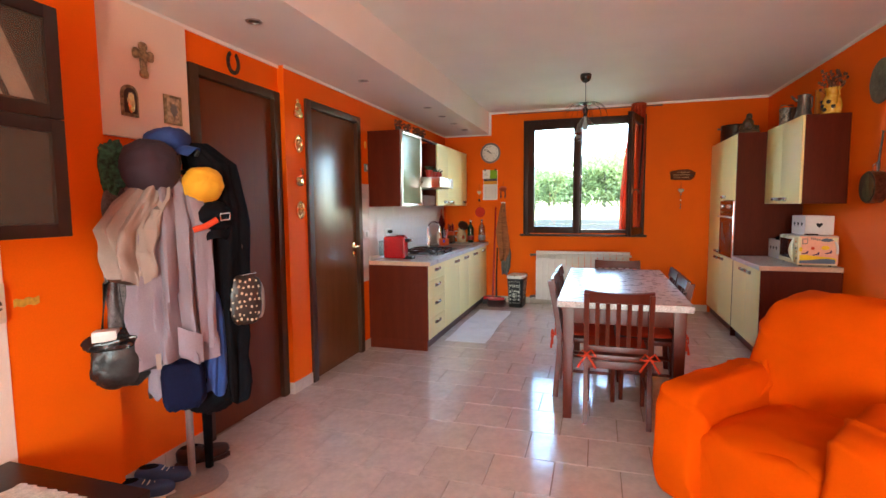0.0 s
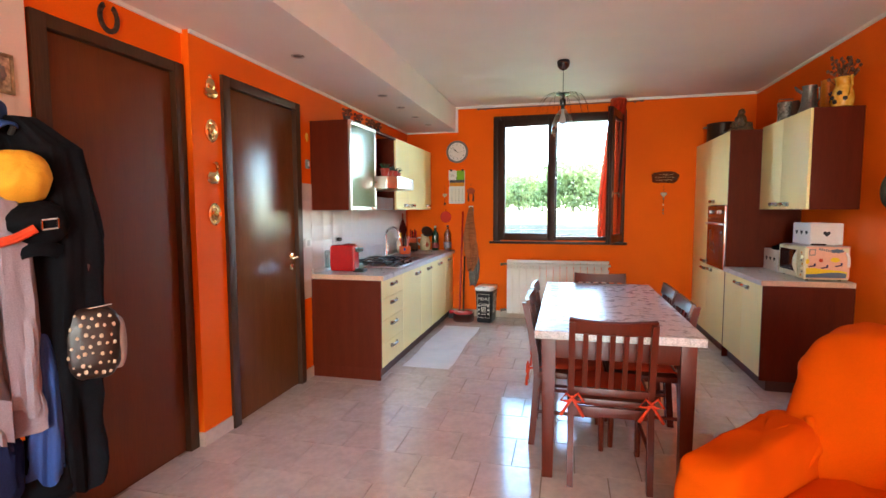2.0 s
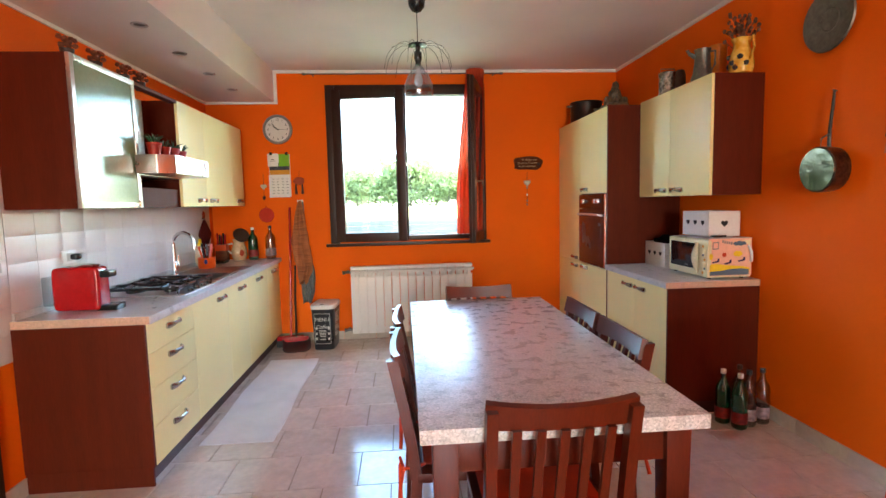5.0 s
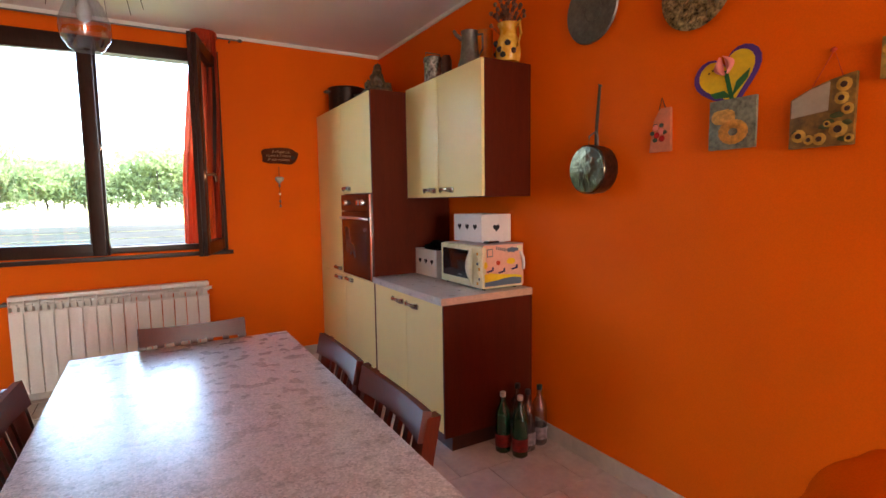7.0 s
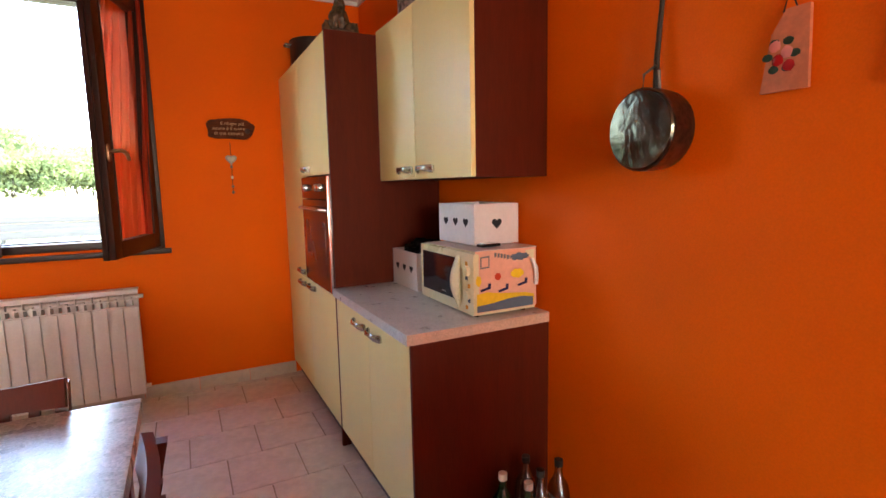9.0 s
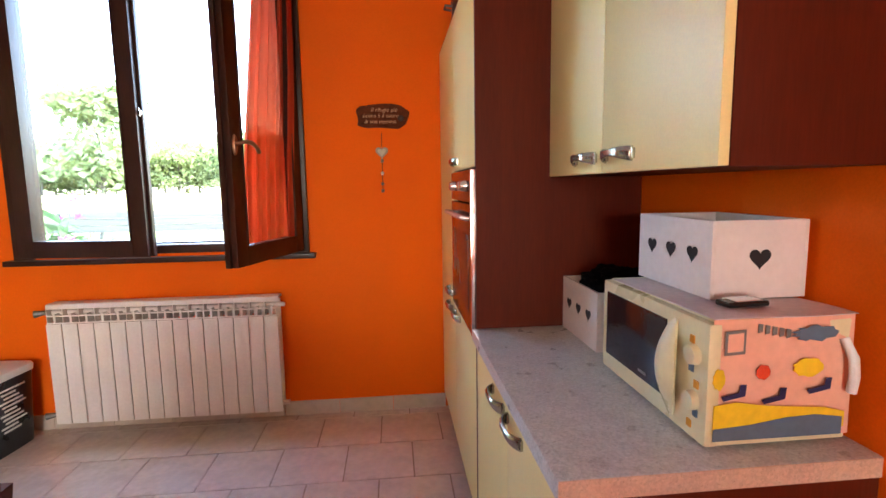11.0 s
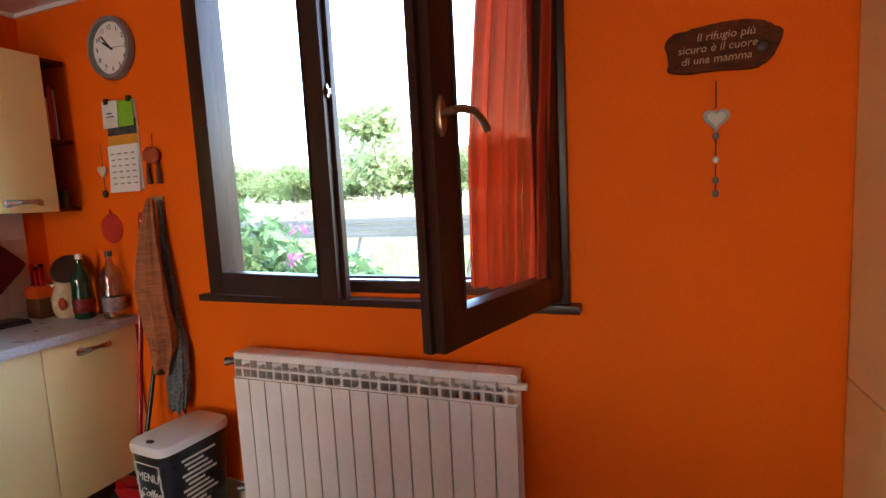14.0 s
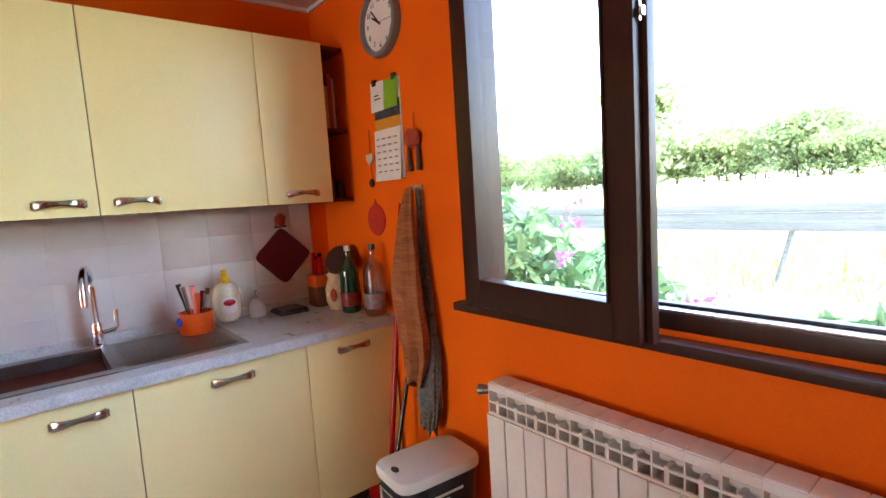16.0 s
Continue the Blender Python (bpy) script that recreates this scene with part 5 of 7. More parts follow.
part("base", box(0, 0.01, -0.03, 0.03, -0.028, -0.016, 0.002), BROWN, pk)
kb = thing("knife_block", "wooden block with orange and black handled knives", "knife block", -0.575, 8.655, ZL)
part("block", slab([(-0.05, -0.045), (0.05, -0.045), (0.05, 0.045), (-0.05, 0.045)], 0.0, 0.13, 0.006), WOODMID, kb)
part("band", box(-0.052, 0.052, -0.047, 0.047, 0.10, 0.16, 0.006), ORANGEPL, kb, "orange plastic top")
for i in range(5):
    part("knife_handle", box(-0.04 + 0.018 * i, -0.028 + 0.018 * i, -0.02 + 0.012 * (i % 2), 0.0 + 0.012 * (i % 2), 0.16, 0.27 - 0.015 * (i % 3), 0.004), BLACK if i % 2 else RED, kb)
cj = thing("ceramic_jug", "painted ceramic jug with a wide round lid", "jug", -0.425, 8.69, ZL)
cj.scale = (1.2, 1.2, 1.25)
part("body", lathe([(0, 0), (0.045, 0), (0.058, 0.03), (0.06, 0.08), (0.045, 0.12), (0.04, 0.14), (0.048, 0.165), (0, 0.165)], 28), plain("cream_ceramic", 214, 188, 150, 0.25, vary=0.15, scale=25), cj)
part("handle", tube([(-0.05, 0.0, 0.13), (-0.085, -0.01, 0.125), (-0.09, -0.01, 0.08), (-0.058, 0, 0.05)], 0.007, 8), PAPER, cj)
part("lid", lathe([(0, 0), (0.06, 0), (0.064, 0.008), (0.055, 0.02), (0, 0.026)], 28, None, pose(0.02, 0.0, 0.19, 55, 0, 35)), BROWN, cj, "brown ladle bowl leaning on the jug")
part("painted_fruit", soft(0.03, -0.047, 0.06, 0.022, 0.01, 0.026, 2, 0.1, 3, 18, 10), TERRA, cj)


def bottle(name, label, x, y, z, material, cap, lab=None, h=0.32, group="", wide=1.0):
    b = thing(name, label, "bottle", x, y, z, group=group)
    k, g = h / 0.32, wide
    part("body", lathe([(0, 0.004 * k), (0.033 * g, 0), (0.041 * g, 0.008 * k), (0.042 * g, 0.05 * k), (0.0395 * g, 0.088 * k), (0.0425 * g, 0.125 * k), (0.040 * g, 0.16 * k), (0.042 * g, 0.19 * k), (0.036 * g, 0.222 * k), (0.017, 0.255 * k), (0.0135, 0.275 * k), (0.0135, 0.295 * k), (0, 0.296 * k)], 24), material, b)
    part("cap", lathe([(0, 0.292 * k), (0.0155, 0.292 * k), (0.0155, 0.316 * k), (0, 0.318 * k)], 18), cap, b)
    if lab:
        part("label_band", lathe([(0.0425 * g, 0.035 * k), (0.0434 * g, 0.037 * k), (0.0434 * g, 0.098 * k), (0.0425 * g, 0.10 * k)], 24), lab, b, "printed paper band")
    return b


REDLABEL = plain("red_label", 128, 20, 22, 0.5, vary=0.25, scale=40)
PALELABEL = plain("pale_label", 150, 132, 136, 0.5, vary=0.25, scale=40)
bottle("water_bottle", "green plastic water bottle with red label and white cap", -0.285, 8.672, ZL, GREENGLASS, WHITEPL, REDLABEL, wide=1.1)
bottle("water_bottle", "clear plastic bottle with dark cap", -0.13, 8.712, ZL, CLEARPL, DARKGREY, PALELABEL, 0.33, wide=1.15)
GB = "bottles on the floor beside the base unit"
bottle("water_bottle", "green plastic water bottle with red label standing on the floor", 3.085, 6.475, 0, GREENGLASS, WHITEPL, REDLABEL, 0.335, GB)
bottle("water_bottle", "green plastic water bottle with red label standing on the floor", 3.13, 6.385, 0, GREENGLASS, WHITEPL, REDLABEL, 0.335, GB)
bottle("water_bottle", "empty clear plastic bottle with dark cap standing on the floor", 3.21, 6.42, 0, CLEARPL, DARKGREY, PALELABEL, 0.34, GB)
bottle("water_bottle", "empty clear plastic bottle with dark cap standing on the floor", 3.22, 6.52, 0, CLEARPL, DARKGREY, PALELABEL, 0.34, GB)
bottle("water_bottle", "empty clear plastic bottle with dark cap standing on the floor", 3.31, 6.44, 0, CLEARPL, DARKGREY, PALELABEL, 0.34, GB)

# books and jars in the corner shelf, plants on the hood, trinkets on the wall units
bk = [(0.012, 0.17, plain("cookbook_cream", 214, 196, 160, 0.6)), (0.018, 0.2, plain("cookbook_tan", 168, 128, 86, 0.6)), (0.02, 0.255, plain("cookbook_crimson", 150, 24, 44, 0.5)), (0.01, 0.24, plain("cookbook_grey", 150, 150, 156, 0.6))]
x = 8.664
for w_, h_, m_ in bk:
    q = thing("cookbook", "upright cookbook on the corner shelf", "book", -0.40, x, 1.733, group="cookbooks on the corner shelf")
    part("pages", box(-0.18, -0.004, 0.002, w_ - 0.002, 0.003, h_ - 0.004), PAPER, q)
    bm = box(-0.182, 0.0, 0, 0.002, 0, h_)
    bx(bm, -0.182, 0.0, w_ - 0.002, w_, 0, h_)
    bx(bm, -0.002, 0.001, 0, w_, 0, h_)
    part("cover", bm, m_, q)
    x += w_ + 0.003
for y in (8.69, 8.74):
    q = thing("glass_jar", "small dark spice jar on the corner shelf", "jar", -0.43, y, 1.403)
    part("body", lathe([(0, 0), (0.02, 0), (0.021, 0.06), (0.015, 0.07), (0, 0.07)], 18), BROWN, q)
    part("lid", lathe([(0, 0.07), (0.018, 0.07), (0.018, 0.085), (0, 0.085)], 18), DARKGREY, q)
for y, s in ((6.80, 1.0), (6.93, 0.85), (7.05, 0.9), (7.16, 0.8)):
    q = thing("potted_plant", "small red pot with a little plant on the cooker hood", "plant", -0.27, y, 1.692, group="small plants on the cooker hood")
    part("pot", lathe([(0, 0), (0.03 * s, 0), (0.04 * s, 0.06 * s), (0.043 * s, 0.062 * s), (0.043 * s, 0.072 * s), (0.037 * s, 0.072 * s), (0, 0.06 * s)], 20), plain("red_pot", 166, 40, 26, 0.45), q)
    g = bmesh.new()
    random.seed(int(y * 100))
    for i in range(14):
        a, t_ = random.random() * 6.28, 0.5 + random.random() * 0.7
        base = Vector((0.012 * math.cos(a), 0.012 * math.sin(a), 0.065 * s))
        tip = base + Vector((0.045 * t_ * math.cos(a) * s, 0.045 * t_ * math.sin(a) * s, 0.06 * s * (1.3 - 0.5 * t_)))
        tube([base, (base + tip) / 2 + Vector((0, 0, 0.012)), tip], 0.006 * s, 5, g, 0.001)
    part("leaves", g, LEAF, q)
for y in (6.32, 6.55, 6.82, 7.0):
    q = thing("dried_posy", "little dark dried posy on top of the wall unit", "dried flowers", -0.42, y, ZU1)
    part("pot", lathe([(0, 0), (0.025, 0), (0.032, 0.05), (0, 0.05)], 16), BROWN, q)
    g = bmesh.new()
    for i in range(12):
        a, r_ = i * 2.4, 0.012 + 0.003 * i
        soft(r_ * math.cos(a), r_ * math.sin(a), 0.065 + 0.012 * (i % 4), 0.013, 0.013, 0.012, 2, 0.2, 3, 10, 6, i, g)
    part("flowers", g, plain("dried_flower", 112, 56, 30, 0.8, vary=0.4), q)

# ---- right side: microwave, boxes ----
mw = thing("microwave", "cream microwave oven with children's painted paper on its side", "microwave", 3.087, 7.113, ZR + 0.010, -90)
MW, MD, MH = 0.458, 0.285, 0.242
CREAMPL = plain("cream_plastic", 226, 214, 172, 0.3, vary=0.04)
part("body", box(0.002, MW - 0.006, 0.012, MD, 0.0, MH, 0.008), CREAMPL, mw, "cream housing")
fr = part("front", box(0.0, MW, -0.006, 0.02, 0.002, MH - 0.004, 0.008), CREAMPL, mw, "cream front frame")
part("door_glass", box(0.03, 0.318, -0.010, -0.004, 0.045, MH - 0.03, 0.003), mat("smoked_glass", (0.012, 0.012, 0.014, 1), 0.1, vary=0.1), fr, "dark door window")
part("door_handle", sheet(lambda u, v: (0.318 + 0.072 * (u - 0.5) * math.sin(math.pi * (0.06 + 0.88 * v)) + 0.03, -0.010 - 0.030 * math.sin(math.pi * v) * (1 - 0.4 * (2 * u - 1) ** 2), 0.018 + 0.205 * v), 6, 16, 0.008), CREAMPL, fr, "bowed cream door handle")
for z in (0.08, 0.17):
    part("dial", lathe([(0, 0), (0.02, 0), (0.018, 0.014), (0, 0.016)], 20, None, pose(0.418, -0.006, z, 90, 0, 0)), CREAMPL, fr)
for i in range(7):
    part("sticker", box(0.402 + 0.018 * (i % 2), 0.416 + 0.018 * (i % 2), -0.0085, -0.005, 0.022 + 0.028 * i, 0.037 + 0.028 * i), (AMBER, SLATE, INK)[i % 3], fr)
bars([(0.21, 0.245, 0.06, 0.066)], GREY, fr, lambda a, b, c, d: (a, b, -0.0115, -0.0095, c, d))
for q in (0.03, MW - 0.04):
    for r_ in (0.03, MD - 0.04):
        part("foot", cyl(bmesh.new(), q, r_, -0.010, 0.002, 0.012, n=12), BLACK, mw)
pp = part("painted_paper", sheet(lambda u, v: (MW - 0.003 + 0.004 * math.sin(u * 5) * v, 0.004 + 0.283 * u, 0.012 + (MH - 0.008) * v), 6, 8, 0.0012), SALMON, mw, "pink paper with a painted beach")
part("paper_top", sheet(lambda u, v: (0.03 + 0.428 * u, 0.004 + 0.283 * v, MH + 0.0015 + 0.003 * math.sin(u * 9) * math.sin(v * 7) + 0.004 * u), 14, 8, 0.0012), plain("paper_top", 222, 206, 206, 0.75), mw, "crumpled paper on top")
XS = MW + 0.003
SIDE = Matrix(((0, 0, 1, XS), (1, 0, 0, 0), (0, 1, 0, 0), (0, 0, 0, 1)))


def blot(name, material, outline, lift=0.0):
    return part(name, slab(outline, 0.0006 + lift, 0.0014 + lift, 0, None, SIDE), material, pp)


def ell(cx, cy, rx, ry, n=20, wob=0.1):
    return [(cx + rx * math.cos(2 * math.pi * i / n) * (1 + wob * math.sin(3 * i)), cy + ry * math.sin(2 * math.pi * i / n) * (1 + wob * math.cos(2 * i))) for i in range(n)]


blot("sand_patch", YELLOW, [(0.006, 0.03), (0.006, 0.085), (0.05, 0.09), (0.11, 0.08), (0.17, 0.075), (0.23, 0.07), (0.27, 0.06), (0.27, 0.03)])
blot("sea_patch", SLATE, [(0.006, 0.016), (0.006, 0.04), (0.08, 0.045), (0.15, 0.055), (0.21, 0.058), (0.265, 0.05), (0.265, 0.016)], 0.001)
blot("sun_patch", REDORANGE, ell(0.10, 0.145, 0.014, 0.014))
blot("sun_patch", YELLOW, ell(0.19, 0.15, 0.03, 0.018))
blot("sun_patch", YELLOW, ell(0.014, 0.135, 0.012, 0.02))
for cx_, cy_ in ((0.045, 0.105), (0.125, 0.095), (0.215, 0.11)):
    blot("bird_mark", INDIGO, [(cx_ - 0.025, cy_ - 0.004), (cx_ + 0.01, cy_ + 0.004), (cx_ + 0.012, cy_ + 0.018), (cx_ + 0.024, cy_ + 0.018), (cx_ + 0.022, cy_ - 0.004), (cx_ - 0.02, cy_ - 0.012)])
blot("fish_mark", SLATE, ell(0.20, 0.215, 0.045, 0.014, 24, 0.2))
blot("stamp_mark", GREY, [(0.022, 0.18), (0.022, 0.225), (0.062, 0.228), (0.062, 0.182)])
blot("stamp_field", SALMON, [(0.027, 0.186), (0.027, 0.22), (0.057, 0.222), (0.057, 0.188)], 0.001)
for i in range(5):
    blot("letter_mark", GREY, [(0.085 + 0.014 * i, 0.22 - 0.003 * i), (0.085 + 0.014 * i, 0.238 - 0.003 * i), (0.094 + 0.014 * i, 0.236 - 0.003 * i), (0.094 + 0.014 * i, 0.222 - 0.003 * i)])
part("cable", tube([(MW - 0.004, MD - 0.02, 0.2), (MW + 0.012, MD - 0.012, 0.165), (MW + 0.016, MD - 0.012, 0.13), (MW + 0.01, MD - 0.01, 0.1)], 0.009, 10), PAPER, mw, "white rolled cable")


def heart_box(x, y, z, rz, w, d, h, label, holes):
    """An open white wooden box, its heart cut-outs laid on as flat dark shapes: w along local x (front), d deep."""
    b = thing("storage_box", label, "box", x, y, z, rz, "white boxes with heart cut-outs")
    WB = plain("white_box_paint", 226, 216, 212, 0.6, vary=0.04)
    for nm, a in (("front", (0, w, 0, 0.008, 0, h)), ("back", (0, w, d - 0.008, d, 0, h)), ("side", (0, 0.008, 0.008, d - 0.008, 0, h)), ("side", (w - 0.008, w, 0.008, d - 0.008, 0, h)), ("bottom", (0.008, w - 0.008, 0.008, d - 0.008, 0, 0.008))):
        part(nm, box(*a, 0.0015), WB, b)
    # no real holes: ink-dark hearts paint the shade seen through the cut-outs
    for hx_ in (0.22, 0.5, 0.78):
        part("heart_opening", slab(heart_outline(0.02), 0.0002, 0.0012, 0, None, pose(w * hx_, 0, h * 0.55, 90, 0, 0)), INK, b, "flat dark heart standing in for the shade inside a cut-out")
    if holes:
        part("heart_opening", slab(heart_outline(0.024), 0.0002, 0.0012, 0, None, Matrix.Translation((w, d / 2, h * 0.52)) @ Matrix(((0, 0, 1, 0), (1, 0, 0, 0), (0, 1, 0, 0), (0, 0, 0, 1)))), INK, b, "flat dark heart standing in for the shade inside a cut-out")
    return b


heart_box(3.168, 7.095, ZR + 0.010 + MH + 0.008, -90, 0.305, 0.215, 0.165, "white wooden box with heart cut-outs on the microwave", True)
q = heart_box(3.113, 7.532, ZR, -90, 0.30, 0.26, 0.182, "white wooden box with heart cut-outs holding black cloth", False)
part("contents", soft(0.12, 0.14, 0.17, 0.10, 0.11, 0.055, 2.5, 0.25, 5), BLACKCLOTH, q, "black cloth in the box")
mp_ = thing("mobile_phone", "dark flip phone lying on the microwave", "phone", 3.20, 6.735, ZR + 0.010 + MH + 0.009, 5)
part("case", box(-0.045, 0.045, -0.02, 0.02, 0, 0.012, 0.005), BLACK, mp_)
part("band", box(-0.03, 0.03, -0.0195, 0.0195, 0.012, 0.014, 0.001), CHROME, mp_)

# ---- on top of the right-hand units ----
TZ2 = 2.114
pt = thing("stock_pot", "large dark metal pot on the tall unit", "pot", 3.0, 8.55, 2.10)
part("body", lathe([(0, 0), (0.14, 0), (0.15, 0.015), (0.15, 0.2), (0.156, 0.205), (0.15, 0.21), (0.142, 0.2), (0.14, 0.02), (0, 0.012)], 32), mat("dark_pot", (0.05, 0.035, 0.03, 1), 0.35, metal=0.5), pt)
part("handle", tube([(-0.15, -0.03, 0.17), (-0.185, -0.025, 0.175), (-0.185, 0.025, 0.175), (-0.15, 0.03, 0.17)], 0.007, 8), PEWTER, pt)
sf = thing("ceramic_figurine", "small dark rustic figurine group on a base", "figurine", 2.93, 7.72, 2.10)
g = soft(0, 0, 0.02, 0.1, 0.1, 0.022, 3, 0.15, 4)
soft(0.0, 0.0, 0.1, 0.05, 0.05, 0.07, 2, 0.3, 4, 24, 16, 2, g)
soft(0.01, 0.01, 0.185, 0.028, 0.028, 0.035, 2, 0.2, 3, 18, 12, 3, g)
soft(-0.05, 0.03, 0.06, 0.03, 0.03, 0.045, 2, 0.3, 3, 18, 12, 4, g)
soft(0.06, -0.03, 0.055, 0.035, 0.03, 0.035, 2, 0.3, 3, 18, 12, 5, g)
part("body", g, plain("dark_ceramic", 92, 70, 46, 0.45, vary=0.5, scale=20), sf)
bw = thing("small_bowl", "small shiny metal bowl on the tall unit", "bowl", 2.90, 7.95, 2.10)
part("body", lathe([(0, 0), (0.03, 0), (0.055, 0.04), (0.058, 0.042), (0.05, 0.038), (0.028, 0.006), (0, 0.006)], 24), PEWTER, bw)
tn = thing("embossed_tin", "old embossed metal canister on the wall unit", "canister", 3.14, 7.29, TZ2)
part("body", lathe([(0, 0), (0.058, 0), (0.06, 0.01), (0.057, 0.02), (0.058, 0.13), (0.061, 0.135), (0.061, 0.16), (0.05, 0.165), (0, 0.165)], 28), mat("embossed_tin", (0.3, 0.27, 0.24, 1), 0.35, metal=0.8, vary=0.5, scale=30, bump=0.6), tn)
part("handle", tube([(-0.06, 0, 0.14), (-0.05, 0, 0.19), (0.05, 0, 0.19), (0.06, 0, 0.14)], 0.004, 8), PEWTER, tn)
dv = thing("dark_vase", "small dark wooden vase on the wall unit", "vase", 3.17, 7.17, TZ2)
part("body", lathe([(0, 0), (0.03, 0), (0.036, 0.05), (0.034, 0.12), (0.024, 0.15), (0, 0.152)], 22), WOODDARK, dv)
pi = thing("pewter_pitcher", "grey pewter pitcher with a side handle on the wall unit", "pitcher", 3.13, 6.84, TZ2)
part("body", lathe([(0, 0), (0.065, 0), (0.068, 0.012), (0.055, 0.05), (0.048, 0.11), (0.044, 0.17), (0.05, 0.195), (0.046, 0.196), (0.04, 0.17), (0, 0.16)], 28), PEWTER, pi)
part("spout", tube([(-0.04, 0.015, 0.15), (-0.07, 0.03, 0.175), (-0.085, 0.035, 0.2)], 0.014, 10, taper=0.008), PEWTER, pi)
part("handle", tube([(0.02, -0.042, 0.17), (0.03, -0.085, 0.165), (0.03, -0.085, 0.08), (0.02, -0.052, 0.04)], 0.006, 8), PEWTER, pi)
yc = thing("yellow_vase", "tall yellow cylindrical ceramic vase", "vase", 3.30, 6.94, TZ2)
part("body", lathe([(0, 0), (0.052, 0), (0.054, 0.01), (0.052, 0.24), (0.054, 0.25), (0.048, 0.25), (0.046, 0.02), (0, 0.015)], 28), plain("yellow_glaze", 206, 120, 12, 0.3, vary=0.15), yc)
yj = thing("painted_jug", "yellow ceramic jug painted with dark flowers, holding dried flowers", "jug", 3.27, 6.665, TZ2)
YG = mat("painted_glaze", rgb(208, 138, 22), 0.25, vary=0.25, scale=18, grain=30, col2=rgb(238, 196, 90))
part("body", lathe([(0, 0), (0.06, 0), (0.066, 0.015), (0.07, 0.06), (0.062, 0.11), (0.046, 0.15), (0.046, 0.18), (0.06, 0.205), (0.055, 0.205), (0.042, 0.18), (0.042, 0.15), (0, 0.03)], 30), YG, yj)
part("handle", tube([(0.01, -0.05, 0.19), (0.012, -0.085, 0.2), (0.012, -0.095, 0.13), (0.01, -0.068, 0.07)], 0.008, 10), YG, yj)
for a, z in ((3.3, 0.06), (4.0, 0.09), (2.7, 0.10), (3.6, 0.03), (4.5, 0.05), (2.3, 0.05)):
    part("painted_flower", soft(0.066 * math.cos(a), 0.066 * math.sin(a), z, 0.016, 0.016, 0.016, 2, 0.25, 3, 14, 8, a), DARKGREY, yj)
g = bmesh.new()
random.seed(8)
for i in range(46):
    a, r_, z = random.random() * 6.28, random.random() ** 0.6 * 0.10, 0.21 + random.random() * 0.14
    tube([(0, 0, 0.16), (r_ * 0.5 * math.cos(a), r_ * 0.5 * math.sin(a), z - 0.05), (r_ * math.cos(a), r_ * math.sin(a), z)], 0.0018, 5, g)
    soft(r_ * math.cos(a), r_ * math.sin(a), z, 0.011, 0.011, 0.013, 2, 0.3, 3, 8, 5, i, g)
part("bouquet", g, plain("dried_brown_flowers", 120, 74, 50, 0.9, vary=0.5), yj, "bunch of brown dried flowers")


# ---- on the east wall: local x runs towards -y, out of the wall is local -y ----
def ewall(name, label, cat, y, z, **k):
    return thing(name, label, cat, XR, y, z, -90, **k)


pl = ewall("pewter_plate", "large dark pewter plate hanging on the wall", "plate", 6.16, 2.255)
part("dish", lathe([(0, 0.004), (0.09, 0.004), (0.098, 0.008), (0.155, 0.022), (0.16, 0.02), (0.155, 0.028), (0.098, 0.015), (0.085, 0.011), (0, 0.013)], 44, None, FACE), PEWTER, pl)
part("ring", lathe([(0.05, 0.0125), (0.055, 0.016), (0.06, 0.0125)], 40, None, FACE), PEWTER, pl)
p2 = ewall("carved_plate", "round brass relief plate with ornate carving", "plate", 5.625, 2.155)
BZ = mat("embossed_brass", (0.36, 0.26, 0.12, 1), 0.4, metal=0.8, vary=0.6, scale=40, grain=90, bump=0.8)
part("dish", lathe([(0, 0.012), (0.08, 0.014), (0.135, 0.02), (0.145, 0.018), (0.15, 0.024), (0.135, 0.03), (0.09, 0.02), (0, 0.022)], 44, None, FACE), BZ, p2)
for i in range(18):
    a = 2 * math.pi * i / 18
    part("boss", soft(0.122 * math.cos(a), -0.027, 0.122 * math.sin(a), 0.014, 0.006, 0.014, 2, 0.1, 3, 12, 7), BZ, p2)
for i in range(7):
    a = 2 * math.pi * i / 7
    part("boss", soft(0.055 * math.cos(a) * (i > 0), -0.021, 0.055 * math.sin(a) * (i > 0), 0.024, 0.007, 0.02, 2, 0.25, 4, 14, 8, i), BZ, p2)
pa = ewall("hanging_pan", "tinned copper pan hanging by its long iron handle", "pan", 6.11, 1.495)
COPPER = mat("tarnished_copper", (0.11, 0.06, 0.04, 1), 0.3, metal=0.8, vary=0.4, scale=12)
part("body", lathe([(0.09, 0.004), (0.112, 0.006), (0.116, 0.05), (0.116, 0.088), (0.112, 0.09)], 36, None, FACE), COPPER, pa, "tarnished copper side")
part("base", lathe([(0, 0.086), (0.11, 0.086), (0.112, 0.09), (0.108, 0.096), (0, 0.097)], 36, None, FACE), mat("tinned_steel", (0.085, 0.075, 0.055, 1), 0.14, metal=1, vary=0.4, scale=9, grain=14, bump=0.22), pa, "shiny tinned base")
part("handle", tube([(0.0, -0.03, 0.11), (-0.004, -0.026, 0.2), (0.0, -0.018, 0.33), (0.002, -0.014, 0.4)], 0.009, 8, taper=0.006), mat("iron", (0.05, 0.045, 0.04, 1), 0.5, metal=0.8), pa, "long iron handle")
part("bracket", tube([(-0.03, -0.05, 0.105), (-0.026, -0.05, 0.16), (0.0, -0.035, 0.18), (0.026, -0.05, 0.16), (0.03, -0.05, 0.105)], 0.004, 8), PEWTER, pa)
part("nail", tube([(0.002, 0, 0.395), (0.002, -0.025, 0.4)], 0.003, 6), PEWTER, pa)
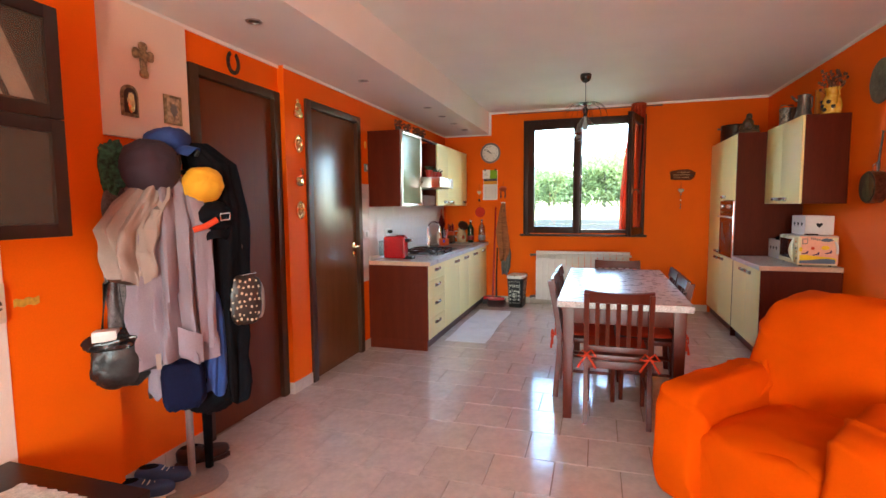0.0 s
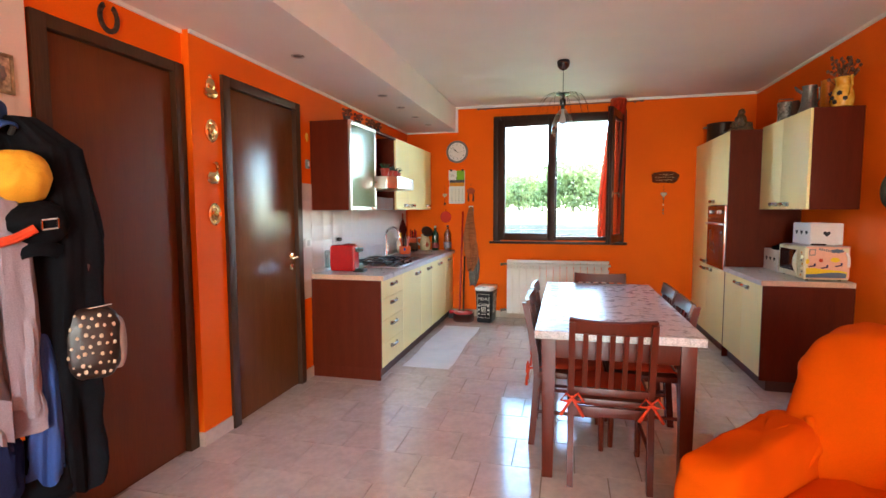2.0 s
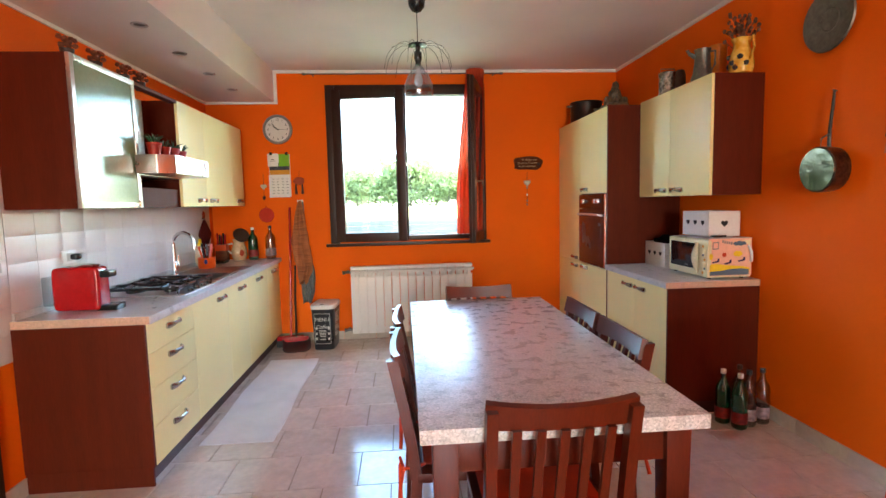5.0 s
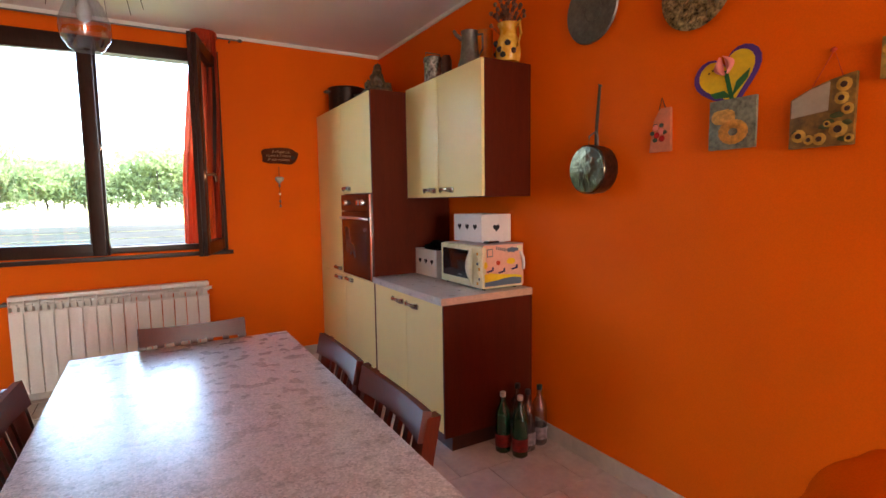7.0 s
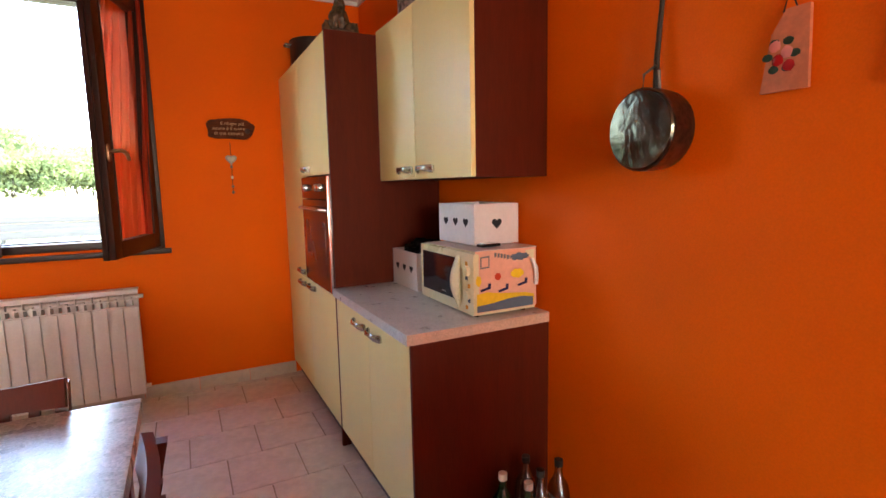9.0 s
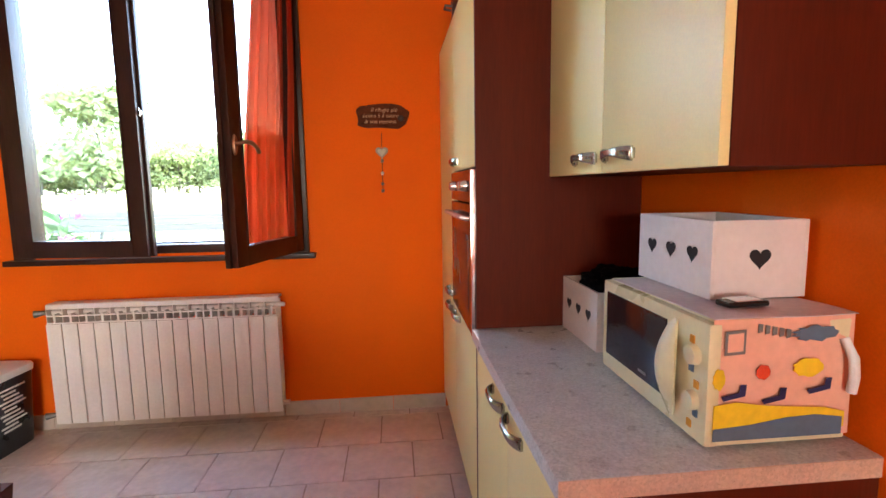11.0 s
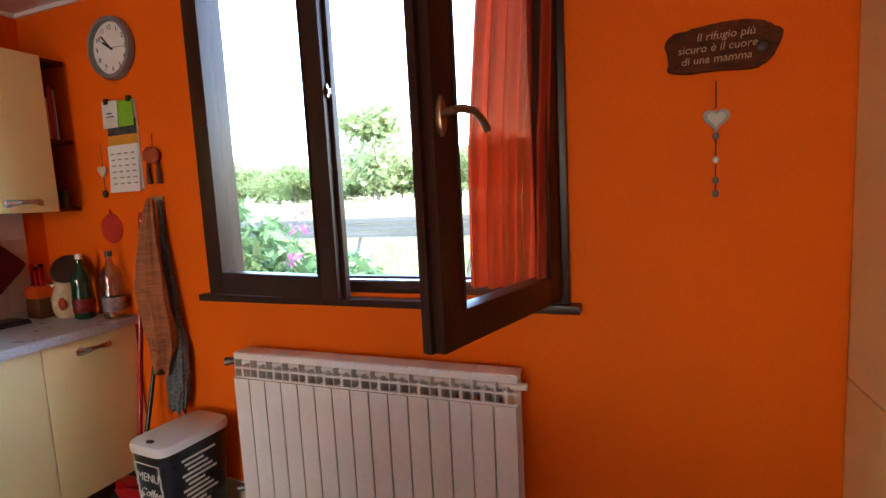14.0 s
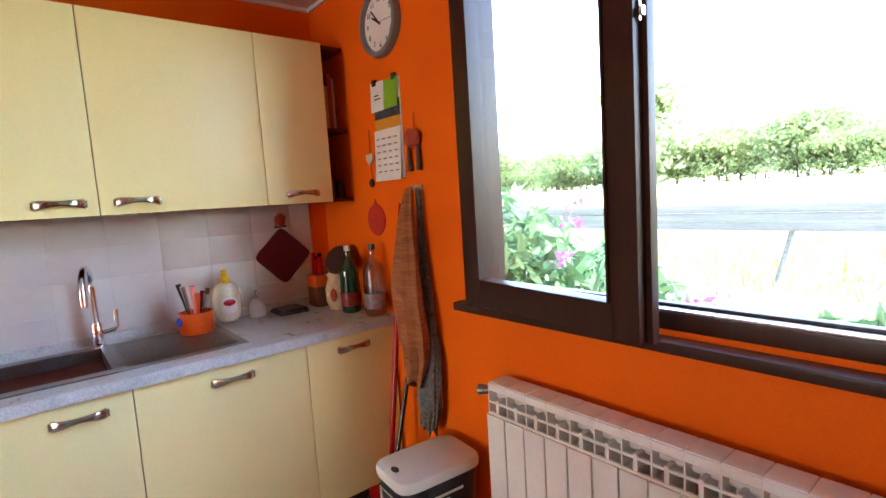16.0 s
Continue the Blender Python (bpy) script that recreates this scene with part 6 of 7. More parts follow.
tg = ewall("rose_tag", "small pink wooden tag with painted roses hanging on a cord", "wall ornament", 5.775, 1.64)
part("board", slab([(-0.05, -0.09), (0.055, -0.09), (0.05, 0.09), (0.0, 0.09), (-0.03, 0.04)], 0.004, 0.016, 0.002, None, FACE), plain("dusty_rose_wood", 214, 122, 84, 0.7, vary=0.12), tg)
for i, (x, z, m_) in enumerate(((-0.012, -0.02, RED), (0.008, -0.005, PINK), (-0.02, 0.012, PINK), (0.012, -0.035, RED))):
    part("painted_rose", soft(x, -0.017, z, 0.013, 0.003, 0.013, 2, 0.2, 3, 12, 7, i), m_, tg)
for i in range(6):
    a = i * 1.05
    part("painted_leaf", soft(-0.006 + 0.03 * math.cos(a), -0.0165, -0.01 + 0.034 * math.sin(a), 0.012, 0.002, 0.009, 2, 0.1, 3, 10, 6, i), plain("dark_leaf_paint", 38, 60, 40, 0.7), tg)
part("cord", tube([(-0.01, -0.008, 0.085), (0.0, -0.005, 0.135), (0.02, -0.008, 0.088)], 0.002, 6), BROWN, tg)
tl = ewall("picture_tile", "printed ceramic tile with a golden ring cake", "picture tile", 5.47, 1.625)
part("tile", box(-0.085, 0.088, -0.02, -0.006, -0.092, 0.092, 0.004), plain("grey_green_print", 128, 130, 112, 0.35, vary=0.45, scale=14, grain=60), tl, "grey-green printed tile")
def cake(u, v):
    a, b = 2 * math.pi * u, 2 * math.pi * v
    k = 1 + 0.1 * abs(math.sin(8 * a))
    q = 0.036 + 0.018 * k * math.cos(b)
    return (0.008 + q * math.cos(a), -0.0212 - 0.004 * math.sin(b), -0.03 + 0.82 * q * math.sin(a))


g = sheet(cake, 64, 10)
bmesh.ops.remove_doubles(g, verts=g.verts, dist=1e-5)
part("painted_cake", g, plain("cake_gold", 206, 142, 52, 0.5, vary=0.3, scale=40), tl)
part("painted_slice", soft(-0.03, -0.0205, 0.028, 0.045, 0.003, 0.026, 2.5, 0.2, 4, 20, 12), plain("cake_gold_pale", 214, 160, 76, 0.5, vary=0.3, scale=40), tl)
hc = ewall("heart_card", "yellow and purple paper heart with a pink tulip", "paper heart", 5.495, 1.795)
hc.rotation_euler = (0, radians(-14), radians(-90))
part("purple_heart", slab([(x * 1.0, z) for x, z in heart_outline(0.128)], 0.006, 0.009, 0, None, FACE), PURPLE, hc, "purple card heart", False)
part("yellow_heart", slab([(x, z + 0.004) for x, z in heart_outline(0.106)], 0.009, 0.0115, 0, None, FACE), YELLOW, hc, "yellow paper heart", False)
part("stem", box(-0.008, 0.008, -0.0135, -0.011, -0.09, 0.03), LEAFGREEN, hc)
part("leaf", slab([(0.0, -0.075), (0.07, -0.03), (0.085, 0.0), (0.03, -0.025)], 0.0115, 0.0135, 0, None, FACE), LEAFGREEN, hc)
part("leaf", slab([(0.0, -0.075), (-0.06, -0.055), (-0.075, -0.03), (-0.02, -0.04)], 0.0115, 0.0135, 0, None, FACE), LEAFGREEN, hc)
for s in (-1, 1):
    part("petal", sheet(lambda u, v: (s * (0.004 + 0.036 * math.sin(math.pi * v * 0.9 + 0.2) * u), -0.013 - 0.012 * math.sin(math.pi * u) - 0.004 * u, 0.015 + 0.068 * v), 6, 8, 0.002), PINK, hc, "folded pink paper petal")
bars([(-0.065 + 0.015 * i, -0.058 + 0.015 * i, 0.045 + 0.004 * i, 0.05 + 0.004 * i) for i in range(3)], INK, hc, lambda a, b, c, d: (a, b, -0.0125, -0.011, c, d))
sn = ewall("sunflower_plaque", "wooden plaque painted with sunflowers and a field", "plaque", 5.18, 1.612)
part("board", slab([(-0.09, -0.10), (0.09, -0.10), (0.09, 0.12), (0.03, 0.108), (-0.03, 0.09), (-0.09, 0.06)], 0.006, 0.024, 0.003, None, FACE), plain("field_paint", 132, 96, 36, 0.5, vary=0.35, scale=22, grain=60), sn, "painted field board")
part("painted_sky", slab([(-0.085, 0.0), (0.02, 0.012), (0.022, 0.1), (-0.03, 0.085), (-0.085, 0.057)], 0.0242, 0.0256, 0, None, FACE), plain("sky_paint", 172, 160, 140, 0.6), sn)
random.seed(5)
for i, (x, z, r_) in enumerate(((0.06, 0.085, 0.022), (0.055, 0.045, 0.02), (0.072, 0.01, 0.018), (0.05, -0.05, 0.026), (-0.06, -0.06, 0.022), (0.0, -0.075, 0.02), (0.02, -0.03, 0.012), (-0.03, -0.075, 0.016), (0.08, -0.08, 0.014))):
    part("painted_petals", lathe([(0, 0.0256), (r_, 0.0256), (r_ * 0.8, 0.0285), (0, 0.0285)], 11, None, Matrix.Translation((x, 0, z)) @ FACE), STRAW, sn)
    part("painted_eye", lathe([(0, 0.0286), (r_ * 0.45, 0.0286), (r_ * 0.4, 0.03), (0, 0.03)], 12, None, Matrix.Translation((x, 0, z)) @ FACE), BROWN, sn)
for i in range(8):
    part("painted_leaf", soft(random.uniform(-0.07, 0.08), -0.0262, random.uniform(-0.09, 0.0), 0.016, 0.002, 0.008, 2, 0.2, 3, 10, 6, i), plain("olive_paint", 74, 80, 34, 0.7), sn)
part("cord", tube([(-0.04, -0.008, 0.085), (0.02, -0.004, 0.2), (0.05, -0.008, 0.11)], 0.0015, 6), REDORANGE, sn)
part("bow", soft(0.02, -0.01, 0.2, 0.01, 0.006, 0.008, 2, 0.2, 3, 10, 6), REDORANGE, sn)
s2_ = ewall("flower_plaque", "small plaque painted with sunflowers", "plaque", 4.985, 1.755)
part("board", box(-0.05, 0.06, -0.022, -0.006, -0.06, 0.06, 0.003), plain("ochre_print", 190, 150, 70, 0.5, vary=0.35, scale=25), s2_)
for x, z in ((-0.03, 0.02), (0.0, -0.02), (0.03, 0.03)):
    part("painted_petals", lathe([(0, 0.022), (0.02, 0.022), (0.016, 0.025), (0, 0.025)], 11, None, Matrix.Translation((x, 0, z)) @ FACE), STRAW, s2_)


# ---- armchair under an orange throw: faces local -y ----
ac = thing("armchair", "armchair covered with a rumpled bright orange throw", "armchair", 2.345, 4.22, 0, -42)


def pillow(cx, cy, cz, hx, hy, hz, p=4.0, amp=0.03, freq=4.0, seed=0.0, lean=0.0, folds=0.0, fold_dir=(1, 0, 0.4), flare=0.0):
    """A padded, cloth covered block with soft creases."""
    bm = soft(cx, cy, cz, hx, hy, hz, p, 0.0, 1.0, 110, 70, 0)
    d = Vector(fold_dir).normalized()
    for v in bm.verts:
        c = v.co.copy()
        n = (c - Vector((cx, cy, cz)))
        n = Vector((n.x / hx, n.y / hy, n.z / hz)).normalized()
        k = amp * (noise.noise(c * freq + Vector((seed, 0, 0))) + 0.5 * noise.noise(c * freq * 2.2 + Vector((0, seed, 0))))
        s = c.dot(d) * 26 + 4.0 * noise.noise(c * 3.0 + Vector((seed, seed, 0)))
        k += folds * (max(0, math.sin(s)) ** 4 - 0.2) * (0.5 + 0.5 * noise.noise(c * 2.2 + Vector((7, seed, 0))))
        v.co += n * k
        t = (cz + hz - c.z) / (2 * hz)
        v.co.y += lean * (c.z - (cz - hz))
        if flare:
            v.co.x += n.x * flare * t
            v.co.y += n.y * flare * t
        v.co.z = max(v.co.z, 0.03)
    return bm


part("seat", pillow(0, -0.08, 0.25, 0.265, 0.36, 0.185, 5, 0.02, 4, 1, 0, 0.018, (0.5, 1, 0)), ORANGECLOTH, ac, "seat under the orange throw")
part("seat_front", pillow(0, -0.36, 0.21, 0.28, 0.075, 0.19, 5, 0.02, 5, 6, 0, 0.018, (1, 0, 0.1)), ORANGECLOTH, ac)
part("backrest", pillow(0.0, 0.19, 0.555, 0.355, 0.13, 0.385, 4.5, 0.03, 3.5, 2, 0.27, 0.03, (0.6, 0, 1), 0.02), ORANGECLOTH, ac, "tall backrest under the throw")
for s in (-1, 1):
    part("arm", pillow(s * 0.335, -0.05, 0.305, 0.105, 0.41, 0.28, 6.5, 0.022, 4, 3 + s, 0, 0.028, (0.2, 1, 0.5), 0.03), ORANGECLOTH, ac, "rounded arm under the throw")
    part("tucked_fold", tube([(s * 0.235, -0.4, 0.41), (s * 0.24, -0.2, 0.435), (s * 0.23, 0.02, 0.44), (s * 0.22, 0.13, 0.5), (s * 0.27, 0.17, 0.60)], 0.006, 10, taper=0.016), ORANGECLOTH, ac, "tucked fold of the throw")
for sx in (-0.31, 0.31):
    for sy in (-0.36, 0.33):
        part("foot", lathe([(0, 0), (0.022, 0), (0.03, 0.08), (0, 0.08)], 14, None, Matrix.Translation((sx, sy, 0))), BLACK, ac)

# ---- glazed wall cabinet, sideboard, sign ----
gc = thing("glazed_wall_cabinet", "dark wall cabinet with two frosted glass flap doors", "cabinet", -0.30, 1.55, 0, 90)
GW, GZ0, GZ1 = 1.45, 1.295, 2.06
DARKWOOD = plain("very_dark_wood", 40, 22, 16, 0.35, vary=0.15, scale=3, grain=30, stretch=(5, 5, 1))
part("body", box(0, GW, 0.024, 0.355, GZ0, GZ1, 0.003), DARKWOOD, gc, "dark wooden carcass")
MILK = see_through("frosted_flap_glass", (0.3, 0.25, 0.2, 1), 0.12, 0.72, 0.1, (0.93, 0.9, 0.86, 1))
for z0, z1 in ((GZ0, 1.69), (1.692, GZ1)):
    bm = bmesh.new()
    f = 0.045
    for a in ((0, f, 0, 0.022, z0, z1), (GW - f, GW, 0, 0.022, z0, z1), (f, GW - f, 0, 0.022, z0, z0 + f), (f, GW - f, 0, 0.022, z1 - f, z1)):
        bx(bm, *a, 0.003)
    d_ = part("flap_door", bm, DARKWOOD, gc, "dark framed flap door")
    part("pane", box(f - 0.002, GW - f + 0.002, 0.006, 0.011, z0 + f - 0.002, z1 - f + 0.002), MILK, d_, "frosted glass")
    bm = bmesh.new()
    if z0 > 1.6:
        for i, (x, w, lean, h, c) in enumerate(((GW - 0.15, 0.07, 0.10, 0.25, (214, 200, 192)), (GW - 0.27, 0.10, 0.12, 0.27, (228, 216, 212)), (GW - 0.42, 0.05, 0.05, 0.22, (190, 176, 166)), (GW - 0.53, 0.06, 0.02, 0.2, (206, 190, 160)), (GW - 0.62, 0.05, 0.0, 0.12, (216, 178, 40)))):
            part("leaning_paper", sheet(lambda u, v: (x - lean * v + w * u, 0.0205 - 0.0003 * i, z0 + 0.055 + h * v), 1, 1, 0.002), plain("pale_paper", *c, 0.8, vary=0.12), gc, "pale paper behind the glass")
    else:
        soft(GW - 0.4, 0.021, z0 + 0.13, 0.12, 0.0025, 0.05, 2, 0, 1, 24, 12, 0, bm)
        soft(GW - 0.75, 0.021, z0 + 0.15, 0.035, 0.0025, 0.09, 2, 0, 1, 24, 12, 0, bm)
        part("crockery", bm, plain("pale_crockery", 150, 120, 96, 0.6), gc, "pale crockery behind the glass")
bt = thing("cabinet_trinket", "small dark basket on top of the wall cabinet", "basket", -0.48, 2.93, GZ1)
part("body", soft(0, 0, 0.035, 0.07, 0.05, 0.035, 2.5, 0.2, 5), BROWN, bt)
sbd = thing("sideboard", "low dark brown wooden sideboard with a shiny top", "sideboard", 0.0, 1.5, 0, 90)
part("top", box(-0.9, 1.455, -0.03, 0.645, 0.415, 0.45, 0.006), plain("dark_top", 46, 20, 13, 0.38, spec=0.2, vary=0.15, scale=3, grain=30, stretch=(6, 1, 1)), sbd, "polished dark top")
part("body", box(-0.87, 1.43, 0.0, 0.64, 0.06, 0.414, 0.003), DARKWOOD, sbd)
part("plinth", box(-0.85, 1.40, 0.04, 0.62, 0.0, 0.06), DARKWOOD, sbd)
for i in range(4):
    d_ = part("door", box(-0.865 + 0.574 * i, -0.297 + 0.574 * i, -0.02, -0.001, 0.07, 0.405, 0.003), DARKWOOD, sbd)
    part("knob", lathe([(0, 0), (0.012, 0), (0.014, 0.015), (0, 0.02)], 14, None, pose(-0.34 + 0.574 * i, -0.02, 0.3, 90, 0, 0)), BRASS, d_)
ly = thing("lace_runner", "white lace runner lying on the sideboard", "table runner", -0.28, 2.28, 0.4505)


def lace(u, v):
    e = 0.004 * math.sin(v * 150) * (abs(2 * u - 1) > 0.9) + 0.004 * math.sin(u * 40) * (v > 0.96)
    return (-0.15 + 0.3 * u + e, -0.9 + 1.48 * v + e, 0.001 + 0.001 * noise.noise(Vector((u * 9, v * 30, 0))))


part("cloth", sheet(lace, 30, 110, 0.0015), plain("white_lace", 214, 200, 188, 0.9, vary=0.15, scale=60, grain=250, bump=0.4), ly)
sg = thing("wall_sign", "cream sign with dark lettering on the wall", "sign", XA + 0.005, 2.985, 1.045, 90)
part("board", box(-0.9, 0.0, -0.012, 0, -0.075, 0.075, 0.002), plain("sign_board", 222, 204, 180, 0.7), sg)
words("10' e", 0.092, pose(-0.098, -0.0125, 0, 90, 0, 0), plain("sign_ink", 84, 66, 52, 0.8), sg, 0.0006)
tp_ = thing("tape_scrap", "torn scrap of pale tape on the orange wall", "tape", XA, 3.05, 1.03, 90)
part("strip", sheet(lambda u, v: (-0.03 + 0.09 * u, -0.003 - 0.004 * u, -0.012 + 0.03 * v + 0.004 * math.sin(u * 14)), 8, 3, 0.001), STRAW, tp_)

# ---- religious ornaments, horseshoe, brass plaques ----
PX = XB + 0.022
cr = lwall("crucifix", "small bronze and brass wall cross with rounded arms", "cross", 3.708, 2.117, PX)
bm = bmesh.new()
for cx_, cz_, hx_, hz_ in ((0, 0.0, 0.018, 0.08), (0, 0.025, 0.05, 0.02), (-0.042, 0.025, 0.018, 0.026), (0.042, 0.025, 0.018, 0.026), (0, 0.066, 0.024, 0.02), (0, -0.066, 0.024, 0.022)):
    soft(cx_, -0.012, cz_, hx_, 0.011, hz_, 2.6, 0.08, 4, 22, 14, cx_, bm)
part("body", bm, mat("antique_brass", (0.4, 0.3, 0.17, 1), 0.4, metal=0.6, vary=0.4, scale=30, bump=0.4), cr)
ic = lwall("arched_icon", "small arched bronze relief picture", "icon", 3.62, 1.905, PX)
ARCH = [(-0.045, -0.075), (0.045, -0.075)] + [(0.045 * math.cos(a * math.pi / 10), 0.03 + 0.045 * math.sin(a * math.pi / 10)) for a in range(11)]
part("frame", slab(ARCH, 0.002, 0.014, 0.003, None, FACE), mat("bronze_relief", (0.34, 0.25, 0.14, 1), 0.4, metal=0.6, vary=0.4, scale=40, bump=0.4), ic)
part("field", slab([(x * 0.78, z * 0.8) for x, z in ARCH], 0.0141, 0.0155, 0, None, FACE), BROWN, ic)
part("relief", soft(0, -0.018, -0.01, 0.02, 0.006, 0.045, 2.2, 0.3, 4, 22, 14), BRASS, ic)
i2 = lwall("framed_print", "small square gilt frame with a pale print", "picture", 3.878, 1.905, PX)
bm = bmesh.new()
for a in ((-0.055, 0.055, -0.014, -0.002, 0.062, 0.075), (-0.055, 0.055, -0.014, -0.002, -0.075, -0.062), (-0.055, -0.043, -0.014, -0.002, -0.062, 0.062), (0.043, 0.055, -0.014, -0.002, -0.062, 0.062)):
    bx(bm, *a, 0.002)
part("frame", bm, mat("gilt", (0.42, 0.33, 0.2, 1), 0.4, metal=0.6, vary=0.3, scale=30), i2)
part("print", box(-0.043, 0.043, -0.008, -0.002, -0.062, 0.062), plain("pale_print", 186, 164, 136, 0.7, vary=0.4, scale=35), i2)
part("relief", soft(0.005, -0.01, 0.0, 0.022, 0.005, 0.03, 2, 0.4, 4, 20, 12), GREY, i2)
hs = lwall("horseshoe", "rusty iron horseshoe hanging over the door", "horseshoe", 4.39, 2.285, XB)
bm = bmesh.new()
prev = None
for i in range(23):
    ang = math.radians(120 + 300 * i / 22)
    p0, p1 = Vector((0.036 * math.cos(ang), 0, 0.05 * math.sin(ang))), Vector((0.056 * math.cos(ang), 0, 0.072 * math.sin(ang)))
    ring = [bm.verts.new(p0 + Vector((0, -0.003, 0))), bm.verts.new(p1 + Vector((0, -0.003, 0))), bm.verts.new(p1 + Vector((0, -0.013, 0))), bm.verts.new(p0 + Vector((0, -0.013, 0)))]
    if prev:
        for k in range(4):
            bm.faces.new((prev[k], prev[(k + 1) % 4], ring[(k + 1) % 4], ring[k]))
    else:
        bm.faces.new(ring)
    prev = ring
bm.faces.new(prev[::-1])
part("iron", bm, mat("rusty_iron", (0.07, 0.04, 0.025, 1), 0.7, metal=0.4, vary=0.5, scale=30, bump=0.4), hs)
for z, shape in ((2.10, "bell"), (1.855, "oval"), (1.605, "bird"), (1.365, "oval")):
    q = lwall("brass_plaque", {"bell": "small polished brass bell shaped wall ornament", "oval": "oval polished brass wall plaque with relief", "bird": "polished brass swan shaped wall ornament"}[shape], "wall ornament", 5.0, z, group="brass ornaments between the doors")
    bm = bmesh.new()
    if shape == "oval":
        lathe([(0, 0.006), (0.036, 0.008), (0.044, 0.016), (0.05, 0.01), (0.047, 0.0), (0, 0.0)], 28, bm, Matrix.Diagonal((0.85, 1, 1.12, 1)) @ FACE)
        soft(0, -0.014, 0, 0.02, 0.01, 0.03, 2, 0.35, 4, 20, 12, z, bm)
    elif shape == "bell":
        soft(0, -0.012, -0.025, 0.045, 0.012, 0.022, 3, 0.15, 4, 22, 12, 1, bm)
        soft(0, -0.012, 0.015, 0.028, 0.012, 0.032, 2.3, 0.15, 4, 22, 12, 2, bm)
        soft(0, -0.01, 0.055, 0.009, 0.008, 0.012, 2, 0, 1, 14, 8, 2, bm)
    else:
        soft(-0.004, -0.012, -0.022, 0.042, 0.012, 0.028, 2.2, 0.2, 4, 22, 12, 3, bm)
        tube([(0.02, -0.012, 0.0), (0.03, -0.012, 0.03), (0.018, -0.012, 0.055), (0.002, -0.012, 0.048)], 0.011, 10, bm, 0.007)
    bm.transform(Matrix.Diagonal((1.25, 1.2, 1.2, 1)))
    part("relief", bm, BRASS, q)

# ---- coat rack and what hangs on it: local x runs across the view from the room ----
RX, RY, RR = -0.50, 3.665, 46.7


def on_rack(name, label, cat):
    return thing(name, label, cat, RX, RY, 0, RR)


rk = on_rack("coat_rack", "grey metal coat rack with round foot, loaded with clothes", "coat rack")
part("foot", lathe([(0, 0), (0.165, 0), (0.17, 0.006), (0.165, 0.018), (0.05, 0.026), (0.02, 0.04), (0, 0.04)], 40), plain("grey_base", 150, 140, 134, 0.4), rk, "round grey base")
part("pole", tube([(0, 0, 0.03), (0, 0, 1.72)], 0.018, 14), plain("grey_pole", 140, 136, 132, 0.35), rk, "grey tubular pole")
for i in range(6):
    a = 2 * math.pi * i / 6 + 0.3
    part("peg", tube([(0, 0, 1.55), (0.08 * math.cos(a), 0.08 * math.sin(a), 1.58), (0.13 * math.cos(a), 0.13 * math.sin(a), 1.66)], 0.009, 8), DARKGREY, rk)


def jacket(name, label, material, levels, folds=7, amp=0.012, seed=0.0):
    j = on_rack(name, label, "jacket")
    part("cloth", drape(levels, 84, folds, amp, seed), material, j)
    return j


j = jacket("grey_jacket", "long mauve grey jacket hanging on the coat rack", LILAC,
           [(1.56, -0.05, -0.10, 0.04, 0.04), (1.48, -0.07, -0.12, 0.12, 0.07), (1.3, -0.06, -0.14, 0.13, 0.085), (1.0, -0.06, -0.15, 0.14, 0.09), (0.82, -0.05, -0.15, 0.145, 0.09), (0.69, -0.04, -0.15, 0.14, 0.085)], 8, 0.034, 0.5)
part("sleeve", drape([(1.5, 0.05, -0.15, 0.035, 0.04), (1.3, 0.08, -0.17, 0.05, 0.045), (1.05, 0.085, -0.17, 0.05, 0.04), (0.76, 0.09, -0.17, 0.042, 0.035)], 36, 4, 0.008, 2), LILAC, j, "empty hanging sleeve")
part("pocket", sheet(lambda u, v: (-0.035 + 0.1 * u, -0.246 - 0.014 * math.sin(math.pi * u) - 0.004 * math.sin(math.pi * v), 0.86 - 0.13 * v - 0.05 * u), 10, 8, 0.003), LILAC, j, "patch pocket")
part("tail", drape([(1.2, -0.1, -0.1, 0.04, 0.03), (0.8, -0.11, -0.11, 0.05, 0.035), (0.53, -0.12, -0.12, 0.045, 0.03)], 30, 4, 0.008, 4), LILAC, j)
part("tag", box(-0.125, -0.105, -0.262, -0.256, 0.68, 0.75, 0.001), BEIGECLOTH, j, "pale sewn tag")
jb = jacket("beige_hooded_top", "beige hooded top slung over the jacket", BEIGECLOTH,
            [(1.53, -0.08, -0.14, 0.05, 0.04), (1.42, -0.13, -0.17, 0.095, 0.065), (1.30, -0.19, -0.18, 0.115, 0.075), (1.2, -0.19, -0.18, 0.095, 0.07), (1.08, -0.17, -0.18, 0.07, 0.055)], 5, 0.032, 3.0)
part("hood_edge", tube([(-0.06, -0.19, 1.44), (-0.09, -0.215, 1.38), (-0.10, -0.22, 1.27), (-0.13, -0.215, 1.16), (-0.17, -0.21, 1.09)], 0.024, 10, taper=0.015), BEIGECLOTH, jb, "rolled hood edge")
jacket("checked_shirt", "grey checked shirt hanging on the coat rack", plain("grey_check", 118, 112, 112, 0.9, vary=0.35, scale=40, grain=200, bump=0.2),
       [(1.62, -0.2, 0.0, 0.04, 0.04), (1.4, -0.27, -0.02, 0.07, 0.05), (1.1, -0.3, -0.03, 0.075, 0.05), (0.84, -0.29, -0.03, 0.07, 0.05)], 5, 0.012, 6)
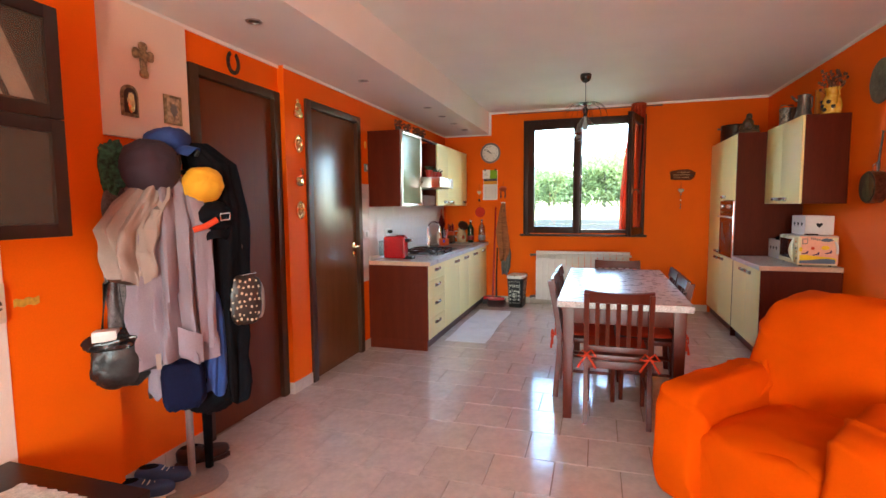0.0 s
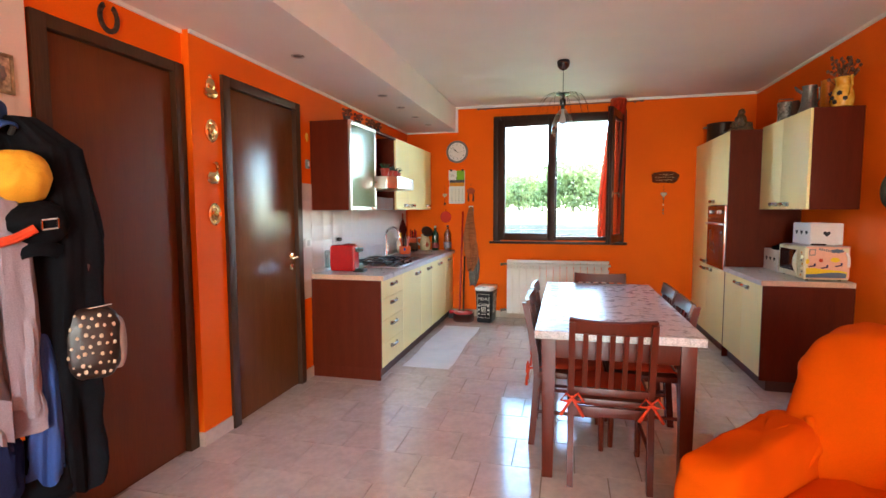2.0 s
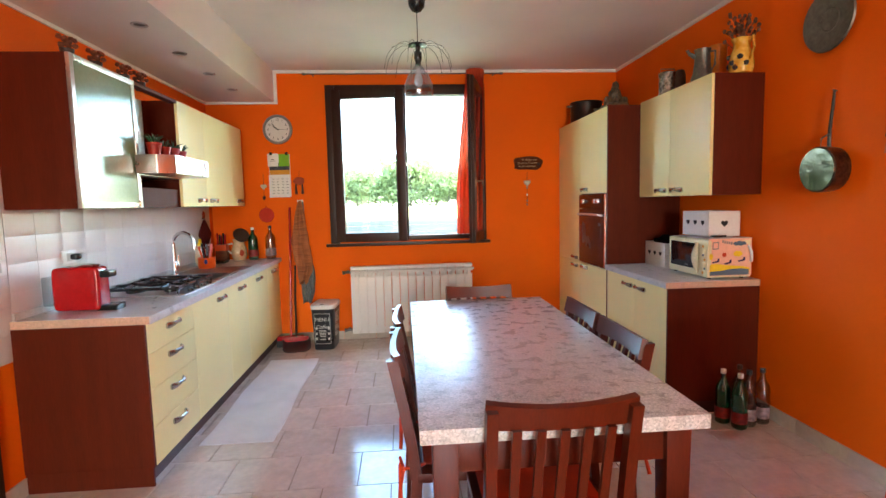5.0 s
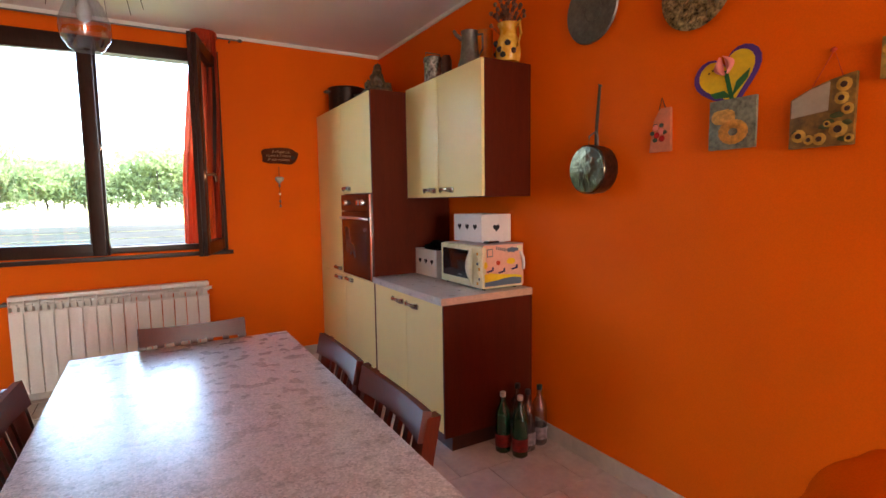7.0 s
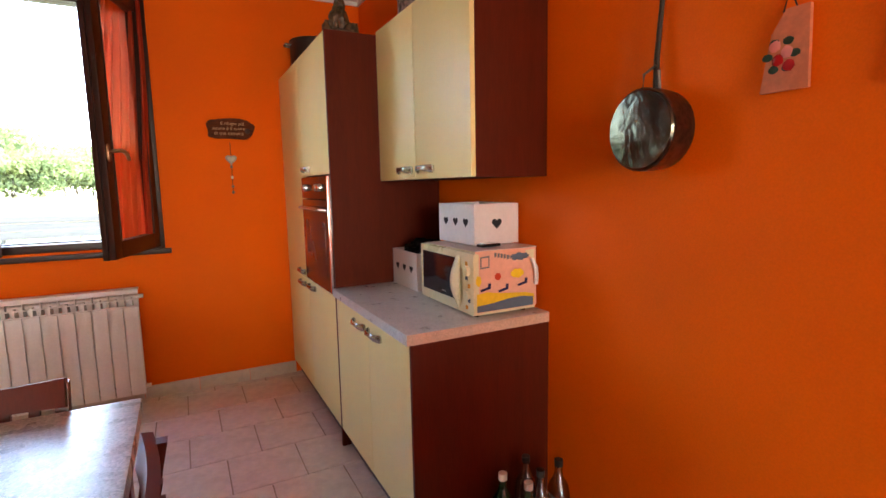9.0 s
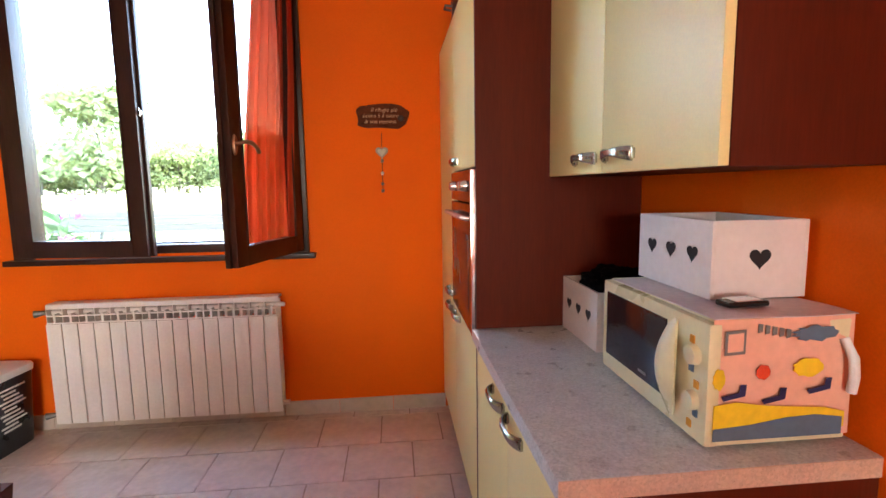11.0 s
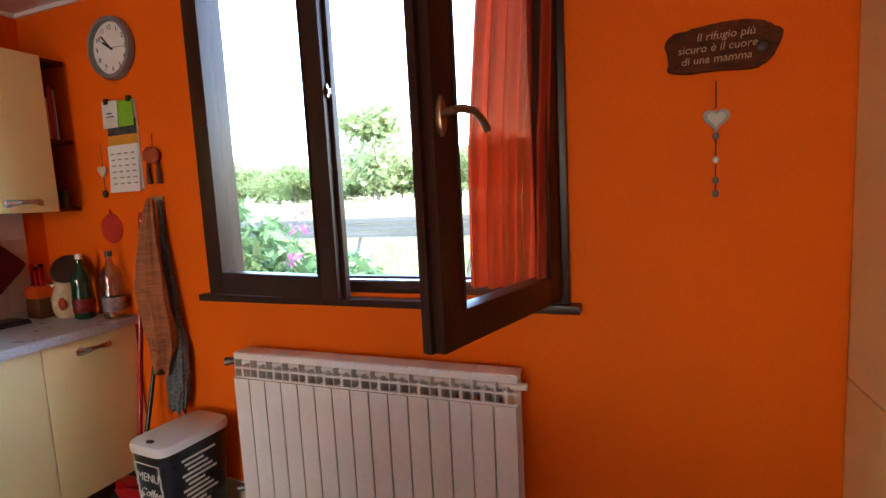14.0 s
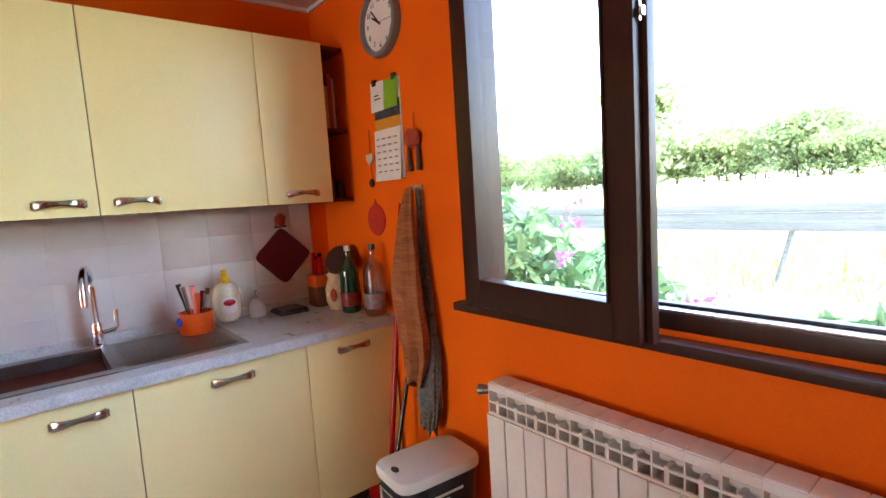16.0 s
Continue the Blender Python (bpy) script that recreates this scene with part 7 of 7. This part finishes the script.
jk = jacket("black_coat", "long black coat hanging on the coat rack", BLACKCLOTH,
            [(1.70, 0.08, 0.0, 0.06, 0.05), (1.6, 0.15, -0.03, 0.12, 0.075), (1.3, 0.18, -0.05, 0.14, 0.09), (1.0, 0.175, -0.05, 0.125, 0.09), (0.75, 0.175, -0.04, 0.115, 0.08), (0.42, 0.19, -0.03, 0.095, 0.065)], 6, 0.016, 8)
part("strap", tube([(0.1, -0.11, 1.3), (0.105, -0.125, 1.1), (0.10, -0.12, 0.9)], 0.008, 8), GREY, jk, "pale drawstring")
jacket("blue_jacket", "navy and blue jacket hanging low on the coat rack", BLUECAP,
       [(1.0, 0.12, -0.10, 0.03, 0.03), (0.85, 0.13, -0.12, 0.045, 0.035), (0.65, 0.13, -0.12, 0.05, 0.035), (0.5, 0.12, -0.12, 0.055, 0.035)], 4, 0.008, 9)


def cap(name, label, material, x, y, z, r, tilt, turn, peak=True, squash=0.75):
    c = on_rack(name, label, "hat")
    m_ = pose(x, y, z, tilt, 0, turn)
    bm = soft(0, 0, 0, r, r * 0.92, r * squash, 2.4, 0.06, 4, 36, 22, x * 9)
    bm.transform(m_)
    part("crown", bm, material, c)
    if peak:
        bm = sheet(lambda u, v: ((u - 0.5) * 1.5 * r * (1 - 0.35 * v * v), -r * (0.75 + 0.6 * v) * (1 - 0.5 * (u - 0.5) ** 2 * 2), -r * squash * 0.45 - 0.25 * r * v - 0.35 * r * (2 * u - 1) ** 2), 14, 8, 0.006)
        bm.transform(m_)
        part("peak", bm, material, c)
    return c


cap("hat", "blue cloth cap on top of the coat rack", BLUECAP, -0.03, -0.03, 1.70, 0.105, -10, 60, True, 0.6)
cap("hat", "dark plum knitted cap on the coat rack", PLUM, -0.105, -0.15, 1.575, 0.118, 38, -12, True, 0.98)
cap("hat", "yellow baseball cap hanging on the coat rack", YELLOWCLOTH, 0.10, -0.15, 1.49, 0.086, 62, 20, True, 1.15)
cap("hat", "black cap with an orange band hanging on the coat rack", BLACKCLOTH, 0.14, -0.15, 1.35, 0.085, 30, 10, True, 0.8)
hb_ = on_rack("orange_band", "orange strap with a steel buckle hanging on the rack", "strap")
part("strap", tube([(0.05, -0.235, 1.29), (0.10, -0.245, 1.305), (0.15, -0.24, 1.335)], 0.014, 8), REDORANGE, hb_)
bm = bmesh.new()
for a, b in (((0.145, 1.33), (0.185, 1.335)), ((0.185, 1.335), (0.185, 1.365)), ((0.185, 1.365), (0.145, 1.36)), ((0.145, 1.36), (0.145, 1.33))):
    tube([(a[0] + 0.02, -0.235, a[1]), (b[0] + 0.02, -0.235, b[1])], 0.003, 6, bm)
part("buckle", bm, CHROME, hb_)
cs = on_rack("camouflage_scarf", "green patterned scarf on the coat rack", "scarf")
part("cloth", soft(-0.25, -0.03, 1.57, 0.07, 0.06, 0.12, 2.4, 0.2, 3), mat("camo_cloth", rgb(12, 44, 44), 0.9, vary=0.6, scale=40, grain=70, bump=0.2, col2=rgb(70, 130, 100)), cs)


def bag(name, label, material, x, y, z, hx, hy, hz, strap_to, seed=0.0, p=2.6):
    b = on_rack(name, label, "bag")
    part("body", soft(x, y, z, hx, hy, hz, p, 0.12, 3.5, 44, 26, seed), material, b)
    part("strap", tube([(x - hx * 0.6, y, z + hz * 0.7), (x - hx * 0.35, y, (z + hz + strap_to) / 2), (x * 0.5, y * 0.5, strap_to), (x + hx * 0.35, y, (z + hz + strap_to) / 2), (x + hx * 0.6, y, z + hz * 0.7)], 0.011, 8), material, b)
    return b


b_ = bag("black_handbag", "black leather handbag with papers sticking out", mat("black_leather", (0.015, 0.013, 0.013, 1), 0.4, vary=0.3, scale=12, bump=0.2), -0.26, -0.11, 0.70, 0.125, 0.075, 0.115, 1.3, 1)
part("flap", soft(-0.29, -0.12, 0.80, 0.115, 0.075, 0.045, 2.4, 0.2, 4, 36, 20, 5), BLACK, b_)
part("papers", slab([(-0.36, -0.19), (-0.27, -0.19), (-0.26, -0.13), (-0.35, -0.13)], 0.815, 0.86, 0.002), PAPER, b_, "white papers")
bag("blue_backpack", "blue and black backpack hanging low on the coat rack", NAVY, -0.02, -0.16, 0.57, 0.09, 0.07, 0.12, 1.4, 2, 4.0)
bag("black_backpack", "black backpack hanging at the bottom of the rack", BLACKCLOTH, 0.10, -0.06, 0.49, 0.11, 0.08, 0.12, 1.4, 3)
cb = on_rack("patterned_handbag", "brown and beige patterned handbag", "bag")
part("body", soft(0.27, -0.10, 0.93, 0.085, 0.055, 0.125, 3.2, 0.06, 3, 44, 26, 4), plain("dark_bag_leather", 40, 27, 22, 0.4, vary=0.2), cb)
random.seed(21)
PALEMARK = plain("pale_bag_print", 196, 176, 150, 0.6)
for i in range(7):
    for k in range(6):
        u, v = -0.062 + 0.0235 * k + 0.012 * (i % 2) - 0.005 + random.uniform(-0.004, 0.004), -0.095 + 0.032 * i + random.uniform(-0.007, 0.007)
        dep = 0.055 * max(0.05, 1 - abs(u / 0.085) ** 3.2 - abs(v / 0.125) ** 3.2) ** (1 / 3.2)
        part("printed_mark", soft(0.27 + u, -0.10 - dep, 0.93 + v, 0.0062, 0.003, 0.0075, 1.2 if (i + k) % 2 else 2.5, 0.2, 5, 8, 5, i + k), PALEMARK, cb)
part("side", soft(0.34, -0.085, 0.92, 0.03, 0.045, 0.095, 2.5, 0.03, 3, 30, 18, 4), BEIGECLOTH, cb, "pale leather side")
part("zip_bar", tube([(0.25, -0.12, 1.05), (0.33, -0.11, 1.06)], 0.004, 6), CHROME, cb)
part("strap", tube([(0.26, -0.08, 1.04), (0.27, -0.10, 1.2), (0.14, -0.03, 1.58)], 0.009, 8), BROWN, cb)
um = on_rack("umbrella", "dark folded umbrella standing behind the rack", "umbrella")
part("canopy", tube([(0.085, 0.06, 0.03), (0.085, 0.07, 0.4), (0.09, 0.07, 0.62)], 0.02, 12, taper=0.03), BLACKCLOTH, um)
part("tip", tube([(0.085, 0.06, 0.0), (0.085, 0.06, 0.04)], 0.006, 8), GREY, um)


def shoe(name, label, x, y, rz, top, sole):
    s = thing(name, label, "shoe", x, y, 0, rz, "shoes beside the coat rack")
    part("sole", slab([(0.045 * math.cos(a * math.pi / 12) * (1 - 0.12 * math.sin(a * math.pi / 12)), 0.14 * math.sin(a * math.pi / 12)) for a in range(24)], 0, 0.022, 0.004), sole, s)
    bm = soft(0, 0.035, 0.05, 0.042, 0.10, 0.034, 2.6, 0.03, 3, 36, 20, x, None, True)
    soft(0, -0.06, 0.06, 0.04, 0.07, 0.045, 3.2, 0.04, 3, 30, 18, x + 2, bm)
    part("upper", bm, top, s)
    # no hollow modelled: a flat black oval stands in for the shade inside
    part("opening", soft(0, -0.065, 0.103, 0.026, 0.045, 0.006, 2.2, 0, 1, 24, 10), BLACKCLOTH, s)
    for i in range(3):
        part("lace", tube([(-0.02, 0.0 + 0.022 * i, 0.09 - 0.006 * i), (0, 0.004 + 0.022 * i, 0.094 - 0.006 * i), (0.02, 0.0 + 0.022 * i, 0.09 - 0.006 * i)], 0.003, 6), PAPER if sole is not BROWN else BLACK, s)
    return s


BLUESHOE = plain("blue_canvas", 58, 80, 124, 0.8, vary=0.15, grain=200, bump=0.2)
shoe("sneaker", "blue canvas sneaker with white sole", -0.615, 3.60, -62, BLUESHOE, WHITEPL)
shoe("sneaker", "blue canvas sneaker with white sole", -0.60, 3.47, -58, BLUESHOE, WHITEPL)
shoe("leather_shoe", "dark brown leather shoe", -0.60, 3.845, -40, BROWN, BROWN)


# ---- outside: field, trees, fence, shrubs ----
def leaf_cloud(n, place, size, seed, stretch=1.0, bm=None):
    """Many small leaf cards set at random angles where place(rng) says."""
    rng = random.Random(seed)
    bm = bm or bmesh.new()
    for _ in range(n):
        c = Vector(place(rng))
        a = Vector((rng.gauss(0, 1), rng.gauss(0, 1), rng.gauss(0, 1))).normalized()
        b = a.orthogonal().normalized()
        b.rotate(Matrix.Rotation(rng.random() * 6.28, 3, a))
        d = a.cross(b)
        s = size * (0.6 + 0.8 * rng.random())
        bm.faces.new([bm.verts.new(c + q) for q in (b * s * stretch, d * s * 0.45, -b * s * stretch, -d * s * 0.45)])
    return bm


def foliage(name, r, g, b, vary=0.35, through_light=0.35):
    m = bpy.data.materials.new(name)
    m.use_nodes = True
    N, L = m.node_tree.nodes, m.node_tree.links
    p = N["Principled BSDF"]
    geo, mr, hv = N.new("ShaderNodeNewGeometry"), N.new("ShaderNodeMapRange"), N.new("ShaderNodeVectorMath")
    hv.operation = "SCALE"
    hv.inputs[0].default_value = rgb(r, g, b)[:3]
    mr.inputs["To Min"].default_value, mr.inputs["To Max"].default_value = 1 - vary, 1 + vary
    L.new(geo.outputs["Random Per Island"], mr.inputs["Value"])
    L.new(mr.outputs[0], hv.inputs["Scale"])
    L.new(hv.outputs[0], p.inputs["Base Color"])
    p.inputs["Roughness"].default_value = 0.7
    tl_, mx = N.new("ShaderNodeBsdfTranslucent"), N.new("ShaderNodeMixShader")
    mx.inputs[0].default_value = through_light
    L.new(hv.outputs[0], tl_.inputs[0])
    L.new(p.outputs[0], mx.inputs[1])
    L.new(tl_.outputs[0], mx.inputs[2])
    L.new(mx.outputs[0], N["Material Output"].inputs[0])
    return m


# far-tree leaf colours are paled, so the distant haze sits in the colour
HAZYTREE = foliage("tree_leaves", 128, 142, 92, 0.18, 0.5)
HAZYTREE2 = foliage("tree_leaves_pale", 142, 154, 110, 0.18, 0.5)
SHRUBLEAF = foliage("shrub_leaves", 90, 122, 82)
BARK = plain("bark", 104, 96, 84, 0.9, vary=0.3, scale=4, grain=20, bump=0.5)


def make_tree(x, y, h, w, seed, leafm, label, dense=900):
    rng = random.Random(seed)
    t = thing("tree", label, "tree", x, y, -0.1, 0, "trees along the field edge")
    g = tube([(0, 0, 0), (0.1, 0.05, h * 0.3), (-0.1, 0, h * 0.6), (0, 0, h * 0.9)], h * 0.022, 8, None, h * 0.006)
    tips = []
    for i in range(14):
        a, z0 = rng.random() * 6.28, h * (0.06 + 0.6 * rng.random())
        L = w * (0.35 + 0.6 * rng.random()) * (1.05 - z0 / h * 0.5)
        tip = Vector((L * math.cos(a), L * math.sin(a), z0 + h * (0.1 + 0.22 * rng.random())))
        tube([(0, 0, z0), (tip.x * 0.5, tip.y * 0.5, (z0 + tip.z) / 2 + 0.1), tip], h * 0.008, 6, g, h * 0.002)
        tips.append(tip)
    tips += [Vector((rng.gauss(0, w * 0.2), rng.gauss(0, w * 0.2), h * (0.75 + 0.22 * rng.random()))) for _ in range(8)]
    part("trunk", g, BARK, t, "pale branching trunk")

    def place(r):
        c = r.choice(tips)
        q = w * 0.27
        return (c.x + r.gauss(0, q), c.y + r.gauss(0, q), max(h * 0.06, c.z + r.gauss(0, h * 0.07)))
    part("crown", leaf_cloud(dense, place, h * 0.042, seed), leafm, t, "loose green crown", False)
    return t


tall = make_tree(-48.0, 100.0, 19.0, 8.0, 3, HAZYTREE2, "tall slender pale green tree standing above the others", 3200)
kinds = [make_tree(-62.0, 106.0, 10.0, 6.5, 11, HAZYTREE, "broad green field-edge tree", 2400), make_tree(-52.0, 108.0, 9.0, 6.0, 12, HAZYTREE2, "broad pale green field-edge tree", 2400),
         make_tree(-38.0, 107.0, 9.5, 7.0, 13, HAZYTREE, "broad green field-edge tree", 2400)]
rng = random.Random(21)
for i in range(104):
    x = -152 + i * 2.0 + rng.uniform(-1.5, 1.5)
    c = copy_thing(kinds[i % 3], pose(x, (110 if i % 2 else 118) + rng.uniform(-4, 6), -0.1, 0, 0, rng.random() * 360))
    s = 0.7 + 0.6 * rng.random() ** 1.5
    c.scale = (s, s, s)
crop = bmesh.new()
rng = random.Random(5)
for i in range(15000):
    y = 27 + 70 * rng.random() ** 1.7
    x = rng.uniform(-1.15 * y - 4, 0.5 * y)
    hgt, w = 0.75 + 0.4 * rng.random(), 0.05 + 0.0022 * y
    a = rng.random() * 3.14
    dx, dy = w * math.cos(a), w * math.sin(a)
    crop.faces.new([crop.verts.new(q) for q in ((x - dx, y - dy, -0.13), (x + dx, y + dy, -0.13), (x + dx * 0.2 + rng.gauss(0, 0.1), y + dy * 0.2, hgt))])
solid("field_crop", crop, foliage("ripe_crop", 184, 174, 122, 0.2), "pale ripe crop standing in the field", "crop", kind="stuff", smooth=False)
grass = bmesh.new()
for i in range(20000):
    y = 9.6 + 17 * rng.random() ** 1.3
    x = rng.uniform(-1.3 * (y - 7) - 3, 0.7 * (y - 6) + 2.5)
    if 13.0 < y < 14.6 and noise.noise(Vector((x * 0.5, y * 0.5, 0))) > -0.15:
        continue
    hgt, w = 0.12 + 0.3 * rng.random() ** 2, 0.014
    a = rng.random() * 3.14
    dx, dy = w * math.cos(a), w * math.sin(a)
    grass.faces.new([grass.verts.new(q) for q in ((x - dx, y - dy, -0.13), (x + dx, y + dy, -0.13), (x + rng.gauss(0, 0.08), y + rng.gauss(0, 0.08), hgt - 0.1))])
solid("grass", grass, foliage("grass_blades", 124, 148, 70, 0.3), "tall green grass outside the window", "grass", kind="stuff", smooth=False)
gp = bmesh.new()
bx(gp, -14, 6, 12.9, 14.7, -0.2, -0.12)
structure("gravel_path", gp, plain("pale_gravel", 186, 178, 164, 0.95, vary=0.2, scale=3, grain=40, bump=0.6), "pale gravel path beyond the garden", "path")

fn = thing("roadside_rail", "long weathered grey wooden rail on slanted legs", "fence", 0, 15.5, -0.12)
GREYWOOD = plain("weathered_wood", 88, 86, 80, 0.85, vary=0.25, scale=3, grain=30, stretch=(0.3, 4, 8), bump=0.3)
for i in range(3):
    part("rail_board", box(-13, 6, -0.03 - 0.006 * i, 0.03, 0.735 + 0.128 * i, 0.855 + 0.128 * i, 0.008), GREYWOOD, fn, "long horizontal weathered board")
for i in range(8):
    x = -12.2 + 2.35 * i
    part("leg", tube([(x - 0.18, 0.06, 0.0), (x + 0.02, 0.045, 0.8)], 0.035, 8), GREYWOOD, fn)


def shrub(x, y, z1, w, n, seed, label, flowers=None, fm=None):
    s = thing("shrub", label, "shrub", x, y, -0.13, 0, "garden shrubs under the window")
    g = bmesh.new()
    r0 = random.Random(seed)
    for i in range(9):
        a = r0.random() * 6.28
        tube([(0.05 * math.cos(a), 0.05 * math.sin(a), 0), (w * 0.4 * math.cos(a), w * 0.3 * math.sin(a), z1 * 0.6), (w * 0.7 * math.cos(a), w * 0.4 * math.sin(a), z1 * 0.9)], 0.012, 6, g, 0.004)
    part("stems", g, BARK, s)

    def place(r):
        k = r.random() ** 0.5
        a = r.random() * 6.28
        return (w * k * math.cos(a), w * 0.55 * k * math.sin(a), z1 * (0.25 + 0.75 * r.random() ** 0.7) * (1 - 0.35 * k * k) + 0.13 * r.random())
    part("leaves", leaf_cloud(n, place, 0.05, seed, 1.5), SHRUBLEAF, s, "narrow green leaves", False)
    if flowers:
        r1 = random.Random(seed + 1)
        for i in range(flowers):
            a, k = r1.random() * 6.28, 0.5 + 0.4 * r1.random()
            c = Vector((w * k * math.cos(a), w * 0.5 * k * math.sin(a) - 0.05, z1 * (0.75 + 0.3 * r1.random())))
            part("flower_head", leaf_cloud(26, lambda r: (c.x + r.gauss(0, 0.035), c.y + r.gauss(0, 0.035), c.z + r.gauss(0, 0.03)), 0.022, i), fm, s, "purple pink flower head", False)
    return s


MAUVE = foliage("mauve_petals", 176, 96, 176, 0.25)
shrub(-0.6, 10.0, 1.45, 0.75, 1700, 1, "tall leafy garden shrub with mauve flowers", 7, MAUVE)
shrub(-1.9, 10.2, 1.55, 0.8, 1500, 2, "tall leafy garden shrub with mauve flowers", 6, MAUVE)
shrub(0.55, 9.75, 1.02, 0.55, 1100, 3, "low leafy garden shrub with a few mauve flowers", 4, MAUVE)
shrub(1.6, 9.8, 0.98, 0.6, 1000, 4, "low leafy garden shrub")
shrub(-1.6, 13.0, 0.75, 0.6, 700, 5, "low yellowish garden bush on the gravel")
shrub(-3.4, 10.6, 1.5, 0.9, 1300, 6, "tall leafy garden shrub with mauve flowers", 4, MAUVE)

# ---- outside: ground, and tiles last ----
OUT = mat("dry_field", (0.2, 0.2, 0.085, 1), 0.95, vary=0.3, scale=0.15, grain=3, bump=0.3)
g = bmesh.new()
bmesh.ops.create_grid(g, x_segments=2, y_segments=2, size=600, matrix=Matrix.Translation((0, 0, -0.13)))
structure("ground", g, OUT, "flat dry grassy field reaching the horizon", "ground")

# floor tiles, half-bond
P, J = 0.3328, 0.0035
floor = tagged(new("floor"), "glossy beige ceramic floor tiles laid in half bond", "floor", kind="structure")
tiles = {}


def tile_piece(w, d):
    key = (round(w, 3), round(d, 3))
    if key not in tiles:
        bm = bmesh.new()
        bx(bm, J / 2, w - J / 2, J / 2, d - J / 2, -0.006, 0.0)
        top = [v for v in bm.verts if v.co.z > -0.001]
        for v in top:
            v.co.x += 0.0012 if v.co.x < w / 2 else -0.0012
            v.co.y += 0.0012 if v.co.y < d / 2 else -0.0012
        tiles[key] = mesh_of("floor_tile", bm, TILE, False)
    return tiles[key]


rest = bmesh.new()
count = 0
k = 0
while True:
    y1 = 8.37 + P - P * (k - 1)
    y0 = y1 - P
    if y1 < YB:
        break
    xo = 2.085 if k % 2 == 1 else 2.25
    x = xo - P * 9
    while x < XR:
        a, b, c0, c1 = max(x, -0.78), min(x + P, XR), max(y0, YB), min(y1, YW)
        if b - a > 0.01 and c1 - c0 > 0.01:
            if c0 > 2.2:
                t = new("floor_tile", tile_piece(b - a, c1 - c0))
                t.parent, t.location = floor, (a, c0, 0)
            else:
                bx(rest, a + J / 2, b - J / 2, c0 + J / 2, c1 - J / 2, -0.006, 0)
        x += P
    k += 1
r = part("floor_tiles_rear", rest, TILE, floor, "", False)
tagged(r, kind="stuff")
